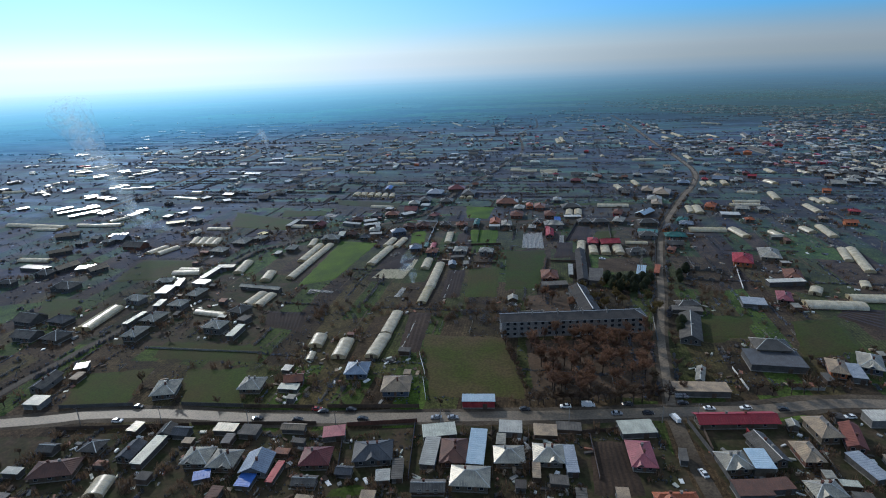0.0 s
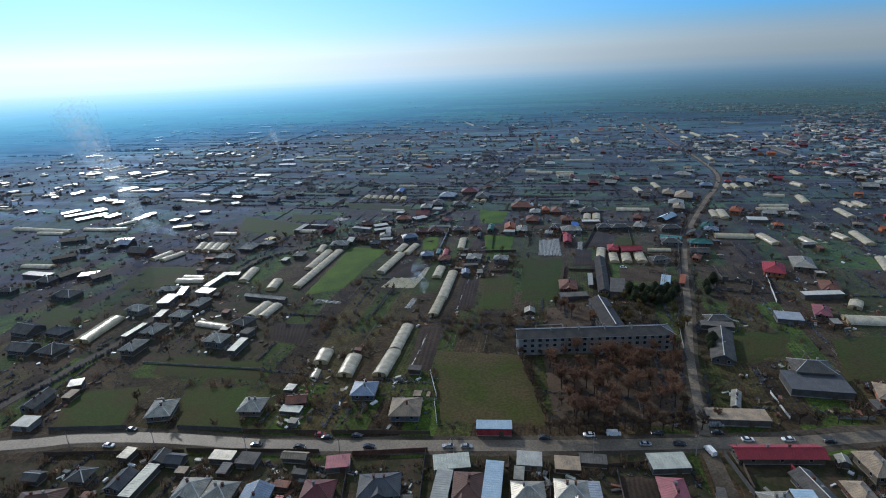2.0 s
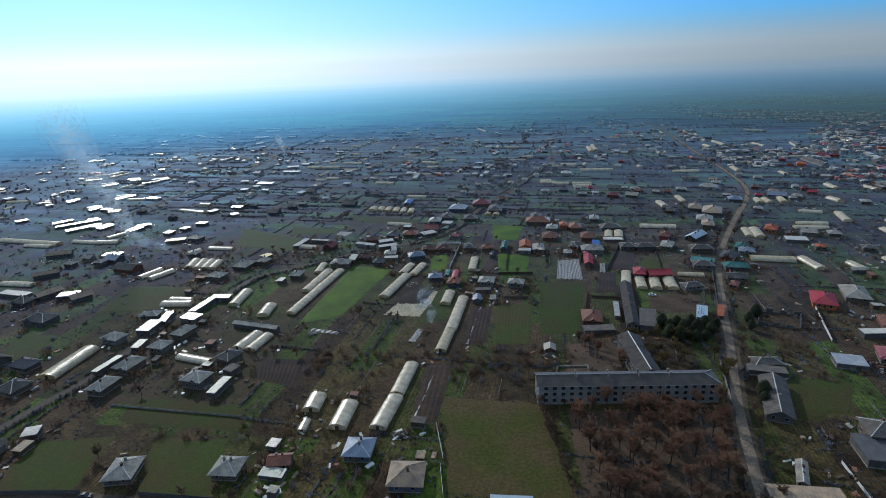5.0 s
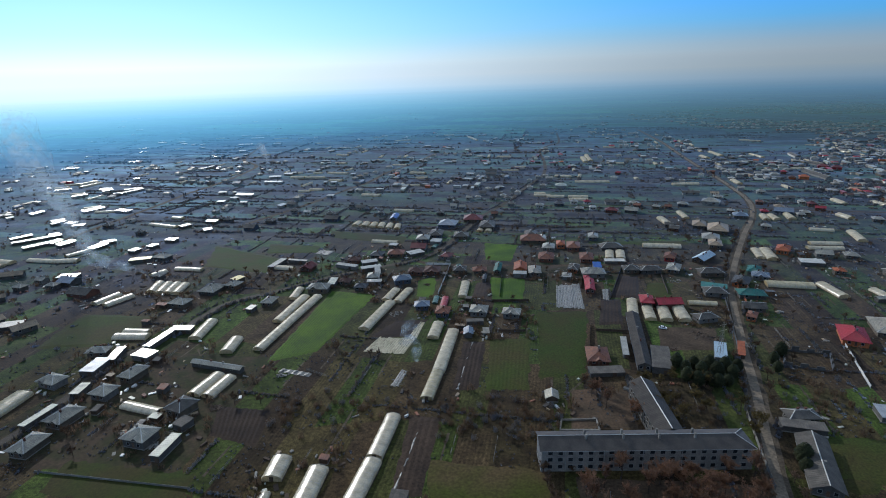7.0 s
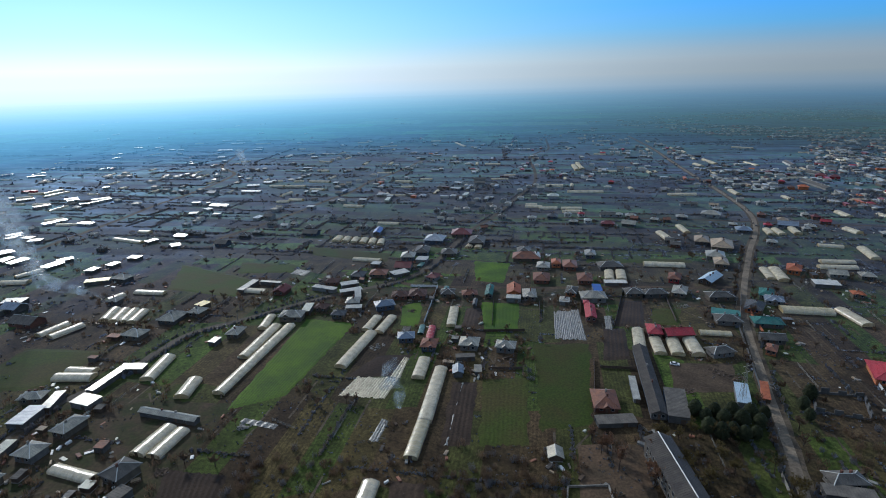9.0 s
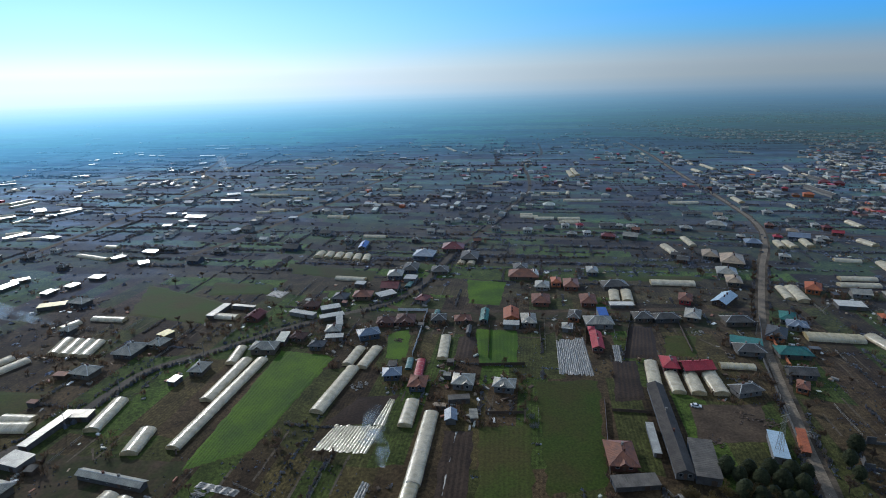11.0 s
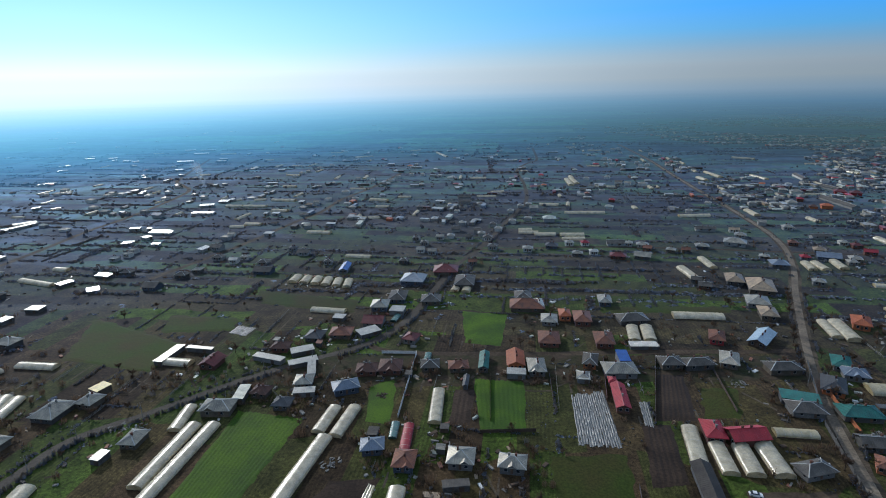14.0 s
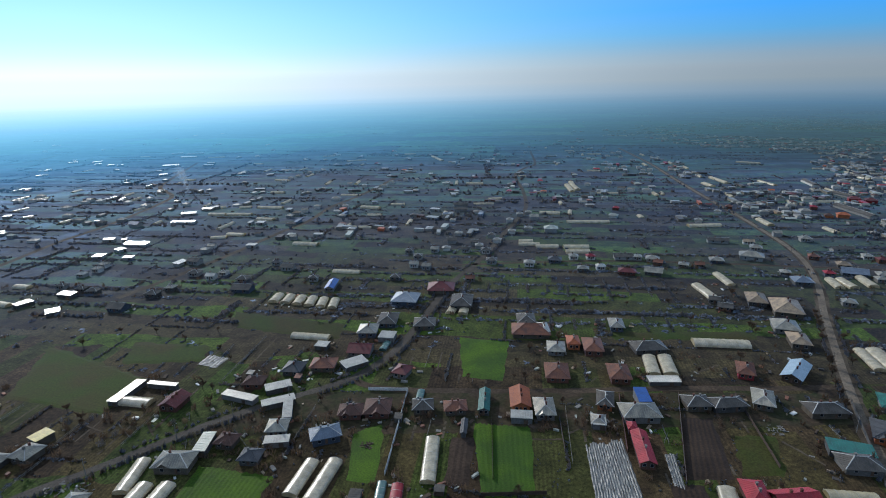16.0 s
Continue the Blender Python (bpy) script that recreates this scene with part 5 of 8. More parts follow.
house("gable", 145.0, 163.9, -23.3, 6.3, 14.2, 2.8, "brickroof", "brick")
house("shed", 162.5, 173.5, -4.0, 11.0, 6.4, 3.4, "whitemetal", "white")
house("hip", 119.5, 140.0, -0.6, 10.0, 7.4, 3.1, "zinc", "cream")
house("shed", 98.6, 142.2, -1.7, 10.8, 6.8, 2.6, "brown", "grey")
house("shed", 107.6, 143.3, 3.3, 7.7, 5.0, 2.6, "brown", "grey")
house("shed", 139.7, 149.8, 7.6, 5.4, 12.8, 2.6, "steel", "grey")
house("hip", 74.0, 139.7, -2.7, 13.2, 3.6, 2.8, "orange", "cream")
house("gable", 129.5, 172.2, -16.2, 4.2, 4.3, 2.4, "zinc", "grey")
house("shed", 84.2, 158.1, -15.2, 2.7, 6.2, 2.6, "asbestos", "grey")
house("shed", 50.1, 176.3, -8.4, 9.0, 4.7, 2.1, "asbestos", "wood")
house("shed", 41.2, 174.7, -7.9, 8.4, 6.5, 2.1, "tan", "wood")
house("shed", -164.7, 206.7, -7.3, 7.9, 6.7, 2.6, "whitemetal", "white")
house("gable", -170.7, 221.5, -4.2, 7.6, 13.6, 2.8, "asbestos", "white")
house("shed", -162.7, 234.4, 16.6, 5.8, 5.9, 2.6, "whitemetal", "grey")
house("hip", -113.3, 212.4, 6.4, 10.3, 12.1, 2.8, "zinc", "grey")
house("hip", -76.8, 213.0, -4.1, 10.2, 10.0, 2.8, "zinc", "cream")
house("shed", -65.2, 226.0, -13.1, 4.1, 4.5, 2.1, "whitemetal", "grey")
house("gable", -59.7, 215.9, 5.1, 8.5, 6.8, 2.8, "rust", "brick")
house("shed", -60.6, 210.4, -9.4, 8.7, 4.3, 2.1, "palegreen", "grey")
house("hip", -33.0, 221.7, -3.9, 10.5, 10.8, 3.1, "bluegrey", "blue")
house("hip", -14.8, 207.8, -2.5, 12.3, 12.4, 3.1, "tan", "blue")
tunnel(-57.0, 253.0, -3.4, 7.1, 11.0, "plastic")
tunnel(-43.2, 244.2, -6.4, 7.2, 17.0, "plastic")
tunnel(-57.5, 238.3, -2.3, 3.6, 6.9, "plastic")
tunnel(-26.2, 245.8, -12.4, 6.7, 21.6, "plastic")
tunnel(-21.5, 270.6, -10.3, 6.2, 25.4, "plastic")
tunnel(-186.6, 291.0, -6.2, 9.8, 28.5, "plasticold")
house("shed", 18.5, 194.5, -3.9, 13.1, 5.0, 3.4, "skyblue", "red")
house("shed", 107.6, 196.8, -6.2, 21.7, 6.9, 3.0, "tan", "grey")
house("gable", 112.1, 206.7, -27.0, 3.7, 12.1, 2.8, "zinc", "white")
house("hip", 151.8, 225.2, -11.9, 15.5, 11.4, 4.8, "asbestos", "cream")
house("shed", 148.2, 215.9, -11.6, 22.4, 14.0, 3.4, "slate", "grey")
house("hip", 169.8, 207.8, -25.1, 7.4, 12.4, 3.1, "tan", "orange")
house("shed", 174.9, 203.9, -18.4, 5.7, 11.9, 3.0, "steel", "grey")
house("hip", 186.0, 210.7, -31.1, 9.3, 14.4, 3.1, "zinc", "bluegrey")
house("hip", -154.5, 266.8, -11.2, 9.0, 12.2, 3.4, "zinc", "cream")
house("hip", -153.1, 284.8, -15.4, 9.7, 12.5, 3.4, "zinc", "cream")
house("hip", -147.6, 302.8, -14.9, 9.4, 9.0, 3.4, "zinc", "white")
house("hip", -143.2, 318.4, -16.7, 8.0, 12.0, 3.4, "zinc", "cream")
house("hip", -177.6, 313.0, -19.3, 11.3, 8.5, 3.4, "zinc", "white")
house("hip", -113.9, 270.2, -15.4, 11.1, 9.6, 4.1, "zinc", "grey")
house("shed", -101.6, 264.6, -10.1, 4.1, 13.1, 3.0, "palegreen", "grey")
house("hip", -107.3, 289.9, -24.4, 9.6, 10.5, 3.8, "asbestos", "cream")
house("shed", -101.9, 279.1, -25.2, 5.7, 6.1, 3.0, "asbestos", "grey")
tunnel(-125.7, 291.9, -19.1, 18.9, 5.4, "plastic")
tunnel(-105.8, 309.8, -15.0, 6.3, 17.9, "plastic")
tunnel(-99.3, 307.9, -13.9, 6.0, 16.9, "plastic")
house("shed", -160.2, 305.6, -2.4, 4.4, 8.8, 2.6, "palegreen", "grey")
house("shed", -164.5, 285.8, -14.9, 3.4, 15.2, 2.6, "palegreen", "grey")
house("shed", -166.6, 327.0, -4.6, 7.8, 13.2, 2.6, "steel", "grey")
house("shed", -163.1, 338.2, 6.5, 4.5, 13.5, 2.6, "whitemetal", "grey")
house("hip", -173.6, 341.2, 3.9, 10.8, 7.2, 3.1, "zinc", "cream")
house("shed", -147.9, 336.9, -19.2, 10.5, 7.5, 3.0, "whitemetal", "white")
house("shed", -148.9, 356.3, -12.7, 4.3, 23.5, 2.6, "whitemetal", "grey")
house("shed", -142.9, 365.9, -2.7, 12.0, 5.6, 2.6, "zinc", "grey")
tunnel(-167.7, 360.1, -2.8, 18.3, 6.7, "plastic")
tunnel(-167.9, 365.9, -7.6, 14.2, 6.1, "plastic")
tunnel(-131.6, 367.0, -0.7, 6.7, 22.3, "plastic")
tunnel(-108.7, 347.5, -0.3, 6.7, 15.3, "plastic")
house("gable", -106.8, 324.9, -17.2, 28.3, 4.2, 2.4, "zinc", "grey")
tunnel(-86.2, 376.9, -11.7, 5.9, 70.9, "plastic")
tunnel(-90.2, 393.6, -10.1, 5.9, 37.4, "plastic")
tunnel(-37.6, 381.1, -16.7, 6.2, 38.1, "plastic")
tunnel(-33.3, 411.4, -15.4, 5.4, 18.1, "plastic")
tunnel(-25.4, 409.6, -16.5, 5.6, 21.1, "plastic")
tunnel(-4.5, 305.9, -11.2, 5.6, 22.4, "plasticold")
tunnel(1.5, 337.9, -9.6, 6.1, 42.5, "plastic")
tunnel(-4.3, 359.6, -9.1, 6.1, 17.8, "plastic")
house("gable", 96.6, 342.8, -11.9, 6.9, 58.3, 2.8, "oldroof", "grey")
house("shed", 88.0, 335.6, -12.0, 2.9, 18.7, 2.1, "whitemetal", "white")
house("hip", 72.6, 326.5, -8.0, 10.6, 14.7, 2.8, "rust", "brick")
house("shed", 100.3, 321.6, -16.4, 8.4, 21.1, 3.4, "asbestos", "grey")
house("shed", 130.3, 327.6, -22.6, 5.4, 16.1, 3.0, "skyblue", "white")
house("shed", 141.5, 330.5, -25.0, 3.3, 14.8, 2.1, "orange", "orange")
house("gable", 45.5, 294.2, -5.9, 5.8, 6.3, 2.0, "zinc", "wood")
house("shed", 73.1, 313.2, 1.5, 15.6, 5.9, 2.1, "asbestos", "grey")
house("gable", 126.5, 249.1, -22.2, 10.4, 29.8, 2.8, "asbestos", "grey")
house("shed", 134.0, 270.1, -15.3, 15.2, 5.4, 2.6, "asbestos", "grey")
house("hip", 137.0, 276.4, -1.9, 12.3, 7.2, 2.8, "asbestos", "grey")
house("hip", 200.7, 340.9, -25.6, 12.2, 18.9, 3.1, "red", "orange")
house("gable", 248.7, 385.2, 87.7, 4.3, 9.3, 2.4, "zinc", "grey")
house("gable", 12.9, 354.7, -2.2, 5.2, 7.9, 2.4, "bluegrey", "grey")
house("shed", 22.2, 355.4, -0.9, 3.5, 6.6, 2.1, "zinc", "grey")
tunnel(212.4, 270.5, -10.6, 28.7, 9.8, "plastic")
tunnel(238.8, 276.4, -9.5, 26.4, 8.6, "plastic")
tunnel(271.6, 346.4, -25.2, 5.2, 25.8, "plastic")
tunnel(273.7, 335.9, -23.4, 6.1, 46.8, "plastic")
house("shed", 205.0, 301.6, -0.6, 21.2, 5.0, 3.0, "whitemetal", "grey")
house("hip", 191.5, 280.6, -25.6, 7.8, 13.4, 2.8, "pink", "cream")
house("shed", 172.4, 276.2, -16.9, 12.0, 9.3, 2.6, "steel", "grey")
house("hip", 222.7, 348.9, -22.1, 12.7, 19.7, 2.8, "zinc", "cream")
house("hip", 215.2, 311.4, -23.0, 9.9, 15.4, 2.8, "rust", "brick")
tunnel(214.9, 289.5, -39.0, 6.5, 10.1, "plastic")
tunnel(247.4, 295.4, -29.0, 5.2, 9.6, "plastic")
house("hip", 19.7, 380.8, -9.9, 10.2, 10.0, 3.4, "zinc", "white")
house("hip", 37.6, 376.3, -13.7, 10.2, 8.3, 3.4, "zinc", "white")
house("shed", 16.9, 367.4, 2.7, 9.4, 3.5, 2.6, "asbestos", "grey")
tunnel(106.5, 382.1, -15.8, 6.1, 24.8, "plastic")
tunnel(113.4, 375.1, -10.9, 5.9, 16.8, "plastic")
tunnel(121.4, 373.5, -11.6, 6.4, 16.4, "plastic")
tunnel(130.4, 373.2, -8.4, 7.0, 18.3, "plastic")
house("hip", 116.6, 389.0, -12.4, 7.8, 12.1, 3.4, "red", "brick")
house("gable", 127.4, 385.2, 1.3, 14.6, 9.3, 3.4, "red", "brick")
tunnel(148.0, 387.3, -11.1, 15.1, 5.2, "plasticold")
house("hip", 139.9, 365.7, 9.8, 12.5, 7.8, 2.8, "asbestos", "white")
house("hip", -106.3, 402.3, -8.6, 7.9, 10.3, 2.8, "zinc", "cream")
house("shed", -113.9, 392.2, -16.6, 4.4, 6.0, 2.6, "whitemetal", "grey")
house("hip", -150.8, 424.9, -11.9, 12.0, 14.5, 2.8, "zinc", "grey")
tunnel(-192.8, 434.1, 8.4, 6.0, 18.1, "plastic")
tunnel(-186.2, 432.5, 7.1, 6.0, 18.0, "plastic")
tunnel(-180.2, 431.4, 5.7, 6.0, 18.0, "plastic")
tunnel(-174.1, 430.1, 3.9, 6.1, 17.4, "plastic")
house("hip", -161.0, 402.9, -15.3, 11.9, 9.4, 3.1, "zinc", "cream")
tunnel(-5.3, 401.9, -5.6, 3.4, 10.3, "tealplastic")
tunnel(-0.3, 396.3, -6.2, 4.2, 18.0, "red")
house("hip", -0.7, 381.1, -8.3, 8.4, 10.3, 3.1, "rust", "blue")
house("hip", -12.9, 390.4, 2.5, 9.2, 8.1, 3.1, "bluegrey", "blue")
house("hip", 79.9, 434.3, -15.5, 6.2, 7.4, 2.4, "zinc", "white")
tunnel(224.6, 473.4, -16.0, 5.5, 21.2, "plastic")
tunnel(230.8, 470.5, -14.8, 7.6, 24.3, "plastic")
house("hip", 201.8, 435.1, -30.4, 8.3, 12.9, 3.1, "teal", "white")
tunnel(211.2, 411.7, -12.6, 26.2, 13.4, "plasticold")
house("hip", 180.2, 396.5, -12.3, 15.4, 9.8, 2.8, "teal", "grey")
house("hip", 184.7, 417.0, -34.8, 9.8, 15.2, 2.8, "slate", "orange")
house("hip", 244.1, 476.3, -33.5, 9.2, 14.3, 3.4, "orange", "orange")
house("hip", 165.1, 366.3, -35.0, 5.3, 8.2, 2.8, "rust", "orange")
house("gable", 171.6, 377.6, -11.3, 12.3, 8.6, 2.8, "asbestos", "grey")
house("hip", -80.4, 421.7, -4.8, 13.9, 9.9, 3.4, "zinc", "cream")
tunnel(-93.8, 417.2, -0.9, 5.4, 17.5, "plastic")
house("shed", -73.7, 432.1, -2.5, 5.1, 11.8, 3.0, "palegreen", "grey")
house("hip", -65.5, 433.4, -13.1, 8.4, 7.9, 2.8, "brown", "cream")
house("hip", -53.6, 422.9, -8.2, 8.4, 7.6, 2.8, "slate", "grey")
house("hip", -47.8, 440.0, 0.5, 8.7, 9.2, 3.4, "zinc", "white")
house("shed", -46.3, 431.9, 2.7, 9.7, 4.7, 2.6, "whitemetal", "white")
house("shed", -52.2, 460.0, 20.5, 14.2, 5.1, 2.6, "whitemetal", "grey")
house("shed", -46.8, 453.6, 9.0, 4.1, 14.7, 2.6, "whitemetal", "grey")
house("shed", -55.0, 472.4, 20.5, 11.7, 6.3, 2.6, "whitemetal", "grey")
house("shed", -70.2, 465.4, -23.9, 17.2, 4.4, 2.6, "whitemetal", "white")
house("shed", -122.8, 474.1, -15.0, 5.0, 18.7, 2.6, "whitemetal", "grey")
house("shed", -109.1, 478.9, -14.4, 15.0, 2.0, 2.6, "whitemetal", "grey")
tunnel(-117.3, 467.2, -14.0, 17.3, 6.4, "plastic")
house("gable", -97.6, 463.5, -13.0, 9.4, 11.7, 2.8, "maroon", "brick")
house("hip", -139.0, 431.5, -17.7, 9.1, 9.4, 3.1, "zinc", "cream")
house("shed", -139.9, 441.4, -31.1, 6.5, 7.2, 3.4, "yellow", "cream")
tunnel(-82.5, 586.5, -8.2, 6.3, 13.1, "plastic")
tunnel(-74.5, 583.9, -6.8, 6.1, 13.3, "plastic")
tunnel(-66.7, 581.2, -5.1, 6.0, 13.7, "plastic")
tunnel(-59.0, 578.6, -4.0, 5.9, 13.9, "plastic")
tunnel(-51.4, 576.2, -2.4, 5.7, 14.3, "plastic")
tunnel(-43.8, 573.6, -1.7, 5.6, 14.7, "plastic")
tunnel(-50.0, 526.6, -14.7, 21.8, 5.7, "plastic")
house("shed", -41.4, 512.8, -14.9, 6.9, 5.9, 2.6, "whitemetal", "grey")
house("hip", -51.2, 489.0, -10.6, 9.8, 10.9, 2.8, "slate", "grey")
house("hip", -37.4, 491.6, -4.5, 12.5, 11.1, 2.8, "rust", "cream")
house("hip", -66.9, 477.5, -6.0, 9.7, 8.7, 2.8, "brown", "brick")
house("shed", -22.8, 491.8, 30.6, 12.2, 8.1, 2.6, "whitemetal", "grey")
house("hip", -18.5, 527.8, -5.4, 10.9, 12.3, 3.4, "zinc", "bluegrey")
house("shed", -7.6, 519.9, -13.3, 8.7, 8.2, 3.0, "whitemetal", "white")
tunnel(-7.8, 514.0, -15.6, 3.9, 15.0, "tealplastic")
house("hip", -8.0, 541.5, -6.9, 11.3, 16.2, 3.1, "asbestos", "bluegrey")
house("hip", 1.8, 573.4, -12.2, 16.4, 16.4, 3.1, "steel", "bluegrey")
house("hip", 12.8, 534.1, -4.5, 12.6, 12.0, 3.1, "asbestos", "cream")
house("gable", -20.5, 505.4, -10.7, 12.4, 11.8, 2.8, "maroon", "white")
house("hip", 1.0, 480.9, -23.6, 7.9, 9.4, 3.1, "maroon", "white")
house("gable", -49.2, 604.0, -4.8, 6.8, 17.7, 2.8, "blue", "white")
house("hip", 25.0, 590.8, -6.2, 17.9, 16.1, 2.8, "maroon", "cream")
house("hip", 36.5, 564.5, -9.2, 13.7, 19.5, 3.1, "asbestos", "cream")
tunnel(30.0, 556.7, -18.3, 5.2, 12.9, "plastic")
tunnel(37.0, 554.6, -13.7, 5.7, 13.1, "plastic")
house("hip", -19.9, 449.5, -1.1, 10.4, 9.2, 2.8, "brown", "brick")
house("hip", -8.7, 451.1, -3.6, 11.4, 12.3, 2.8, "brown", "brick")
house("hip", -28.1, 433.7, 14.7, 12.1, 8.9, 3.4, "bluegrey", "blue")
tunnel(12.2, 417.5, -6.5, 5.5, 24.8, "plastic")
house("hip", 10.2, 450.2, -2.7, 9.2, 8.9, 3.1, "asbestos", "cream")
tunnel(9.2, 462.1, -8.7, 3.4, 6.8, "tealplastic")
house("hip", 23.7, 448.6, 0.0, 10.0, 8.4, 2.8, "rust", "cream")
house("gable", 36.4, 452.0, -9.4, 5.0, 16.9, 2.8, "teal", "grey")
house("gable", 51.7, 451.9, -7.4, 8.9, 15.3, 3.1, "orange", "orange")
house("shed", 50.0, 439.5, -9.8, 8.9, 5.6, 3.0, "whitemetal", "white")
house("hip", 60.4, 444.4, -6.3, 8.7, 13.5, 3.1, "zinc", "white")
house("gable", 26.1, 434.4, -9.5, 2.8, 9.9, 2.4, "slate", "grey")
house("shed", 79.8, 432.8, -12.3, 5.3, 5.3, 2.6, "whitemetal", "white")
house("hip", 97.9, 437.8, -5.1, 15.6, 11.1, 3.4, "zinc", "white")
house("shed", 103.0, 447.5, -7.7, 5.4, 11.2, 4.3, "blue", "white")
house("gable", 90.3, 415.4, -11.1, 6.2, 19.4, 2.8, "red", "brick")
house("hip", 91.3, 428.6, -11.8, 3.8, 5.6, 2.8, "red", "brick")
house("hip", 87.4, 448.4, -19.5, 7.4, 12.2, 2.8, "asbestos", "orange")
house("hip", 124.2, 442.8, -4.7, 11.1, 9.2, 3.1, "asbestos", "cream")
house("hip", 136.3, 440.8, 0.5, 14.8, 8.2, 3.1, "asbestos", "grey")
house("hip", 152.8, 442.9, -27.8, 8.8, 13.6, 3.1, "zinc", "cream")
house("hip", 172.8, 433.5, -4.8, 15.6, 9.1, 3.1, "asbestos", "cream")
house("shed", 163.9, 408.6, -24.8, 14.6, 7.7, 3.0, "teal", "grey")
house("hip", 161.2, 401.0, -11.9, 13.7, 9.7, 2.8, "asbestos", "white")
house("hip", 73.1, 473.6, -10.2, 11.3, 15.1, 2.8, "rust", "brick")
house("hip", 101.0, 469.6, -10.2, 10.0, 14.8, 3.1, "rust", "brick")
house("hip", 125.1, 494.3, -0.4, 16.9, 11.0, 2.8, "asbestos", "grey")
tunnel(119.8, 477.5, -14.8, 6.3, 17.9, "plastic")
tunnel(127.5, 476.8, -13.7, 6.6, 17.7, "plastic")
house("shed", 119.2, 462.7, -5.6, 14.3, 5.5, 2.1, "whitemetal", "grey")
tunnel(164.2, 496.4, -11.1, 27.2, 7.9, "plastic")
house("hip", 159.5, 467.0, -25.6, 8.0, 12.9, 3.1, "rust", "red")
house("gable", 181.5, 463.6, -46.5, 9.2, 19.7, 2.8, "skyblue", "wood")
house("hip", 224.0, 534.5, -24.2, 15.8, 23.0, 3.4, "tan", "cream")
house("hip", 207.4, 510.5, -22.4, 13.0, 14.4, 3.1, "zinc", "white")
house("hip", 203.0, 493.3, -21.1, 9.6, 14.8, 3.4, "tan", "cream")
house("hip", 215.1, 549.3, -23.0, 11.2, 17.3, 3.1, "tan", "grey")
house("hip", 118.5, 521.9, -12.3, 8.1, 12.5, 3.1, "zinc", "bluegrey")
house("hip", 78.8, 497.7, -12.4, 9.4, 11.9, 2.8, "zinc", "white")
house("hip", 89.0, 503.0, -8.5, 6.8, 10.6, 3.4, "orange", "orange")
house("hip", 97.4, 496.9, -10.9, 10.0, 15.5, 3.4, "rust", "brick")
house("hip", 70.4, 519.5, -9.2, 20.9, 14.9, 2.8, "rust", "cream")
house("hip", 77.4, 519.8, -3.7, 5.9, 12.1, 3.4, "whitemetal", "white")
house("hip", 70.6, 534.1, -6.2, 10.7, 13.4, 2.8, "asbestos", "grey")

# yards and sheds beside the fields to the west and the road to the east
house("hip", -195.9, 267.4, -16.6, 11.8, 10.8, 2.7, "asbestos", "cream")
house("gable", -212.7, 270.1, -13.2, 13.6, 10.0, 2.8, "asbestos", "grey")
house("hip", -206.2, 287.6, -18.2, 12.5, 9.3, 2.8, "slate", "grey")
house("gable", -225.9, 291.3, -17.9, 14.4, 12.0, 2.7, "asbestos", "grey")
house("hip", -236.9, 339.9, -12.6, 16.0, 12.0, 2.9, "asbestos", "grey")
house("hip", -281.6, 350.1, -6.5, 10.4, 7.4, 3.0, "asbestos", "grey")
house("hip", -268.2, 366.7, -9.1, 11.3, 9.9, 2.8, "asbestos", "grey")
house("gable", -235.3, 372.1, 52.3, 12.7, 8.7, 2.8, "tan", "grey")
house("shed", -245.9, 376.5, 14.5, 12.3, 8.0, 2.4, "whitemetal", "grey")
house("gable", -261.1, 378.9, 61.4, 15.6, 8.3, 2.8, "tan", "grey")
house("shed", -284.2, 380.3, -14.9, 22.8, 6.1, 2.4, "whitemetal", "grey")
tunnel(254.7, 394.5, -88.0, 14.1, 6.0, "plastic")
tunnel(293.1, 396.5, -103.8, 28.6, 6.4, "plastic")
tunnel(-298.9, 400.8, -9.6, 25.5, 6.2, "plastic")
tunnel(282.1, 401.4, -91.3, 13.1, 6.5, "plastic")
tunnel(230.6, 401.6, -89.8, 21.6, 6.8, "plastic")
house("gable", 321.7, 411.9, -15.8, 9.8, 7.3, 2.8, "orange", "orange")
tunnel(-204.7, 412.0, 61.7, 17.7, 6.3, "plastic")
tunnel(-214.0, 414.9, 66.3, 17.3, 6.1, "plastic")
house("gable", -289.2, 415.6, 32.9, 16.3, 6.5, 2.8, "tan", "grey")
house("hip", 309.7, 424.9, -30.6, 7.0, 6.5, 2.8, "tan", "cream")
house("gable", -235.6, 425.0, -15.0, 18.0, 12.0, 2.7, "asbestos", "brick")
house("hip", 200.7, 425.3, -23.8, 10.6, 9.3, 3.0, "bluegrey", "white")
house("hip", 283.0, 425.7, -22.7, 8.7, 7.7, 2.7, "asbestos", "cream")
house("hip", 253.6, 430.3, -18.1, 7.0, 6.6, 3.0, "orange", "cream")
house("hip", -264.5, 438.0, -9.9, 7.8, 6.5, 3.1, "zinc", "grey")
house("hip", -286.2, 437.1, -14.8, 8.0, 6.6, 2.8, "zinc", "grey")
house("hip", 346.2, 441.6, -26.8, 8.4, 6.5, 3.0, "red", "brick")
house("gable", -258.8, 446.7, -17.1, 13.1, 10.7, 2.8, "bluegrey", "grey")
house("gable", -280.8, 450.3, -15.3, 8.1, 6.5, 2.7, "zinc", "white")
house("shed", 248.2, 450.2, -16.0, 14.7, 8.9, 2.4, "whitemetal", "grey")
house("hip", -199.8, 452.8, -11.3, 7.5, 7.2, 2.9, "zinc", "grey")
house("shed", -266.8, 457.5, 3.7, 13.8, 8.2, 2.4, "whitemetal", "grey")
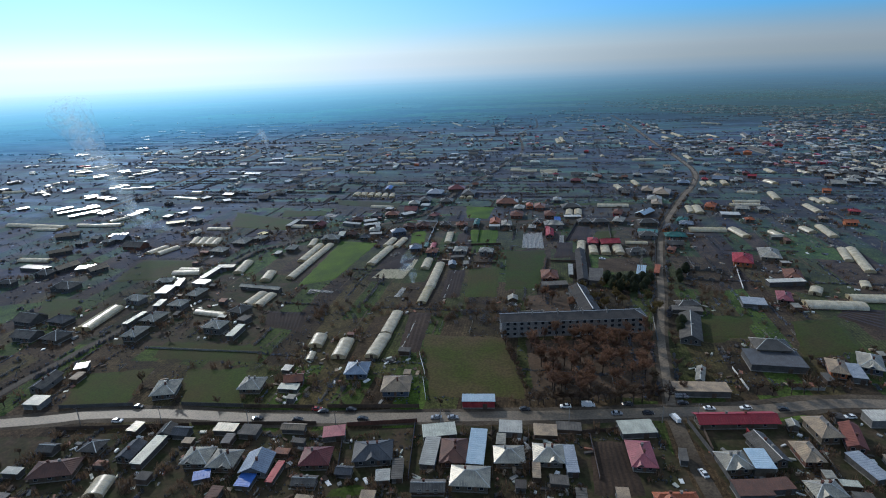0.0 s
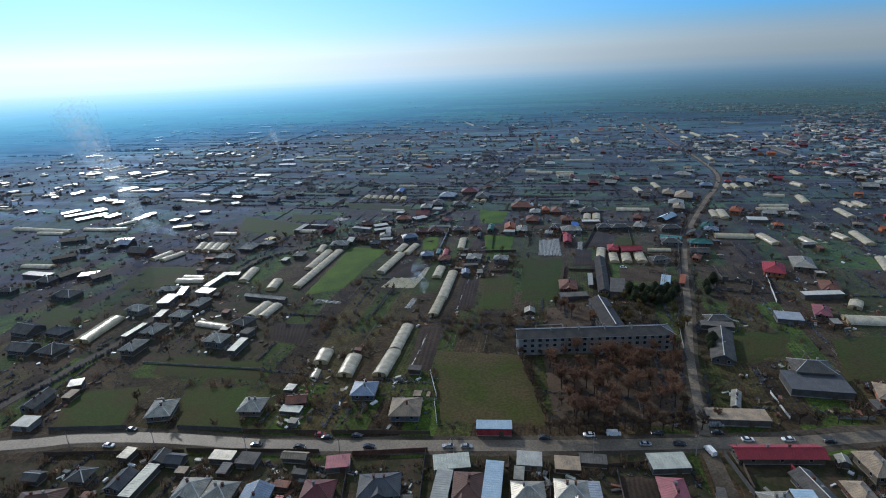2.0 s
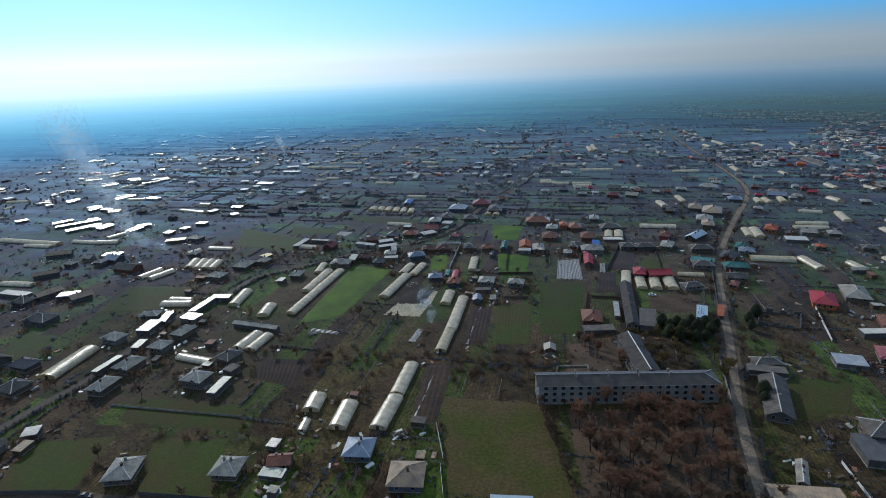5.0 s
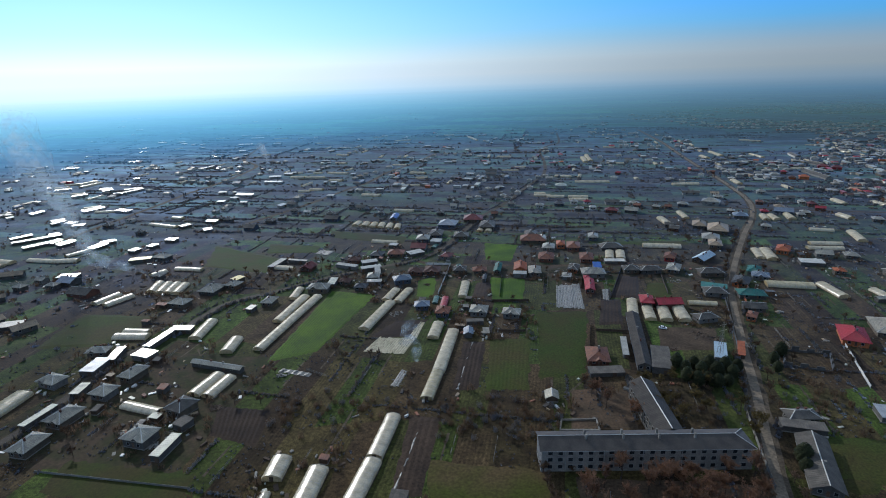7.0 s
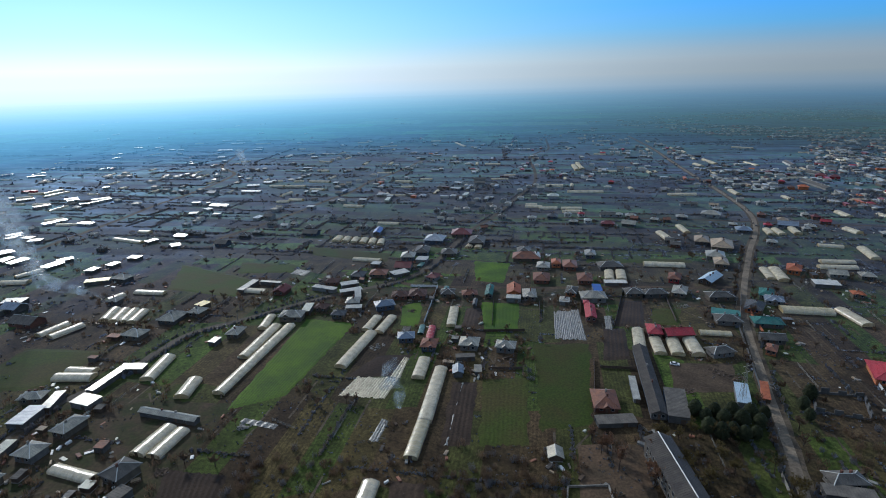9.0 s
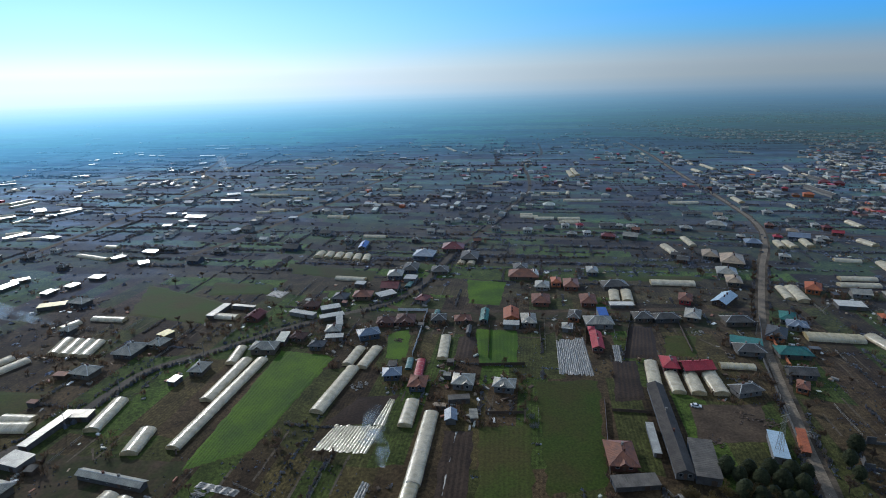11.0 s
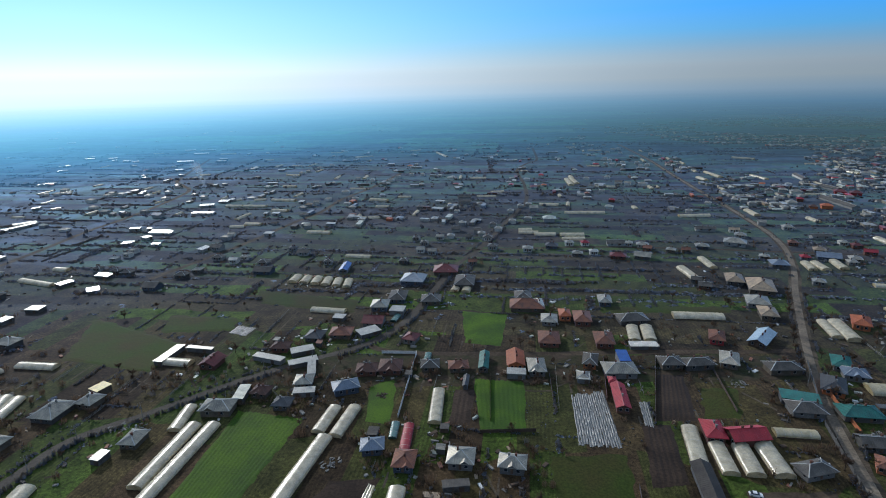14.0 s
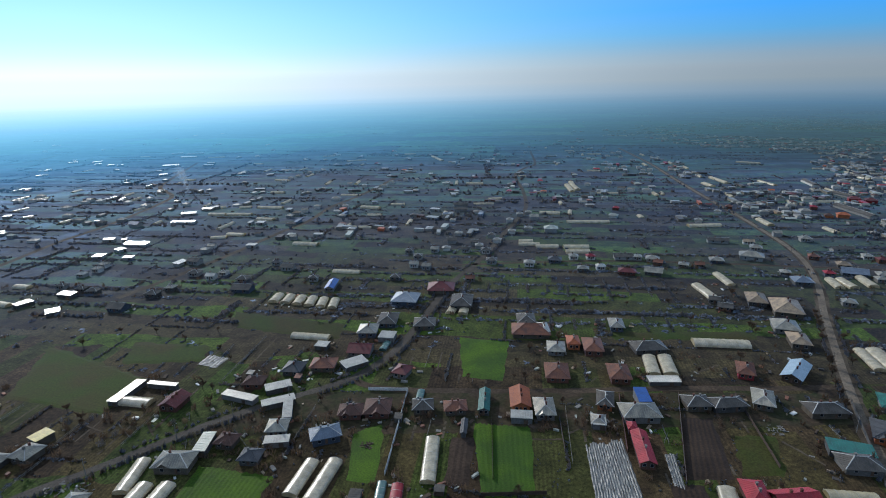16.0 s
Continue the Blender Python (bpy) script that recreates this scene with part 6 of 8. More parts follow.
house("hip", 282.0, 460.7, -19.9, 9.1, 8.6, 2.7, "zinc", "grey")
tunnel(324.2, 460.5, -100.0, 24.7, 6.4, "plastic")
house("gable", -312.0, 461.4, 17.1, 18.8, 8.6, 2.8, "tan", "grey")
tunnel(-204.5, 461.6, 61.8, 10.6, 6.4, "plastic")
house("gable", 265.8, 465.5, -18.6, 11.1, 8.8, 2.8, "zinc", "white")
tunnel(-186.1, 469.2, -9.9, 20.7, 5.8, "plastic")
tunnel(277.1, 481.0, -9.7, 23.8, 6.5, "plastic")
house("hip", 376.6, 485.5, -18.2, 8.1, 7.2, 3.1, "zinc", "grey")
tunnel(353.9, 484.6, -95.7, 16.9, 6.8, "plastic")
tunnel(345.0, 486.2, -94.7, 17.0, 6.2, "plastic")
tunnel(-350.9, 490.3, -11.8, 27.1, 5.7, "plastic")
tunnel(284.6, 492.3, -9.9, 21.9, 6.2, "plastic")
house("shed", -234.3, 492.7, 16.5, 15.8, 7.1, 2.4, "yellow", "grey")
house("hip", -218.4, 496.0, -17.0, 12.3, 9.7, 3.0, "zinc", "grey")
tunnel(-294.7, 495.8, 2.3, 19.3, 6.7, "plastic")
tunnel(-313.7, 497.6, -12.2, 27.1, 6.1, "plastic")
tunnel(-367.7, 502.8, -14.7, 65.6, 7.0, "plastic")
tunnel(319.4, 508.8, -108.6, 27.7, 6.9, "plastic")
tunnel(-298.4, 515.9, 59.7, 18.0, 5.6, "plastic")
house("gable", 374.4, 517.5, -26.5, 7.2, 6.5, 2.7, "orange", "orange")
house("shed", -252.3, 517.0, 77.6, 8.9, 6.4, 2.4, "whitemetal", "grey")
house("shed", -243.5, 528.7, 72.4, 8.2, 6.5, 2.4, "whitemetal", "grey")
tunnel(305.1, 529.1, -19.1, 16.8, 5.6, "plastic")
house("shed", -290.6, 530.8, 71.8, 15.1, 6.1, 2.2, "brightsheet", "grey")
house("hip", 265.6, 538.7, -27.4, 7.9, 7.0, 2.9, "zinc", "white")
house("shed", -346.6, 540.4, 52.5, 26.4, 4.6, 2.2, "brightsheet", "grey")
house("shed", -326.0, 542.7, 70.8, 14.5, 6.4, 2.2, "brightsheet", "grey")
house("shed", -289.7, 543.8, 43.2, 11.4, 4.8, 2.2, "brightsheet", "grey")
house("gable", 403.5, 544.6, -20.4, 14.0, 12.0, 3.0, "zinc", "grey")
house("shed", -235.7, 545.3, -9.3, 9.7, 7.0, 2.4, "whitemetal", "grey")
house("shed", -339.1, 548.1, 82.9, 11.5, 5.0, 2.2, "brightsheet", "grey")
house("hip", 366.7, 552.0, -23.3, 8.7, 8.0, 2.8, "zinc", "grey")
house("hip", 424.4, 554.2, -23.4, 13.1, 11.7, 2.9, "zinc", "grey")
house("shed", -362.2, 558.3, 42.2, 37.1, 4.2, 2.2, "brightsheet", "grey")
house("shed", -382.4, 565.9, 56.2, 17.5, 4.2, 2.2, "brightsheet", "grey")
tunnel(350.6, 568.6, -83.5, 14.9, 7.0, "plastic")
house("hip", -276.5, 570.9, -4.9, 7.1, 6.5, 3.1, "asbestos", "grey")
house("shed", -356.4, 571.5, 29.1, 8.4, 5.4, 2.2, "brightsheet", "grey")
house("shed", -431.0, 575.0, 49.3, 10.8, 5.7, 2.2, "brightsheet", "grey")
house("shed", -217.3, 576.3, 33.3, 7.9, 6.3, 2.2, "brightsheet", "grey")
house("gable", 418.9, 578.9, -28.6, 9.4, 7.0, 3.0, "tan", "brick")
house("hip", 323.2, 581.0, -25.2, 8.7, 8.3, 2.7, "zinc", "grey")
house("shed", -245.8, 592.8, 54.9, 10.1, 6.8, 2.4, "whitemetal", "grey")
house("gable", 345.5, 594.7, -27.7, 9.0, 6.8, 2.8, "red", "brick")
tunnel(-270.1, 599.6, -24.2, 33.8, 5.7, "plastic")
house("hip", -323.8, 600.9, -5.2, 8.9, 8.2, 2.7, "asbestos", "grey")
house("hip", 452.5, 603.7, -15.9, 7.1, 6.5, 2.9, "zinc", "white")
house("shed", -354.9, 604.2, 13.3, 11.1, 8.9, 2.4, "whitemetal", "grey")
house("shed", -226.6, 607.2, -14.8, 11.9, 5.6, 2.2, "brightsheet", "grey")
tunnel(412.4, 611.8, -85.9, 17.3, 6.6, "plastic")
house("shed", -368.5, 613.8, -14.8, 11.7, 7.5, 2.4, "whitemetal", "grey")
house("shed", -383.7, 617.3, 67.8, 13.7, 6.3, 2.4, "whitemetal", "grey")
house("hip", -312.8, 620.3, -8.3, 7.9, 6.5, 2.8, "zinc", "white")
tunnel(382.1, 623.9, -96.9, 20.6, 6.5, "plastic")
house("shed", -390.1, 626.8, 49.5, 12.7, 7.0, 2.4, "whitemetal", "grey")
house("shed", -452.8, 643.8, 47.7, 6.7, 7.6, 2.4, "whitemetal", "grey")
house("gable", -385.1, 645.8, -11.8, 7.5, 6.9, 3.2, "zinc", "grey")
house("shed", -438.4, 663.6, 73.8, 15.2, 5.1, 2.2, "brightsheet", "grey")
house("shed", -345.9, 664.6, -20.9, 17.9, 8.4, 2.4, "whitemetal", "grey")
tunnel(-364.3, 665.7, 5.1, 23.0, 5.6, "plastic")
tunnel(-511.5, 672.5, 4.1, 24.1, 6.4, "plastic")
house("shed", -383.4, 673.7, 59.1, 22.7, 5.1, 2.2, "brightsheet", "grey")
tunnel(-392.8, 686.7, 25.2, 16.5, 6.7, "plastic")
house("shed", -535.1, 688.0, 81.7, 9.5, 7.1, 2.4, "whitemetal", "grey")
house("shed", -451.5, 754.6, 48.8, 17.7, 7.3, 2.4, "whitemetal", "grey")
house("shed", -405.8, 759.4, 29.5, 10.1, 7.8, 2.4, "whitemetal", "grey")
tunnel(-462.3, 769.0, 14.9, 17.4, 6.3, "plastic")
house("shed", -396.5, 777.0, 65.8, 26.5, 6.1, 2.4, "palegreen", "grey")
house("shed", -433.8, 783.2, 41.4, 12.8, 6.2, 2.4, "whitemetal", "grey")
house("shed", -403.6, 789.7, 41.9, 20.8, 6.9, 2.4, "palegreen", "grey")
house("shed", -442.7, 794.1, 24.2, 14.2, 8.0, 2.4, "whitemetal", "grey")
house("shed", -500.2, 796.7, 36.0, 19.1, 7.9, 2.4, "whitemetal", "grey")
house("shed", -526.1, 808.4, 28.9, 5.7, 4.3, 2.2, "brightsheet", "grey")
tunnel(-514.2, 814.5, 19.3, 16.5, 6.6, "plastic")
tunnel(-485.6, 831.6, 73.0, 33.0, 6.5, "plastic")
tunnel(-515.0, 840.8, 10.9, 23.1, 5.7, "plastic")
tunnel(-501.4, 849.0, 72.9, 28.5, 6.8, "plastic")
house("shed", -616.9, 985.7, 29.9, 24.5, 7.1, 2.4, "whitemetal", "grey")
# houses, barns and greenhouses of the farther village
house("gable", 190.6, 540.3, -26.1, 8.3, 7.8, 2.7, "asbestos", "brick")
house("gable", 190.3, 551.2, -26.3, 7.1, 6.6, 2.9, "asbestos", "grey")
tunnel(193.3, 568.4, -91.2, 24.5, 6.4, "plastic")
tunnel(290.6, 572.0, -98.8, 17.3, 6.1, "plastic")
tunnel(282.9, 572.9, -106.9, 17.6, 5.8, "plastic")
tunnel(305.0, 573.1, -104.9, 18.8, 6.4, "plastic")
house("hip", 315.3, 573.9, -16.6, 7.0, 6.5, 2.7, "zinc", "white")
house("hip", 263.2, 576.6, -18.1, 12.3, 11.6, 2.9, "bluegrey", "grey")
house("gable", -178.4, 579.0, -13.7, 11.4, 10.6, 2.8, "asbestos", "bluegrey")
house("gable", 308.4, 588.6, -28.3, 16.0, 11.3, 2.6, "bluegrey", "blue")
tunnel(217.2, 589.0, -95.4, 24.0, 5.6, "plastic")
house("hip", 291.4, 589.4, -21.5, 7.0, 6.5, 2.6, "red", "bluegrey")
house("hip", 263.3, 593.9, -25.7, 7.0, 6.5, 2.8, "zinc", "grey")
house("hip", -167.5, 601.5, -8.6, 9.4, 8.0, 2.7, "asbestos", "grey")
house("gable", -108.9, 604.6, -12.3, 14.3, 10.7, 2.8, "asbestos", "bluegrey")
house("hip", 313.9, 605.4, -25.5, 9.2, 8.3, 2.6, "tan", "grey")
house("gable", 176.1, 606.6, -27.7, 12.6, 10.2, 2.7, "zinc", "grey")
house("gable", 46.1, 607.3, -5.3, 7.0, 6.5, 2.7, "rust", "white")
house("hip", 157.8, 608.8, -18.5, 12.4, 8.7, 2.7, "maroon", "brick")
house("hip", -159.7, 611.4, -7.5, 7.0, 6.5, 2.8, "zinc", "grey")
house("hip", -211.6, 611.7, -5.0, 8.4, 6.5, 2.6, "asbestos", "grey")
house("hip", 348.3, 611.9, -16.2, 7.7, 7.0, 2.9, "maroon", "brick")
house("hip", -5.9, 615.8, -11.2, 7.4, 6.5, 2.7, "asbestos", "grey")
house("hip", -221.5, 616.1, -10.3, 7.0, 6.5, 2.8, "asbestos", "grey")
house("gable", 214.6, 617.4, -19.5, 7.0, 6.5, 2.7, "rust", "cream")
house("hip", 129.1, 618.6, -16.4, 8.5, 6.5, 2.7, "zinc", "grey")
house("hip", 203.5, 618.8, -30.0, 7.4, 6.5, 2.6, "zinc", "cream")
house("hip", -64.0, 620.1, -3.8, 7.0, 6.5, 3.0, "asbestos", "grey")
house("hip", 344.1, 620.8, -18.5, 7.0, 6.5, 3.0, "zinc", "white")
house("hip", 142.7, 620.8, -6.9, 7.0, 6.5, 3.0, "whitemetal", "white")
house("hip", -239.3, 623.8, -6.7, 7.0, 6.5, 2.9, "asbestos", "grey")
house("hip", -114.7, 624.8, -9.5, 8.7, 7.8, 2.7, "asbestos", "grey")
house("hip", 306.2, 625.5, -27.0, 7.5, 7.0, 2.8, "rust", "brick")
house("gable", 187.8, 626.1, -30.6, 7.0, 6.5, 2.6, "rust", "brick")
house("hip", 232.0, 626.2, -19.7, 10.4, 8.4, 2.6, "zinc", "bluegrey")
tunnel(-269.8, 628.8, -16.9, 12.6, 5.9, "plastic")
house("hip", 261.7, 631.1, -30.6, 17.1, 12.0, 3.5, "zinc", "grey")
house("gable", -139.5, 632.5, -8.7, 7.4, 6.5, 3.2, "whitemetal", "white")
house("hip", 187.1, 634.6, -21.5, 10.1, 8.0, 2.8, "zinc", "grey")
house("hip", 93.4, 634.9, -12.2, 8.7, 7.6, 3.2, "zinc", "white")
tunnel(-42.6, 635.6, -14.0, 20.6, 5.6, "plastic")
house("gable", 16.5, 636.0, -15.2, 7.0, 6.5, 3.4, "zinc", "grey")
house("hip", 177.6, 640.1, -19.5, 7.0, 6.5, 2.9, "zinc", "grey")
house("hip", -133.3, 640.7, -8.5, 7.0, 6.5, 2.6, "zinc", "white")
house("gable", 340.3, 641.1, -7.3, 16.7, 7.3, 2.6, "asbestos", "grey")
house("hip", -154.6, 641.9, -7.2, 9.3, 8.2, 2.9, "asbestos", "grey")
house("hip", 114.4, 642.1, -17.3, 10.5, 9.3, 2.6, "slate", "bluegrey")
house("gable", 7.3, 642.6, -11.5, 7.0, 6.5, 3.3, "zinc", "white")
house("gable", 167.6, 643.2, -7.1, 14.9, 9.0, 2.6, "asbestos", "grey")
house("hip", 66.2, 643.8, -13.8, 8.7, 7.3, 3.4, "asbestos", "grey")
house("hip", 143.1, 645.8, -5.2, 7.0, 6.5, 3.0, "red", "white")
house("gable", -87.6, 647.2, -10.6, 10.6, 8.5, 3.1, "asbestos", "grey")
house("hip", 130.3, 647.4, -7.2, 7.4, 6.9, 2.9, "zinc", "white")
house("hip", -240.0, 649.4, -10.4, 7.0, 6.6, 2.6, "whitemetal", "grey")
house("hip", 278.8, 653.2, -29.0, 9.5, 8.1, 2.6, "zinc", "grey")
house("hip", -234.2, 659.3, -14.3, 7.0, 6.5, 3.2, "zinc", "white")
house("hip", -99.2, 661.1, -6.5, 7.6, 6.5, 2.6, "slate", "grey")
house("hip", 10.5, 662.3, -5.0, 7.4, 6.5, 3.0, "asbestos", "grey")
tunnel(138.4, 663.7, -7.2, 19.2, 6.3, "plastic")
house("gable", 282.5, 669.4, -23.4, 8.8, 6.6, 2.7, "tan", "cream")
house("shed", -176.5, 670.3, 67.3, 10.5, 5.8, 2.2, "brightsheet", "grey")
house("hip", -235.0, 670.5, -14.8, 7.0, 6.5, 3.3, "zinc", "white")
house("gable", -165.2, 670.7, -17.9, 10.8, 8.4, 3.3, "asbestos", "grey")
house("hip", 65.4, 671.0, -8.9, 8.4, 7.1, 3.5, "asbestos", "cream")
house("hip", 332.1, 671.6, -18.4, 9.3, 8.2, 3.0, "zinc", "grey")
house("gable", 49.8, 676.2, -16.6, 7.0, 6.5, 3.2, "asbestos", "grey")
tunnel(140.7, 676.4, -7.4, 20.6, 7.0, "plastic")
house("gable", 260.5, 677.1, -13.2, 17.6, 7.6, 2.6, "asbestos", "grey")
house("hip", 3.8, 678.8, -13.7, 7.0, 6.5, 2.9, "asbestos", "grey")
house("gable", 24.6, 679.4, -17.7, 7.0, 6.5, 3.2, "zinc", "grey")
tunnel(117.6, 681.1, -7.4, 18.5, 6.8, "plastic")
house("hip", 34.1, 683.1, -3.7, 7.0, 6.5, 2.6, "zinc", "white")
house("hip", 61.7, 686.3, -5.2, 7.0, 6.5, 3.0, "zinc", "grey")
house("shed", -225.2, 689.0, -7.1, 8.2, 5.3, 2.6, "whitemetal", "grey")
tunnel(104.4, 689.7, -7.5, 17.5, 6.0, "plastic")
house("gable", 319.8, 689.7, -19.2, 7.3, 6.8, 3.3, "zinc", "grey")
house("gable", 58.9, 695.3, -15.3, 7.0, 6.5, 3.5, "asbestos", "grey")
house("shed", -252.6, 696.3, 3.1, 8.8, 7.4, 2.6, "whitemetal", "grey")
tunnel(103.4, 698.7, -7.5, 12.0, 6.6, "plastic")
tunnel(375.5, 699.1, -95.0, 17.9, 5.5, "plastic")
house("hip", 78.9, 699.8, -19.0, 7.2, 6.5, 3.3, "zinc", "white")
house("hip", -168.5, 702.4, -17.2, 8.1, 6.5, 3.4, "zinc", "grey")
house("gable", 40.3, 704.9, -6.3, 9.0, 8.3, 3.1, "asbestos", "grey")
house("shed", -132.9, 713.6, -7.4, 8.6, 6.8, 2.6, "whitemetal", "grey")
house("shed", -244.3, 714.1, 57.7, 7.5, 8.0, 2.6, "whitemetal", "grey")
house("gable", -166.9, 714.2, -3.9, 7.0, 6.5, 2.9, "zinc", "white")
tunnel(-86.9, 714.8, -16.6, 22.6, 6.8, "plastic")
house("hip", 76.4, 717.0, -12.3, 7.0, 6.5, 3.3, "asbestos", "grey")
house("hip", 96.5, 728.2, -10.6, 7.2, 6.5, 3.0, "zinc", "cream")
house("hip", 48.1, 728.8, -15.3, 7.1, 6.5, 2.6, "zinc", "grey")
tunnel(276.5, 729.6, -3.9, 29.6, 6.9, "plastic")
house("hip", 133.1, 731.4, -9.9, 12.7, 10.9, 3.5, "palegreen", "grey")
house("shed", -239.0, 731.9, -12.2, 21.8, 7.2, 2.2, "brightsheet", "grey")
tunnel(337.4, 734.4, -97.8, 24.6, 6.4, "plastic")
house("gable", -101.2, 735.1, -6.5, 7.0, 6.5, 3.3, "zinc", "grey")
house("hip", 113.2, 736.2, -18.4, 7.8, 6.5, 3.0, "zinc", "grey")
house("shed", -80.3, 742.5, -7.7, 9.0, 5.1, 2.6, "whitemetal", "grey")
house("hip", 420.8, 744.0, -24.4, 11.2, 8.6, 3.4, "orange", "orange")
house("hip", 279.1, 745.8, -22.3, 7.0, 6.6, 2.6, "zinc", "cream")
house("hip", 408.1, 745.9, -27.5, 8.0, 6.7, 2.6, "brown", "orange")
house("shed", -257.0, 747.4, 17.1, 4.6, 5.2, 2.6, "whitemetal", "grey")
tunnel(-172.6, 747.9, 0.6, 13.8, 6.1, "plastic")
house("shed", -271.6, 749.4, 3.8, 9.8, 5.9, 2.6, "whitemetal", "grey")
tunnel(-159.3, 756.3, -14.7, 17.0, 6.7, "plastic")
tunnel(176.0, 758.6, -8.2, 40.3, 6.5, "plastic")
house("gable", 446.4, 761.6, -95.1, 56.3, 8.7, 2.6, "asbestos", "grey")
house("hip", 399.5, 767.3, -17.3, 10.6, 9.2, 2.8, "zinc", "cream")
house("hip", 357.7, 768.4, -15.4, 9.0, 6.5, 3.0, "zinc", "grey")
house("hip", 101.9, 771.6, -13.4, 7.0, 6.5, 3.0, "zinc", "white")
house("hip", 207.4, 775.7, -27.1, 9.3, 7.8, 2.7, "palegreen", "cream")
house("hip", -376.1, 776.2, -17.2, 7.6, 6.5, 2.8, "palegreen", "grey")
house("hip", 315.1, 777.5, -30.9, 7.0, 6.5, 2.9, "zinc", "white")
house("gable", 127.8, 780.0, -8.9, 9.5, 8.6, 3.4, "zinc", "grey")
house("hip", 417.8, 780.5, -28.0, 7.0, 6.5, 3.2, "red", "brick")
house("gable", 357.5, 784.4, -19.9, 7.4, 6.5, 3.3, "palegreen", "grey")
house("hip", 349.7, 788.3, -23.3, 7.0, 6.5, 3.2, "zinc", "grey")
house("hip", 403.1, 794.1, -19.3, 9.0, 7.0, 2.6, "zinc", "cream")
house("hip", 116.3, 794.4, -6.9, 7.0, 6.5, 3.0, "zinc", "grey")
house("shed", 26.6, 794.9, -31.7, 12.6, 6.9, 2.6, "whitemetal", "grey")
house("hip", 337.2, 795.9, -27.6, 7.0, 6.5, 3.1, "rust", "brick")
house("shed", -146.7, 797.9, -8.2, 8.3, 7.1, 2.6, "whitemetal", "grey")
house("shed", -157.6, 799.5, -8.2, 4.2, 7.6, 2.6, "whitemetal", "grey")
house("hip", 126.4, 800.8, -14.7, 7.0, 6.5, 3.0, "zinc", "grey")
house("hip", 303.5, 801.1, -26.3, 8.4, 6.5, 2.9, "asbestos", "grey")
tunnel(149.0, 801.4, -15.9, 20.8, 6.9, "plastic")
house("hip", 497.5, 802.6, -28.2, 12.0, 9.9, 2.9, "maroon", "red")
house("gable", -274.5, 806.5, -13.6, 10.9, 9.9, 3.2, "bluegrey", "grey")
house("hip", 221.4, 808.2, -30.0, 7.0, 6.5, 2.9, "red", "brick")
house("hip", 485.2, 810.7, -28.7, 12.7, 9.9, 3.5, "maroon", "red")
house("shed", -229.3, 812.2, -8.2, 25.0, 5.6, 2.2, "brightsheet", "grey")
tunnel(-147.2, 816.6, -16.0, 18.9, 6.6, "plastic")
house("hip", 438.6, 818.3, -19.9, 12.3, 9.6, 3.4, "zinc", "cream")
tunnel(-34.1, 819.5, -8.5, 15.2, 5.7, "plastic")
house("hip", -122.9, 822.2, -16.9, 8.0, 7.2, 2.9, "zinc", "grey")
house("hip", -316.2, 822.2, -15.4, 8.3, 7.6, 2.6, "asbestos", "grey")
house("gable", 58.6, 827.5, -8.7, 14.7, 8.2, 2.6, "asbestos", "grey")
house("hip", 413.6, 828.7, -26.9, 9.5, 8.7, 3.4, "asbestos", "cream")
house("hip", -300.0, 830.0, -5.7, 8.9, 6.9, 3.0, "zinc", "grey")
house("hip", 432.2, 832.1, -27.8, 9.7, 7.2, 3.1, "zinc", "grey")
house("shed", 30.8, 833.2, -24.2, 10.6, 6.3, 2.6, "whitemetal", "grey")
house("hip", -118.4, 834.9, -6.1, 8.7, 6.5, 3.2, "tan", "grey")
house("hip", -347.2, 836.8, -7.8, 9.3, 6.9, 2.6, "zinc", "grey")
house("gable", 494.2, 838.5, -85.8, 27.4, 7.4, 2.6, "asbestos", "grey")
tunnel(-182.1, 844.4, -8.5, 27.6, 6.2, "plastic")
house("gable", -111.7, 848.0, -6.1, 7.1, 6.5, 3.4, "zinc", "cream")
tunnel(-206.6, 848.1, -8.5, 19.4, 6.6, "plastic")
house("gable", 60.1, 852.4, 1.6, 16.6, 8.2, 2.6, "asbestos", "grey")
house("shed", -239.3, 853.0, 11.5, 16.2, 6.8, 2.2, "brightsheet", "grey")
house("shed", -130.8, 856.6, -8.7, 6.5, 7.8, 2.6, "whitemetal", "grey")
tunnel(-40.7, 857.5, -24.0, 22.8, 6.8, "plastic")
house("hip", -373.5, 862.1, -6.1, 9.0, 7.0, 2.8, "zinc", "grey")
house("hip", -68.9, 862.1, -4.9, 7.0, 6.5, 3.5, "zinc", "white")
tunnel(-418.0, 864.4, 50.0, 9.6, 6.3, "plastic")
house("hip", 460.9, 865.2, -23.9, 7.0, 6.5, 3.3, "whitemetal", "white")
house("hip", 228.8, 865.7, -18.2, 7.0, 6.6, 2.6, "zinc", "grey")
house("hip", -101.3, 867.2, -13.5, 7.3, 6.5, 3.0, "zinc", "white")
house("shed", -442.1, 867.9, 12.8, 7.5, 7.6, 2.6, "whitemetal", "grey")
house("hip", 538.2, 870.4, -23.5, 14.0, 11.5, 3.4, "asbestos", "grey")
house("gable", 430.7, 870.4, -29.5, 7.0, 6.5, 3.3, "orange", "orange")
tunnel(-10.6, 871.3, -9.0, 15.8, 5.6, "plastic")
tunnel(-155.9, 873.9, -14.6, 30.2, 6.8, "plastic")
house("shed", -226.6, 874.2, -8.7, 12.1, 6.9, 2.2, "brightsheet", "grey")
house("hip", 518.8, 881.5, -23.3, 9.3, 8.4, 3.3, "zinc", "grey")
tunnel(-186.0, 881.7, 4.6, 13.2, 5.5, "plastic")
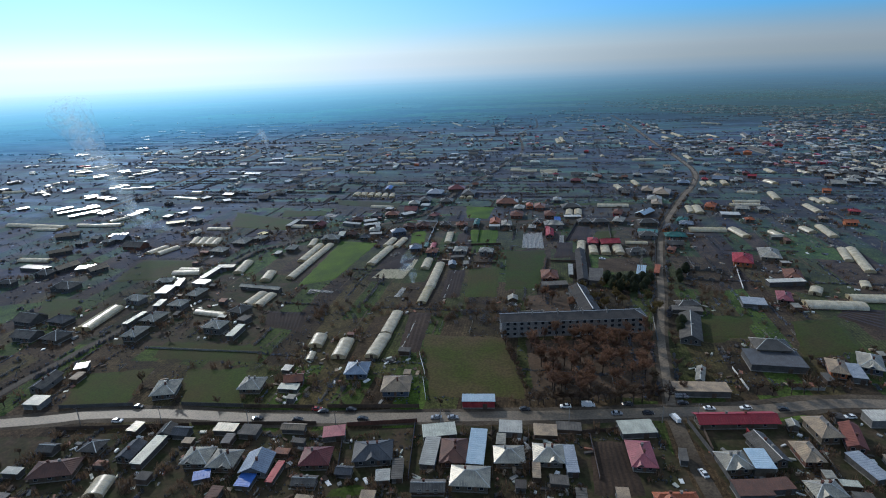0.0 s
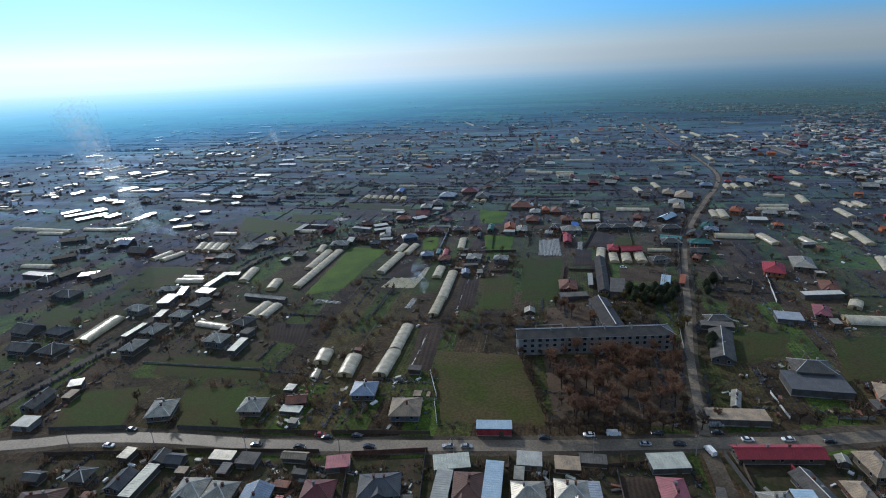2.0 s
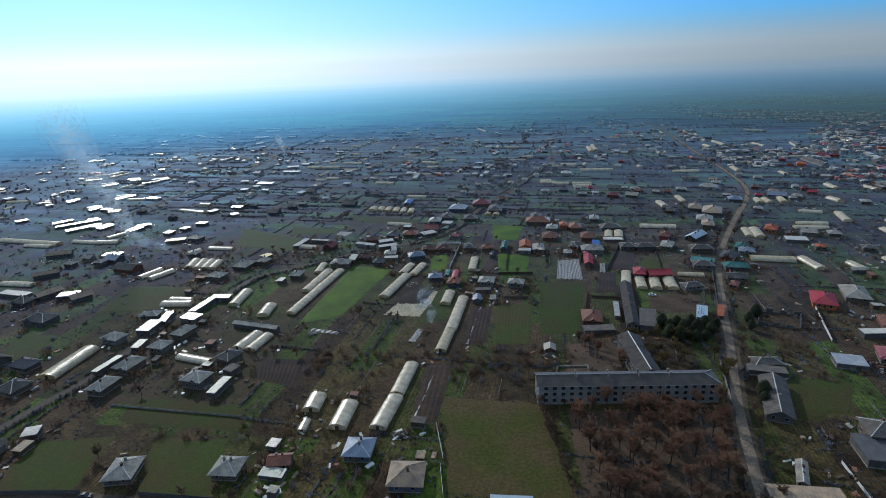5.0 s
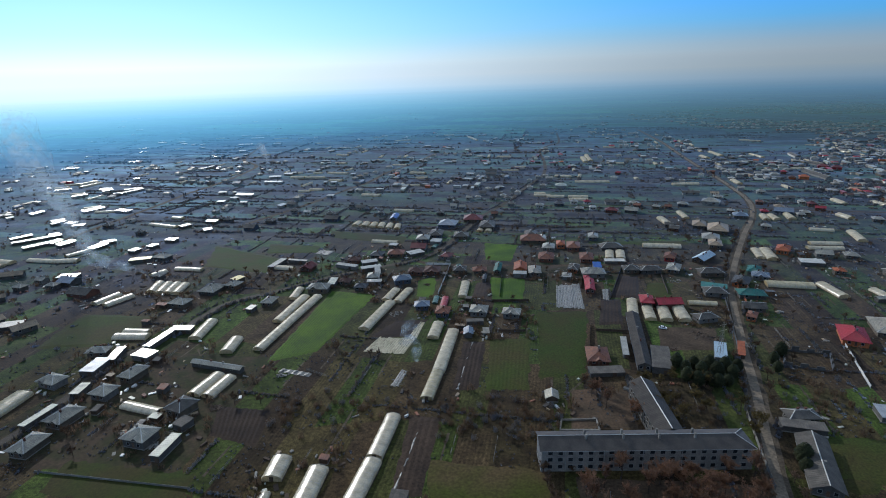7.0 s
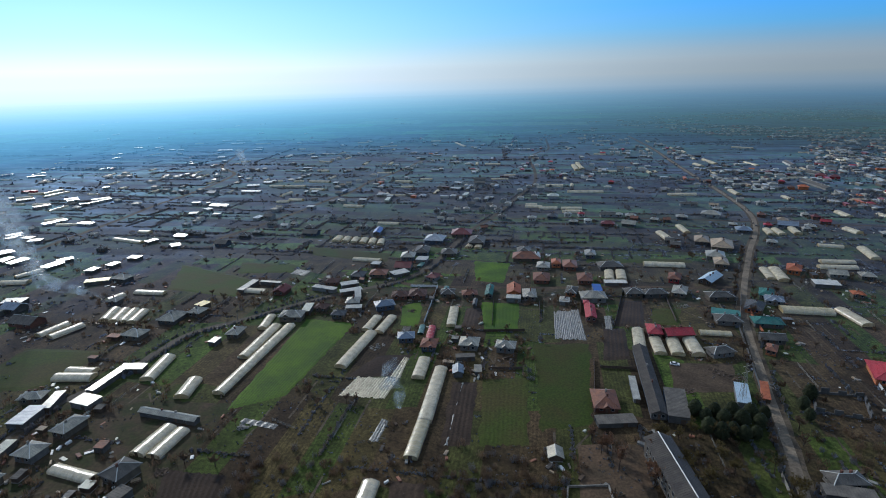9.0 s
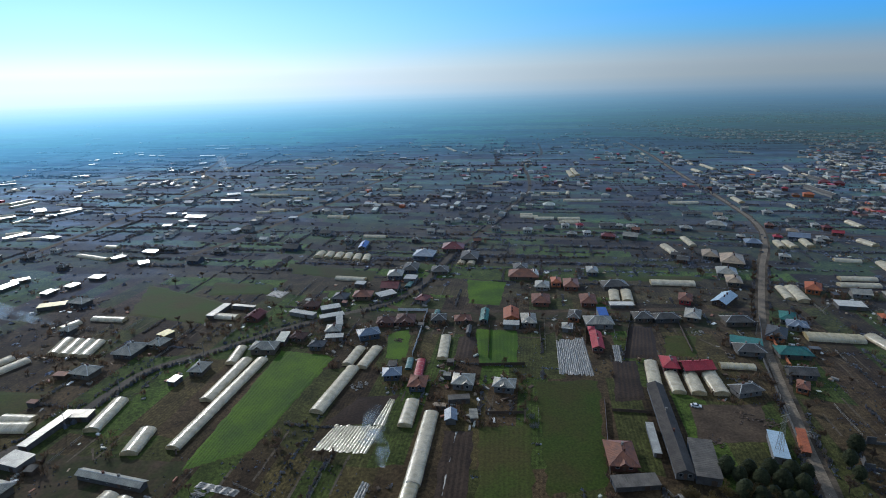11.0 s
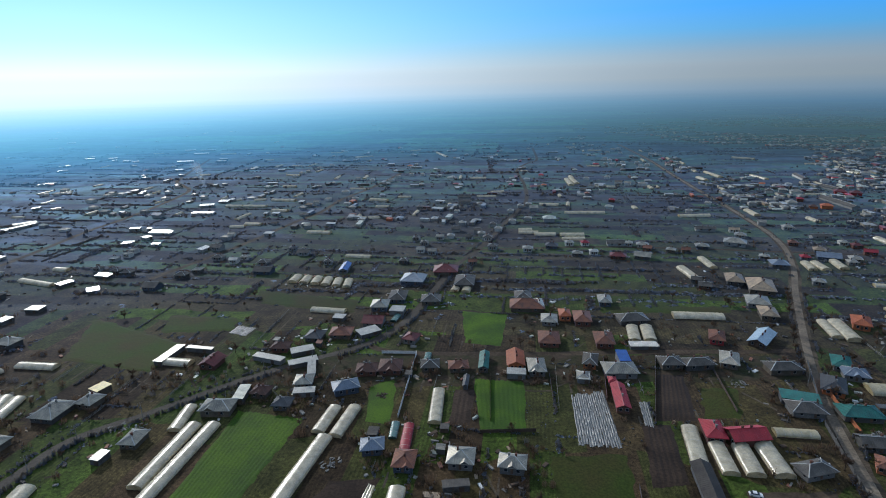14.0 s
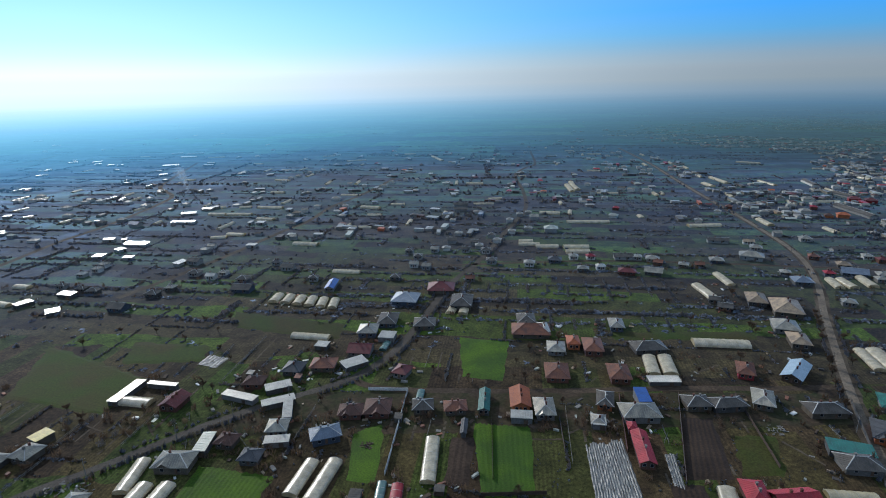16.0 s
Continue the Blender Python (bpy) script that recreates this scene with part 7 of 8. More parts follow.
house("shed", -219.8, 882.3, -8.8, 5.5, 6.8, 2.6, "whitemetal", "grey")
tunnel(104.0, 884.2, 3.2, 15.6, 6.0, "plastic")
tunnel(-212.6, 885.8, 21.3, 6.1, 6.0, "plastic")
house("hip", 292.2, 898.0, -20.2, 11.6, 8.4, 3.4, "zinc", "grey")
house("hip", 225.8, 898.1, -19.6, 7.9, 7.0, 2.6, "asbestos", "cream")
house("hip", -399.2, 904.2, -12.1, 8.9, 8.3, 3.3, "zinc", "white")
house("gable", 275.2, 904.8, -30.6, 8.2, 7.5, 3.4, "zinc", "grey")
house("hip", -261.6, 905.1, -14.2, 7.0, 6.5, 3.0, "zinc", "grey")
house("hip", -309.3, 906.1, -18.6, 9.1, 8.0, 2.6, "zinc", "grey")
house("hip", -85.9, 910.6, -4.3, 10.9, 8.8, 2.7, "zinc", "grey")
house("gable", 510.4, 915.4, -107.1, 42.0, 8.4, 2.6, "asbestos", "grey")
house("hip", 554.1, 916.1, -19.3, 10.7, 9.8, 3.5, "zinc", "grey")
house("gable", 268.0, 917.7, -29.5, 9.6, 8.6, 2.6, "asbestos", "white")
house("hip", 605.7, 924.2, -27.2, 11.2, 9.1, 3.3, "zinc", "grey")
house("hip", -339.8, 927.5, -8.1, 8.8, 7.5, 2.9, "whitemetal", "white")
tunnel(462.4, 928.3, -89.3, 34.7, 5.7, "plastic")
tunnel(385.3, 929.2, -91.6, 25.3, 6.8, "plastic")
house("hip", -396.4, 936.6, -3.4, 7.6, 6.5, 3.0, "zinc", "white")
tunnel(207.2, 936.6, -97.1, 48.4, 6.9, "plastic")
tunnel(215.4, 936.7, -94.6, 28.4, 7.0, "plastic")
tunnel(600.5, 938.1, -89.2, 18.6, 6.4, "plastic")
house("hip", -381.7, 944.6, -8.9, 9.9, 7.0, 2.6, "whitemetal", "white")
house("hip", -324.0, 949.6, -13.2, 8.2, 6.9, 2.9, "whitemetal", "white")
house("gable", -397.3, 950.7, -12.4, 7.8, 6.5, 3.1, "zinc", "cream")
house("hip", 235.7, 952.5, -19.3, 7.8, 7.0, 3.1, "zinc", "grey")
house("hip", 154.8, 958.5, -16.3, 8.3, 6.5, 3.4, "whitemetal", "white")
house("hip", -490.4, 958.6, -11.6, 8.3, 7.7, 3.0, "zinc", "cream")
house("hip", -473.7, 959.5, -10.1, 8.2, 7.1, 3.1, "zinc", "grey")
tunnel(415.7, 959.6, -93.2, 45.9, 6.5, "plastic")
house("hip", 266.9, 960.1, -30.9, 8.0, 6.5, 2.7, "zinc", "grey")
tunnel(218.1, 961.9, -99.3, 38.9, 6.8, "plastic")
tunnel(-169.3, 968.8, -9.7, 17.7, 6.7, "plastic")
house("hip", -479.4, 986.4, -14.0, 10.1, 7.2, 3.5, "zinc", "white")
house("hip", -31.6, 987.4, -11.4, 8.5, 6.5, 3.3, "zinc", "grey")
tunnel(91.2, 991.1, -10.3, 23.2, 6.1, "plastic")
house("hip", -58.6, 992.2, -4.2, 7.0, 6.5, 3.4, "whitemetal", "white")
house("shed", -198.5, 994.3, -9.9, 13.6, 6.3, 2.6, "whitemetal", "grey")
house("hip", -333.1, 1001.7, -15.0, 7.0, 6.5, 3.0, "zinc", "white")
house("gable", -79.4, 1009.4, -10.4, 7.0, 6.5, 3.4, "zinc", "grey")
house("hip", -22.8, 1017.7, -18.8, 7.0, 6.5, 3.3, "zinc", "white")
house("hip", 12.9, 1030.5, -9.2, 7.0, 6.5, 2.9, "zinc", "white")
house("hip", -3.2, 1033.5, -8.4, 7.0, 6.5, 3.0, "zinc", "grey")
house("hip", 349.4, 1050.1, -20.4, 7.0, 6.5, 3.4, "zinc", "grey")
house("hip", -178.9, 1051.3, -4.2, 7.0, 6.5, 2.8, "zinc", "grey")
house("hip", 363.4, 1058.8, -26.8, 7.6, 7.0, 3.0, "zinc", "grey")
tunnel(-185.3, 1068.6, -22.8, 23.7, 6.1, "plastic")
house("gable", 313.0, 1075.0, -25.0, 7.6, 6.5, 3.1, "whitemetal", "white")
house("hip", -175.4, 1081.3, -8.4, 7.3, 6.5, 3.0, "zinc", "grey")
house("hip", 305.9, 1082.5, -19.5, 7.0, 6.5, 3.0, "zinc", "white")
house("hip", 357.1, 1084.1, -16.0, 7.8, 6.5, 2.9, "zinc", "white")
house("hip", 335.6, 1088.6, -18.2, 8.6, 7.7, 3.1, "zinc", "white")
tunnel(-329.2, 1095.5, 9.2, 15.2, 6.5, "plastic")
house("shed", -368.0, 1100.1, -10.5, 8.3, 5.5, 2.6, "whitemetal", "grey")
house("hip", -168.5, 1101.6, -15.4, 7.0, 6.5, 2.6, "zinc", "white")
tunnel(542.5, 1104.2, -47.1, 34.8, 6.9, "plastic")
house("hip", 323.2, 1116.8, -27.9, 7.9, 6.7, 2.9, "zinc", "white")
house("shed", -216.2, 1123.2, 19.4, 11.1, 7.8, 2.6, "whitemetal", "grey")
house("hip", -157.0, 1133.9, -6.0, 7.0, 6.5, 2.6, "zinc", "white")
house("hip", 324.9, 1143.5, -25.4, 8.1, 6.5, 3.2, "zinc", "white")
house("shed", -38.5, 1151.2, -11.6, 11.4, 7.9, 2.6, "whitemetal", "grey")
house("shed", -394.8, 1157.9, 16.8, 12.4, 6.7, 2.2, "brightsheet", "grey")
house("hip", 377.1, 1160.6, -29.9, 8.4, 7.0, 3.0, "zinc", "grey")
house("hip", 374.0, 1207.3, -23.6, 7.8, 6.5, 2.8, "zinc", "white")
house("hip", 356.8, 1227.7, -18.6, 8.9, 7.2, 2.6, "zinc", "white")
house("shed", -358.6, 1258.8, -11.9, 19.8, 7.5, 2.6, "whitemetal", "grey")
house("gable", 380.4, 1265.3, -29.0, 9.3, 6.6, 2.6, "zinc", "white")
house("shed", -428.6, 1269.9, 2.1, 29.6, 7.5, 2.2, "brightsheet", "grey")
tunnel(-95.2, 1270.4, 14.5, 34.3, 5.8, "plastic")
tunnel(52.3, 1270.7, -77.3, 71.6, 6.0, "plastic")
house("hip", 392.3, 1271.5, -29.6, 9.3, 8.8, 3.0, "whitemetal", "white")
house("shed", -364.3, 1290.1, -12.2, 15.9, 6.4, 2.6, "whitemetal", "grey")
house("shed", -529.1, 1291.1, 26.3, 11.8, 5.2, 2.6, "whitemetal", "grey")
house("shed", -550.0, 1299.2, -11.9, 14.0, 6.9, 2.6, "whitemetal", "grey")
house("shed", -582.0, 1317.5, 31.5, 11.0, 6.8, 2.6, "whitemetal", "grey")
house("hip", 387.7, 1340.6, -23.1, 8.8, 7.1, 3.2, "asbestos", "white")
tunnel(1.9, 1347.7, 11.6, 21.6, 6.3, "plastic")
house("shed", -604.0, 1354.1, 17.2, 16.3, 6.1, 2.6, "whitemetal", "grey")
house("shed", -649.7, 1355.9, 13.6, 18.3, 6.6, 2.6, "whitemetal", "grey")
tunnel(-385.4, 1383.0, 3.3, 31.8, 6.2, "plastic")
house("shed", -445.7, 1396.8, 4.0, 30.7, 6.0, 2.2, "brightsheet", "grey")
tunnel(-546.6, 1429.5, 16.1, 19.0, 5.5, "plastic")
house("shed", -453.0, 1456.5, 3.0, 34.8, 5.7, 2.6, "whitemetal", "grey")
house("shed", -495.3, 1466.6, 11.5, 23.5, 7.5, 2.6, "whitemetal", "grey")
house("gable", -842.2, 1583.1, -9.9, 9.0, 8.0, 3.3, "whitemetal", "grey")
house("shed", -909.3, 1737.6, 28.9, 19.4, 5.7, 2.6, "whitemetal", "grey")

# ---------------------------------------------------------------- vehicles
car(-68.3, 190.8, 177, "car_dark")
car(-52.0, 189.0, -4, "car_dark")
car(-45.9, 195.6, -4, "car_red")
car(-43.1, 193.9, 177, "car_dark")
car(-32.0, 194.3, -4, "car_dark")
car(-26.7, 188.0, -4, "car_dark")
car(1.6, 186.9, 177, "car_silver")
car(8.1, 186.5, -4, "car_silver")
car(36.2, 190.1, -4, "car_dark")
car(52.3, 190.9, 177, "car_white")
car(61.1, 191.0, -4, "car_white", 5.2, 2.0, True)
car(70.5, 184.9, -4, "car_silver")
car(76.5, 190.7, 177, "car_dark")
car(82.2, 184.5, -4, "car_dark")
car(106.2, 185.8, -4, "car_white")
car(119.8, 185.2, 177, "car_white")
car(133.1, 183.6, -4, "car_dark")
car(90.8, 180.4, 100, "car_white", 5.2, 2.0, True)
car(88.0, 151.4, 98, "car_white")
car(97.7, 190.1, -4, "car_dark")
car(99.2, 194.2, -4, "car_silver", 5.2, 2.0, True)
car(154.0, 177.3, 177, "car_white")
car(-120.4, 202.2, -4, "car_dark")
car(-124.0, 192.9, -4, "car_white")
car(114.5, 357.2, -20, "car_white")

# ---------------------------------------------------------------- trees
for n in range(4):
    KINDS.setdefault("bare", []).append(tree_mesh(10 + n, 7.0, 1.0, "twig", 26))
    KINDS.setdefault("grove", []).append(tree_mesh(40 + n, 9.5, .5, "twig_red", 30))
    KINDS.setdefault("olive", []).append(tree_mesh(60 + n, 9.5, .8, "twig_olive", 30))
    KINDS.setdefault("conifer", []).append(conifer_mesh(70 + n, 7.2))


def inside(P, x, y):
    sign = 0
    for a, b in zip(P, P[1:] + P[:1]):
        c = (b.x - a.x) * (y - a.y) - (b.y - a.y) * (x - a.x)
        if sign and c * sign < 0:
            return False
        sign = sign or c
    return True


def free(x, y, margin):
    """True where no building, road or cleared plot lies."""
    for px, py, r in PLACED:
        if (px - x) ** 2 + (py - y) ** 2 < (r + margin) ** 2:
            return False
    for line, half in ROADS:
        for p in line:
            if abs(p.x - x) < half + 3.2 and abs(p.y - y) < half + 3.2:
                return False
    return not any(inside(P, x, y) for P in CLEAR)


rng = random.Random(5)
# the grove before the school
for i in range(10):
    for j in range(11):
        x, y = 42 + j * 5.9 + rng.uniform(-1.8, 1.8), 196 + i * 5.3 + rng.uniform(-1.8, 1.8)
        if x < 44 + (y - 197) * .05 or x > 88 + (y - 190) * .27:
            continue
        if rng.random() < .74:
            tree("grove", x, y, rng.uniform(.95, 1.4), rng.uniform(0, 360))
# around the school's back yard
for i in range(44):
    x, y = rng.uniform(58, 132), rng.uniform(266, 304)
    if free(x, y, 1.5) or (92 < x < 122 and y < 298):
        tree("olive" if x > 84 else "grove", x, y, rng.uniform(.65, 1.05), rng.uniform(0, 360))
for x, y in ((105.6, 316.9), (108, 312.8), (112.7, 315.6), (114.1, 310.6), (119.2, 314.4), (120, 308.5), (125.6, 313.1), (126.3, 307.3), (105.7, 305.3), (108.8, 301.6),
             (113.8, 303.2), (116.8, 300.4), (121.4, 301.1), (131, 312.9), (150.1, 318.7), (156.9, 325.2), (147.8, 311.3), (121.3, 247.4), (123.4, 252.4)):
    tree("conifer", x, y, rng.uniform(.8, 1.15), rng.uniform(0, 360))
for k in range(16):
    y = 203 + k * 3.1
    tree("bare", 38.8 - (y - 198) * .07 + rng.uniform(-.8, .8), y, rng.uniform(.45, .8), rng.uniform(0, 360))
# tall bare trees along the main road before the grove and the square
for k in range(17):
    tree("bare", 38 + k * 3.4 + rng.uniform(-1, 1), 192.6 + rng.uniform(-.6, .8), rng.uniform(.9, 1.3), rng.uniform(0, 360))
for k in range(7):
    tree("bare", 122 + k * 6.5 + rng.uniform(-2, 2), 193.5 + rng.uniform(-.6, 1), rng.uniform(.7, 1.1), rng.uniform(0, 360))
# both sides of the road to the north
line = smooth_line(SIDE, 9.0)
for i, p in enumerate(line[1:40]):
    for s in (-1, 1):
        if rng.random() < .55:
            tree("bare", p.x + s * 5.6 + rng.uniform(-.6, .6), p.y, rng.uniform(.6, 1.0), rng.uniform(0, 360))
# the yards south of the main road, and along its fences
for i in range(400):
    x, y = rng.uniform(-150, 165), rng.uniform(124, 178)
    if free(x, y, .8) and i < 75:
        tree("bare", x, y, rng.uniform(.4, .75), rng.uniform(0, 360))
for i, p in enumerate(smooth_line(MAIN, 17.0)[6:24]):
    if rng.random() < .6:
        tree("bare", p.x, p.y + 7.0, rng.uniform(.5, .85), rng.uniform(0, 360))
# gardens
count = 0
while count < 150:
    x, y = rng.uniform(-190, 230), rng.uniform(142, 560)
    if abs(x) > y * .75 + 40 or not free(x, y, .5):
        continue
    tree("bare", x, y, rng.uniform(.4, .85), rng.uniform(0, 360))
    count += 1


# ---------------------------------------------------------------- fences and walls
WOODF, BLOCKF, WHITEF = "weathered wooden board fence along a plot", "grey concrete block wall along the yards", "white painted fence along a garden"
for a, b, h, m, lab in (
        ((-153.9, 203.6), (-123.3, 203.5), 1.7, "grey_wall", BLOCKF), ((-102.8, 202.5), (-76.8, 199.6), 1.7, "grey_wall", BLOCKF),
        ((-76.2, 199.1), (-47.3, 196.8), 1.7, "wood", WOODF), ((-41.9, 196.8), (-5.1, 194.3), 1.7, "wood", WOODF),
        ((-6.2, 236.9), (-3.2, 218.4), 1.8, "frame_white", WHITEF), ((-4, 214.3), (-2.6, 199.9), 1.8, "frame_white", WHITEF),
        ((-145.5, 188.9), (-93.7, 188.1), 1.6, "wood", WOODF), ((-92.9, 188.7), (-44.2, 186), 1.6, "wood", WOODF), ((-32.1, 184.1), (-5.7, 184.9), 1.8, "brick", "red-brick wall along the street"),
        ((94.5, 178.4), (95.1, 159.7), 2.0, "grey_wall", BLOCKF), ((95, 158.6), (94.5, 141.7), 2.0, "grey_wall", BLOCKF),
        ((54.5, 174.3), (68.8, 175.4), 1.6, "wood", WOODF), ((112.1, 170.7), (112.5, 162.1), 2.6, "red_wall", "red sheet-metal wall of a yard"),
        ((98.4, 174.8), (96.2, 161.9), 1.6, "wood", WOODF), ((-6.3, 184.2), (-7.7, 154.2), 1.8, "wood", WOODF), ((22.4, 181.7), (19.9, 152.7), 1.8, "wood", WOODF),
        ((35.6, 178.1), (32, 152), 1.8, "wood", WOODF), ((56.9, 171.9), (54.4, 150.8), 1.6, "wood", WOODF), ((-33.1, 183.9), (-31.5, 155.6), 1.6, "wood", WOODF),
        ((129.3, 213.8), (127.3, 197), 1.2, "frame_white", WHITEF), ((144.2, 196.6), (156.6, 194.9), 1.4, "concrete", "low concrete wall beside the square"),
        ((119.1, 281.1), (112.4, 258.6), 1.8, "concrete", "concrete panel fence along the school yard"), ((112, 257.4), (107.3, 239.8), 1.8, "concrete", "concrete panel fence along the school yard"),
        ((195, 339.5), (178.4, 297.3), 1.5, "frame_white", WHITEF), ((-143.6, 254.2), (-84.1, 244.5), .9, "concrete", "low pale wire fence round a meadow"),
        ((181.2, 416.6), (172.2, 385.2), 2.0, "orange_wall", "orange painted wall along the road"), ((171.1, 382.3), (164.8, 361.1), 1.8, "cream", "cream plastered garden wall along the road"),
        ((189.5, 440.2), (171.5, 406.7), 1.8, "grey_wall", BLOCKF), ((163.4, 392.7), (151.5, 359.6), 1.8, "grey_wall", BLOCKF), ((150.8, 357.9), (141.6, 333.8), 1.8, "grey_wall", BLOCKF),
        ((3.7, 466), (-4.1, 410.8), 2.0, "frame_white", WHITEF), ((-14.1, 468.5), (3.2, 466.5), 1.6, "frame_white", WHITEF),
        ((28.4, 397.9), (50.3, 397.1), 1.6, "wood", WOODF), ((79.3, 356.4), (94.9, 353.7), 1.4, "wood", WOODF), ((27.3, 357.9), (42.8, 357.1), 1.4, "wood", WOODF),
        ((38.1, 441.6), (33.5, 405.5), 1.5, "wood", WOODF), ((65.5, 439.2), (62.3, 418.5), 1.5, "wood", WOODF), ((95.7, 454.5), (85.1, 416.6), 1.6, "brick", "red-brick garden wall beside the house"),
        ((121.1, 452.3), (98.2, 397.5), 1.5, "wood", WOODF), ((145.1, 450.1), (134.4, 403.2), 1.5, "wood", WOODF), ((78.5, 363.9), (65.3, 314.5), 1.6, "wood", WOODF)):
    fence(a, b, h, m, lab, 7.0)
low_walls([(44.9, 272.5), (59.7, 272), (60.1, 278.8), (46.6, 278.9)], .7, .5, "concrete", "foundation", "open concrete basin behind the school", "basin")
low_walls([(154.2, 317), (171.6, 310.4), (180.5, 326.4), (161.5, 330.6)], 3.2, .4, "grey_wall", "ruin", "roofless ruined walls of grey blocks", "ruin", True)
pylon(128.1, 323.7, 20, 19.0)
for i, p in enumerate(smooth_line(MAIN, 34.0)[3:13]):
    pole(p.x, p.y - 6.4, -4)
for i, p in enumerate(smooth_line(SIDE, 38.0)[1:13]):
    pole(p.x - 4.6, p.y, 70)
for i, p in enumerate(smooth_line(DIAG, 40.0)[6:18]):
    pole(p.x + 3.6, p.y - 1.5, 40)
for i, ((x, y), r, m) in enumerate((((-117.7, 413.3), 4.5, "concrete"), ((-27.4, 384), 4.0, "concrete"), ((-19.7, 231.6), 3.0, "concrete"), ((-28.8, 232.3), 2.2, "wood"),
                               ((129.2, 348.2), 5.0, "wood"), ((136.1, 343.2), 4.0, "wood"), ((147.2, 336.7), 4.0, "concrete"), ((-108.8, 268.3), 3.0, "concrete"),
                               ((110.6, 333.9), 4.0, "wood"), ((-59.2, 240), 3.0, "concrete"), ((-95, 292.2), 3.0, "wood"), ((-108.4, 411.7), 4.0, "concrete"),
                               ((147, 424.1), 4.0, "concrete"), ((-11.5, 428), 2.5, "wood"), ((-49.2, 210.3), 2.5, "wood"), ((-73.8, 317.3), 3.0, "concrete"))):
    debris(x, y, r, 26, m, "heap of pale boards and scrap in a yard" if m != "wood" else "heap of old timber in a yard", i)
smoke([(-12.4, 327.9, .5), (-14.0, 328.6, 3.0), (-13.0, 331.0, 6.0), (-17.0, 334.0, 9.0), (-15.0, 338.0, 13.0)], [.8, 2.6, 3.6, 4.6, 5.4], "thin bluish smoke rising beside a greenhouse")
smoke([(-218, 467.5, .8), (-228, 467.5, 3.0), (-240, 467.5, 7.0), (-253.4, 467.5, 12), (-260, 467.5, 32), (-270.9, 467.5, 61.2), (-285.7, 467.5, 87.2), (-292.4, 467.5, 104)], [1.5, 3, 5, 6, 8, 11, 15, 17], "pale smoke plume drifting over the distant gardens")
smoke([(-300, 1010, .8), (-303, 1012, 12), (-310, 1015, 30)], [2, 5, 8], "faint smoke over distant houses")

for k in range(170):
    x, y = rng.uniform(-150, 165), rng.uniform(126, 178)
    if free(x, y, 2.0):
        house("shed", x, y, -8 + rng.choice((0, 90)), rng.uniform(2.6, 5), rng.uniform(3, 7.5), rng.uniform(2.0, 2.8), rng.choice(("asbestos", "asbestos", "oldroof", "oldroof", "rust", "tan", "slate", "brown")), rng.choice(("wood", "grey", "wood")))

# brushwood and young orchards
BRUSH = [brush_mesh(90 + k, 3.2, "twig") for k in range(3)] + [brush_mesh(95 + k, 2.6, "scrub") for k in range(2)]
count = 0
for cx, cy, wx, wy, n in ((23.2, 286.9, 26, 10, 34), (-51.5, 282.8, 26, 14, 20), (21.3, 274.2, 26, 9, 30), (-36.6, 283.3, 26, 12, 16), (-52.2, 291.7, 16, 12, 14),
                          (50.5, 368.8, 8, 22, 22), (55.9, 259.7, 12, 6, 8), (108.2, 286.4, 24, 12, 24), (152.5, 293.1, 22, 14, 18), (153.3, 264.1, 22, 12, 16),
                          (-42.7, 214.3, 12, 10, 14), (-83.7, 236.6, 30, 5, 12), (-54.9, 373, 6, 30, 16), (-154.8, 471.2, 40, 24, 24), (-92.7, 445.7, 30, 14, 20)):
    for k in range(int(n * 1.6)):
        x, y = cx + rng.uniform(-1, 1) * wx, cy + rng.uniform(-1, 1) * wy
        if not free(x, y, -1):
            continue
        ob = new("brushwood", BRUSH[count % 5])
        ob.matrix_basis = pose(x, y, 0, 0, 0, rng.uniform(0, 360)) @ Matrix.Scale(rng.uniform(.45, .95), 4)
        tagged(ob, "leafless brown thicket of young shoots", "bush", "garden thickets")
        count += 1

# lean-tos and sheds in the yards
for (x, y, rad) in PLACED[:230:2]:
    if not 130 < y < 480 or rad < 4 or rad > 14:
        continue
    a = rng.uniform(0, 6.283)
    sx, sy = x + math.cos(a) * (rad + 3.5), y + math.sin(a) * (rad + 3.5)
    if not free(sx, sy, 1.2):
        continue
    house("shed", sx, sy, -8 + rng.choice((0, 90)), rng.uniform(2.6, 4.5), rng.uniform(3, 6.5), rng.uniform(2.0, 2.7), rng.choice(("asbestos", "asbestos", "zinc", "palegreen", "rust", "tan", "slate")), rng.choice(("wood", "grey", "wood")))


# ---------------------------------------------------------------- hedges and scrub
def clump(out_v, out_f, x, y, r, h, g):
    """A ragged bush of crossing upright blades of twigs."""
    for k in range(g.randint(6, 9)):
        a, rr = g.uniform(0, 6.283), r * g.uniform(.1, .9)
        bx, by = x + math.cos(a) * rr, y + math.sin(a) * rr
        t = g.uniform(0, 3.1416)
        wx, wy = math.cos(t) * r * .45, math.sin(t) * r * .45
        hh = h * g.uniform(.55, 1.1)
        lx, ly = g.uniform(-.4, .4) * r, g.uniform(-.4, .4) * r
        n = len(out_v)
        out_v += [(bx - wx, by - wy, 0), (bx + wx, by + wy, 0), (bx + wx * .7 + lx, by + wy * .7 + ly, hh * .7), (bx + lx, by + ly, hh), (bx - wx * .8 + lx, by - wy * .8 + ly, hh * .6)]
        out_f.append((n, n + 1, n + 2, n + 3, n + 4))


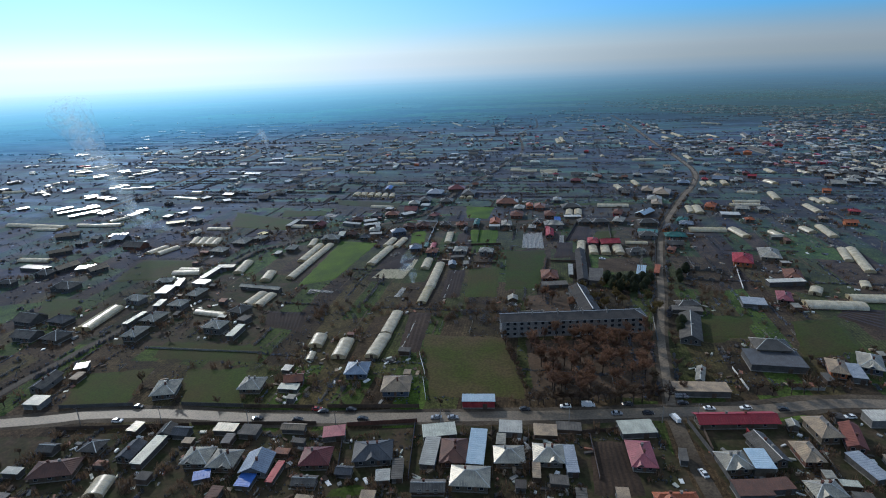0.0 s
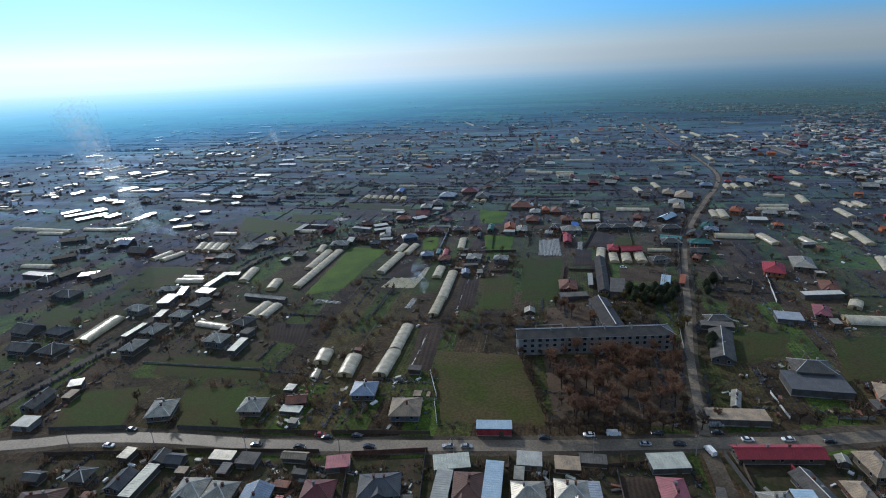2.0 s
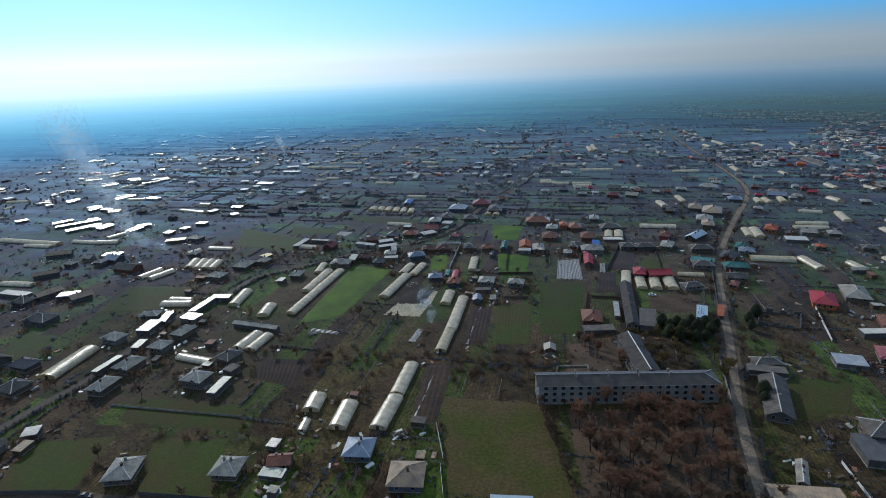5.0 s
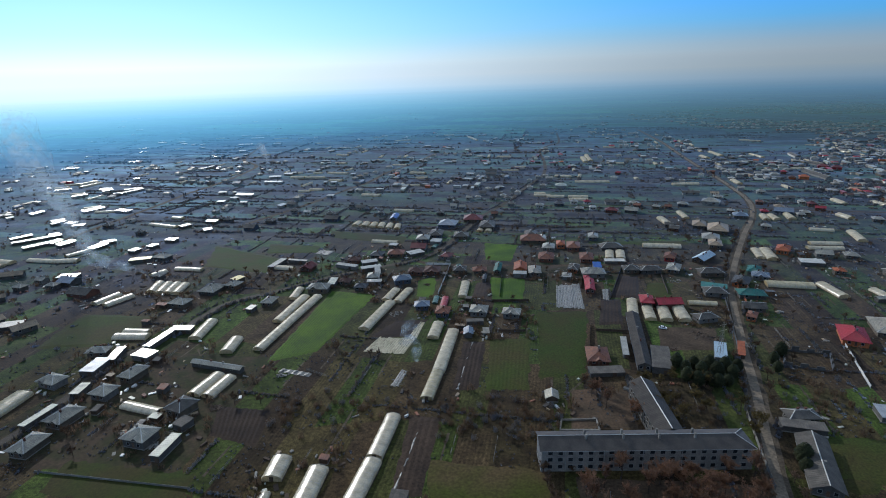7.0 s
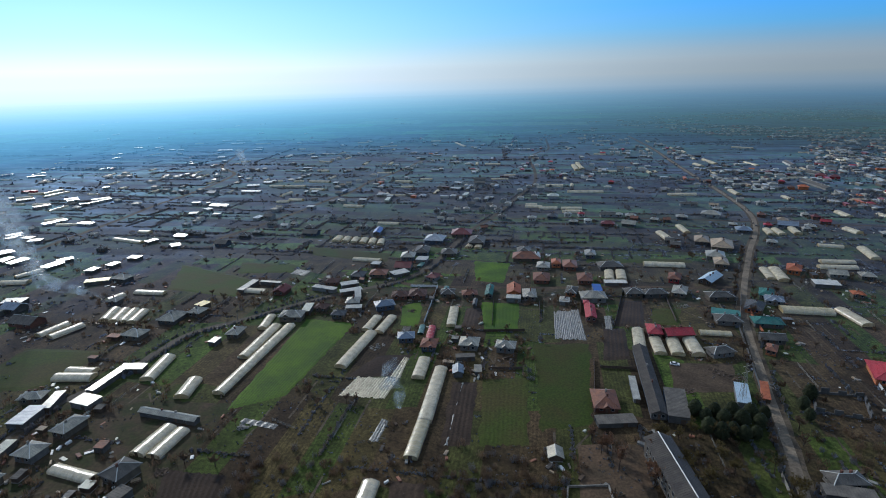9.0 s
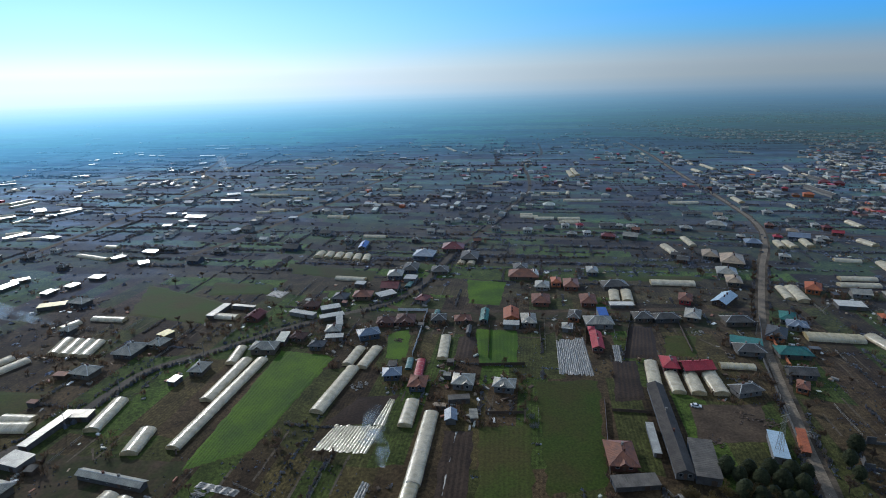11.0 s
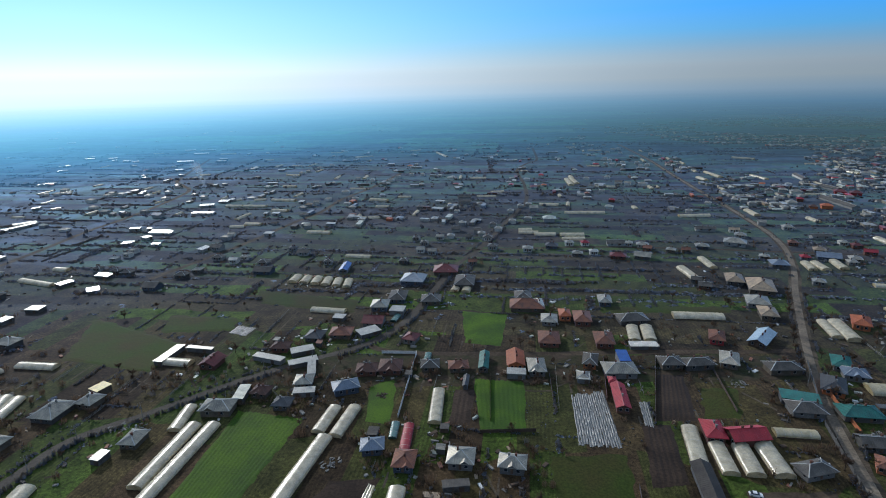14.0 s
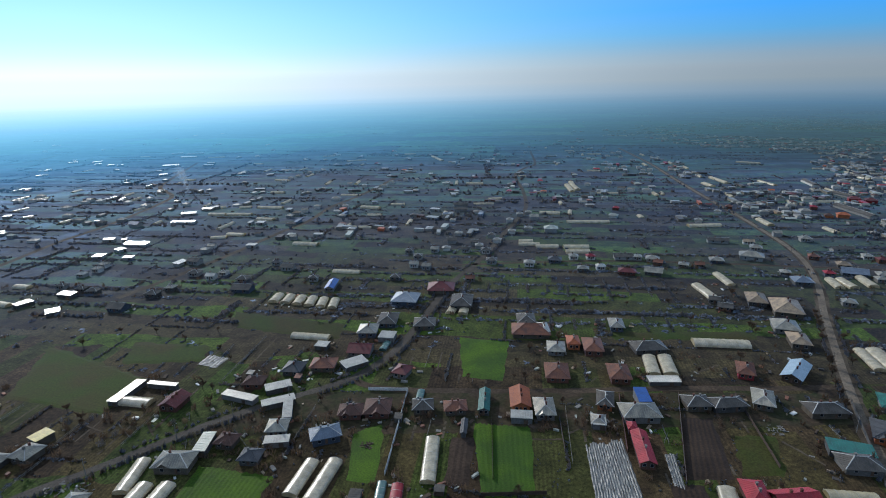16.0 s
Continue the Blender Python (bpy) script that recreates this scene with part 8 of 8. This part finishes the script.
def stuff(name, verts, faces, material, label, category):
    me = bpy.data.meshes.new(name)
    me.from_pydata(verts, [], faces)
    me.materials.append(MATS[material])
    return tagged(new(name, me), label, category, kind="stuff")


g = random.Random(9)
V, F = [], []
ca, sa = math.cos(radians(-11)), math.sin(radians(-11))


def hedge_run(u0, v0, u1, v1):
    L = math.hypot(u1 - u0, v1 - v0)
    tall = g.uniform(.4, 1.2)
    for k in range(int(L / .9)):
        t = k * .9 / L
        u, v = u0 + (u1 - u0) * t + g.gauss(0, .3), v0 + (v1 - v0) * t + g.gauss(0, .3)
        x, y = u * ca - v * sa - 45, u * sa + v * ca
        if g.random() < .12 or abs(x) > y * .8 + 40 or not free(x, y, -1.0):
            continue
        clump(V, F, x, y, g.uniform(.5, 1.1), tall * g.uniform(.6, 1.3), g)


for iu in range(-16, 23):
    for iv in range(2, 11):
        v0 = iv * 58.0
        if g.random() < .55:
            a = g.uniform(0, 20)
            hedge_run(iu * 13.0, v0 + a, iu * 13.0, v0 + g.uniform(a + 10, 58))
        if g.random() < .5:
            hedge_run(iu * 13.0, v0, iu * 13.0 + 13.0, v0)
stuff("hedges", V, F, "scrub", "brown leafless hedges and scrub along the plots", "hedge")


# ---------------------------------------------------------------- the village farther out
def village_spot(g):
    y = 235 + 2250 * g.random() ** 1.25
    x = g.uniform(-1, 1) * (y * .88 + 90)
    return x, y


far_roofs = ["zinc"] * 16 + ["whitemetal"] * 11 + ["asbestos"] * 8 + ["oldroof"] * 2 + ["palegreen"] * 3 + ["rust", "brown", "maroon", "red", "orange", "tan", "bluegrey", "steel", "slate", "pink"]
g = random.Random(21)
SPOTS = []
tries = 0
while len(SPOTS) < 1900 and tries < 60000:
    tries += 1
    x, y = village_spot(g)
    if -195 < x < 250 and y < 590 or -470 < x < 400 and y < 740:
        continue
    # houses stand in rows along lanes that run with the gardens
    v = -x * sa + y * ca
    row = v / 62.0
    if abs(row - round(row)) > .17 and g.random() < .8:
        continue
    edge = 330 + (y - 700) * .17
    dens = .95 if x > edge else .13 if x > -70 else .16
    if noise.noise(Vector((x * .003, y * .003, 0))) < -.22:
        continue
    if g.random() > dens * min(1, max(.03, 1 - (y - 1150 - x * .5) / 450)):
        continue
    if any(abs(px - x) < 9 and abs(py - y) < 9 for px, py in SPOTS[-400:]):
        continue
    if not free(x, y, 6):
        continue
    SPOTS.append((x, y))
SPOTS.sort(key=lambda p: p[1] + abs(p[0]) * .3)
far_v, far_f = {}, {}


def far_mesh(key, verts, faces):
    V, F = far_v.setdefault(key, []), far_f.setdefault(key, [])
    n = len(V)
    V += verts
    F += [tuple(i + n for i in f) for f in faces]


for i, (x, y) in enumerate(SPOTS):
    rz = -11 + g.choice((0, 0, 90)) + g.uniform(-6, 6)
    film = g.random() < (.34 if x < 0 else .15)
    if i < 60:
        if film:
            tunnel(x, y, rz, g.uniform(5, 6.5), g.uniform(14, 34))
        else:
            wl = g.choice(("cream", "white", "grey", "cream", "white", "brick", "blue"))
            house(g.choice(("hip", "hip", "gable")), x, y, rz, g.uniform(9, 13), g.uniform(8, 11), g.uniform(3.2, 4.4), g.choice(far_roofs), wl, detail=False)
            if g.random() < .6:
                dx, dy = g.uniform(-11, 11), g.choice((-9, 9))
                house("shed", x + dx, y + dy, rz, g.uniform(3, 6), g.uniform(5, 12), 2.8, g.choice(far_roofs), "grey")
        continue
    c, s = math.cos(radians(rz)), math.sin(radians(rz))

    def put(pts):
        return [(x + px * c - py * s, y + px * s + py * c, pz) for px, py, pz in pts]

    if film:
        W, L, H = g.uniform(2.0, 2.8), g.uniform(5, 14), g.uniform(1.5, 2.1)
        pts = []
        for yy in (-L, L):
            pts += [(-W, yy, 0), (-W * .85, yy, H * .6), (-W * .4, yy, H * .93), (0, yy, H), (W * .4, yy, H * .93), (W * .85, yy, H * .6), (W, yy, 0)]
        far_mesh("plastic", put(pts), [(k, k + 1, k + 8, k + 7) for k in range(6)] + [(6, 5, 4, 3, 2, 1, 0), (7, 8, 9, 10, 11, 12, 13)])
    else:
        W, D, H = g.uniform(2.6, 4.6), g.uniform(2.2, 3.4), g.uniform(1.7, 2.3)
        R = H + D * .42
        # pale wall colours lift the shaded fronts as haze would
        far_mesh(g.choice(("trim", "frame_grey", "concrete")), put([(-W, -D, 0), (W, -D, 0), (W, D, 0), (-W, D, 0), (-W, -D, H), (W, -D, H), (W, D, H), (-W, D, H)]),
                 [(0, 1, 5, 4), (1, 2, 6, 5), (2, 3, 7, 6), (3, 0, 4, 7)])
        k = D if g.random() < .7 else 0.0
        E = .45
        far_mesh(g.choice(far_roofs), put([(-W - E, -D - E, H), (W + E, -D - E, H), (W + E, D + E, H), (-W - E, D + E, H), (-W + k, 0, R), (W - k, 0, R)]),
                 [(0, 1, 5, 4), (1, 2, 5), (2, 3, 4, 5), (3, 0, 4), (3, 2, 1, 0)])
        if g.random() < .7:
            dx, dy, w2, d2 = g.uniform(-9, 9), g.choice((-9, 9)), g.uniform(1.6, 3), g.uniform(3, 7)
            far_mesh(g.choice(far_roofs), put([(dx - w2, dy - d2, 2.6), (dx + w2, dy - d2, 2.6), (dx + w2, dy + d2, 2.9), (dx - w2, dy + d2, 2.9),
                                               (dx - w2, dy - d2, 0), (dx + w2, dy - d2, 0), (dx + w2, dy + d2, 0), (dx - w2, dy + d2, 0)]),
                     [(0, 1, 2, 3), (4, 5, 1, 0), (5, 6, 2, 1), (6, 7, 3, 2), (7, 4, 0, 3)])
for kind, x, y, rz, w, d, h, roof in FAR_HOUSES:
    c, s = math.cos(radians(rz)), math.sin(radians(rz))
    W, D = w / 2, d / 2
    low, high = (h, h + (.14 * d if roof == "brightsheet" else .25)) if kind == "shed" else (h, h)
    top = [(-W, -D, low), (W, -D, low), (W, D, high), (-W, D, high)]
    # walls kept pale here too, a haze lift put into the colour
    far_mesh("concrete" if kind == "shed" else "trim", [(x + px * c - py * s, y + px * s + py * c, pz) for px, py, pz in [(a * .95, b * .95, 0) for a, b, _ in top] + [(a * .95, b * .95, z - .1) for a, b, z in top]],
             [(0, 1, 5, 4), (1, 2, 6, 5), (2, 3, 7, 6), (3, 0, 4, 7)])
    if kind == "shed":
        pts, faces = top, [(0, 1, 2, 3)]
    else:
        k = 0.0 if kind == "gable" else D
        pts, faces = top + [(-W + k, 0, h + .42 * D), (W - k, 0, h + .42 * D)], [(0, 1, 5, 4), (1, 2, 5), (2, 3, 4, 5), (3, 0, 4)]
    far_mesh(roof, [(x + px * c - py * s, y + px * s + py * c, pz) for px, py, pz in pts], faces)
for key in far_v:
    what = {"plastic": "distant white film greenhouses among the plots"}.get(key, "distant village house " + ("walls" if key in ("trim", "frame_grey", "concrete") else "roofs") + " among bare trees")
    stuff("distant_greenhouses" if key == "plastic" else "distant_houses", far_v[key], far_f[key], key, what, "houses")

# far woods and hedgerows
V, F = [], []
g = random.Random(33)
for (x, y) in SPOTS:
    for k in range(7 if y < 700 else 3 if y < 1000 else 1):
        clump(V, F, x + g.gauss(0, 16), y + g.gauss(0, 14), g.uniform(1.2, 2.4), g.uniform(1.4, 4.0), g)
for k in range(6500):
    x, y = village_spot(g)
    if -200 < x < 255 and y < 590 or y > 1000:
        continue
    clump(V, F, x, y, g.uniform(1.0, 2.4), g.uniform(.5, 1.8), g)
stuff("distant_trees", V, F, "scrub", "distant bare trees and bushes between the houses", "trees")

# tufts, weeds and heaps of stalks in the gardens
V, F = [], []
g = random.Random(71)
for k in range(16000):
    y = 128 + 330 * g.random() ** 1.3
    x = g.uniform(-1, 1) * (y * .75 + 20)
    if noise.noise(Vector((x * .05, y * .05, 3.0))) < -.05 or not free(x, y, -1.0):
        continue
    clump(V, F, x, y, g.uniform(.2, .6), g.uniform(.15, .7), g)
stuff("weeds", V, F, "scrub", "dry weeds and stalks scattered over the gardens", "weeds")

# hedgerows and copses between the far fields
V, F = [], []
g = random.Random(52)
for k in range(50):
    y = g.uniform(800, 1500)
    x = g.uniform(-1, 1) * y * .85
    a = radians(g.choice((-11, -11, 79)) + g.uniform(-5, 5))
    L, tall = g.uniform(60, 260), g.uniform(.8, 3)
    for j in range(int(L / 5)):
        if g.random() < .8:
            clump(V, F, x + math.cos(a) * j * 5 + g.gauss(0, 2), y + math.sin(a) * j * 5 + g.gauss(0, 2), g.uniform(1.8, 3.6), tall * g.uniform(.5, 1.2), g)
stuff("distant_hedgerows", V, F, "scrub", "distant bare hedgerows between the fields", "hedge")

# hedge lines between the far gardens, which lie across
V, F = [], []
g = random.Random(64)
for k in range(900):
    v = 520 + 900 * g.random() ** 1.3
    v = 15.0 * round(v / 15.0) + g.uniform(-2, 2)
    u = g.uniform(-1, 1) * (v * .85 + 60)
    L, tall, upright = g.uniform(20, 90), g.uniform(.7, 2.4), g.random() < .2
    step = 2.2 if v < 800 else 3.6
    for j in range(int(L / step)):
        uu, vv = (u, v + j * step * .5) if upright else (u + j * step, v)
        x, y = uu * ca - vv * sa, uu * sa + vv * ca
        if y < 470 or g.random() < .15 or not free(x, y, -2.0):
            continue
        clump(V, F, x + g.gauss(0, .6), y + g.gauss(0, .6), g.uniform(1.3, 2.6), tall * g.uniform(.4, .9), g)
stuff("garden_hedges", V, F, "scrub", "brown leafless hedge lines between distant gardens", "hedge")

# rough grass and scrub over the open ground
V, F = [], []
g = random.Random(67)
for k in range(4200):
    y = 300 + 560 * g.random() ** .8
    x = g.uniform(-1, 1) * (y * .8 + 40)
    if -150 < x < 190 and y < 470 or noise.noise(Vector((x * .02, y * .03, 7.0))) < .02 or not free(x, y, -1.5):
        continue
    clump(V, F, x, y, g.uniform(.8, 2.4), g.uniform(.2, .8), g)
stuff("rough_scrub", V, F, "scrub", "rough brown scrub over the open plots", "scrub")

# thin shoots and brush round the houses and along the plots
V, F = [], []
g = random.Random(65)


def shoots(x, y, r, h, count):
    for k in range(count):
        a, rr = g.uniform(0, 6.283), r * math.sqrt(g.random())
        bx, by = x + math.cos(a) * rr, y + math.sin(a) * rr
        t, w, hh = g.uniform(0, 3.1416), g.uniform(.08, .22), h * g.uniform(.45, 1.1)
        wx, wy = math.cos(t) * w, math.sin(t) * w
        z = g.uniform(0, .4) * h
        n = len(V)
        V.extend([(bx - wx, by - wy, z), (bx + wx, by + wy, z), (bx + g.uniform(-.5, .5) * r, by + g.uniform(-.5, .5) * r, z + hh * .7)])
        F.append((n, n + 1, n + 2))


for (x, y, rad) in PLACED:
    if y > 640:
        continue
    for k in range(5 if y < 480 else 3):
        a = g.uniform(0, 6.283)
        px, py = x + math.cos(a) * (rad + g.uniform(.5, 7)), y + math.sin(a) * (rad + g.uniform(.5, 7))
        if free(px, py, -1.5):
            shoots(px, py, g.uniform(.9, 2.2), g.uniform(1.5, 4.2), 34 if y < 480 else 20)
stuff("garden_brush", V, F, "twig", "leafless brown fruit bushes and saplings round the houses", "bushes")

V, F = [], []
for p, q in zip(smooth_line(DIAG, 1.3)[60:560], smooth_line(DIAG, 1.3)[61:561]):
    d = (q - p).normalized()
    for side, share, tall in ((-1, .55, 1.6), (1, .85, 2.6)):
        if g.random() < share and noise.noise(Vector((p.x * .03, p.y * .03, side * 5.0))) > -.25:
            clump(V, F, p.x + d.y * side * (3.4 + g.uniform(0, 1.2)), p.y - d.x * side * (3.4 + g.uniform(0, 1.2)), g.uniform(.7, 1.3), tall * g.uniform(.4, 1.0), g)
for p, q in zip(smooth_line(SIDE, 1.6)[4:230], smooth_line(SIDE, 1.6)[5:231]):
    d = (q - p).normalized()
    for side in (-1, 1):
        if noise.noise(Vector((p.x * .04, p.y * .04, side * 9.0))) > -.05:
            clump(V, F, p.x + d.y * side * (3.5 + g.uniform(0, 1.5)), p.y - d.x * side * (3.5 + g.uniform(0, 1.5)), g.uniform(.6, 1.2), g.uniform(.5, 2.2), g)
stuff("roadside_hedges", V, F, "scrub", "dark leafless hedges along the village roads", "hedge")

# boards, sheets, crates and tubs lying about in the yards
g = random.Random(66)
heaps = {}
for (x, y, rad) in PLACED:
    if y > 600:
        continue
    for k in range(g.randint(3, 8)):
        a = g.uniform(0, 6.283)
        px, py = x + math.cos(a) * (rad + g.uniform(.2, 6)), y + math.sin(a) * (rad + g.uniform(.2, 6))
        if not free(px, py, -2.5):
            continue
        key = g.choice(("frame_white", "wood", "wood", "concrete", "concrete", "tan", "rust", "palegreen", "oldroof"))
        V, F = heaps.setdefault(key, ([], []))
        sx, sy, sz, t = g.uniform(.25, 1.6), g.uniform(.2, .8), g.uniform(.08, .9), g.uniform(0, 3.14)
        c, q, n = math.cos(t), math.sin(t), len(V)
        for z in (0, sz):
            V.extend([(px + c * i * sx - q * j * sy, py + q * i * sx + c * j * sy, z + .08 * i * (z > 0)) for i, j in ((-1, -1), (1, -1), (1, 1), (-1, 1))])
        F.extend([tuple(n + i for i in f) for f in ((4, 5, 6, 7), (0, 1, 5, 4), (1, 2, 6, 5), (2, 3, 7, 6), (3, 0, 4, 7))])
for key, (V, F) in heaps.items():
    stuff("yard_clutter", V, F, key, "loose boards, crates and sheets lying in the yards", "clutter")

# post-and-rail fences and trodden paths between the garden beds
FV, FF, PV, PF = [], [], [], []
g = random.Random(83)


def slab_into(V, F, a, b, w, z0, z1):
    d = (b - a).normalized()
    s = Vector((-d.y, d.x)) * w / 2
    n = len(V)
    for z in (z0, z1):
        V += [(*(a - s), z), (*(b - s), z), (*(b + s), z), (*(a + s), z)]
    F += [tuple(n + i for i in f) for f in ((4, 5, 6, 7), (0, 1, 5, 4), (1, 2, 6, 5), (2, 3, 7, 6), (3, 0, 4, 7))]


def garden_line(u0, v0, u1, v1, is_path):
    p, q = (Vector((u * ca - v * sa - 45, u * sa + v * ca)) for u, v in ((u0, v0), (u1, v1)))
    n = max(int((q - p).length / 2.6), 1)
    for k in range(n):
        a, b = p.lerp(q, k / n), p.lerp(q, (k + 1) / n)
        if abs(a.x) > a.y * .8 + 40 or not free(a.x, a.y, -.5) or not free(b.x, b.y, -.5):
            continue
        if is_path:
            w = g.uniform(-.15, .15)
            slab_into(PV, PF, a + Vector((w, w)), b + Vector((w, w)), g.uniform(.6, 1.1), -.02, .035)
        elif g.random() < .93:
            slab_into(FV, FF, a - Vector((.06, 0)), a + Vector((.06, 0)), .12, 0, g.uniform(1.2, 1.6))
            for z in (.45, 1.05):
                slab_into(FV, FF, a, b, .06, z, z + .16)


for iu in range(-18, 25):
    for iv in range(2, 9):
        u, v = iu * 13.0 + g.uniform(-2, 2), iv * 58.0
        if g.random() < .45:
            a = g.uniform(0, 25)
            garden_line(u, v + a, u, v + g.uniform(a + 12, 58), False)
        if g.random() < .5:
            a = g.uniform(0, 25)
            garden_line(u + 6, v + a, u + 6, v + g.uniform(a + 12, 56), True)
        if g.random() < .3:
            garden_line(u, v + g.uniform(5, 50), u + 12, v + g.uniform(5, 50), g.random() < .5)
stuff("garden_fences", FV, FF, "concrete", "low weathered post-and-rail fences between gardens", "fence")
stuff("garden_paths", PV, PF, "gravel", "narrow trodden paths between garden beds", "path")
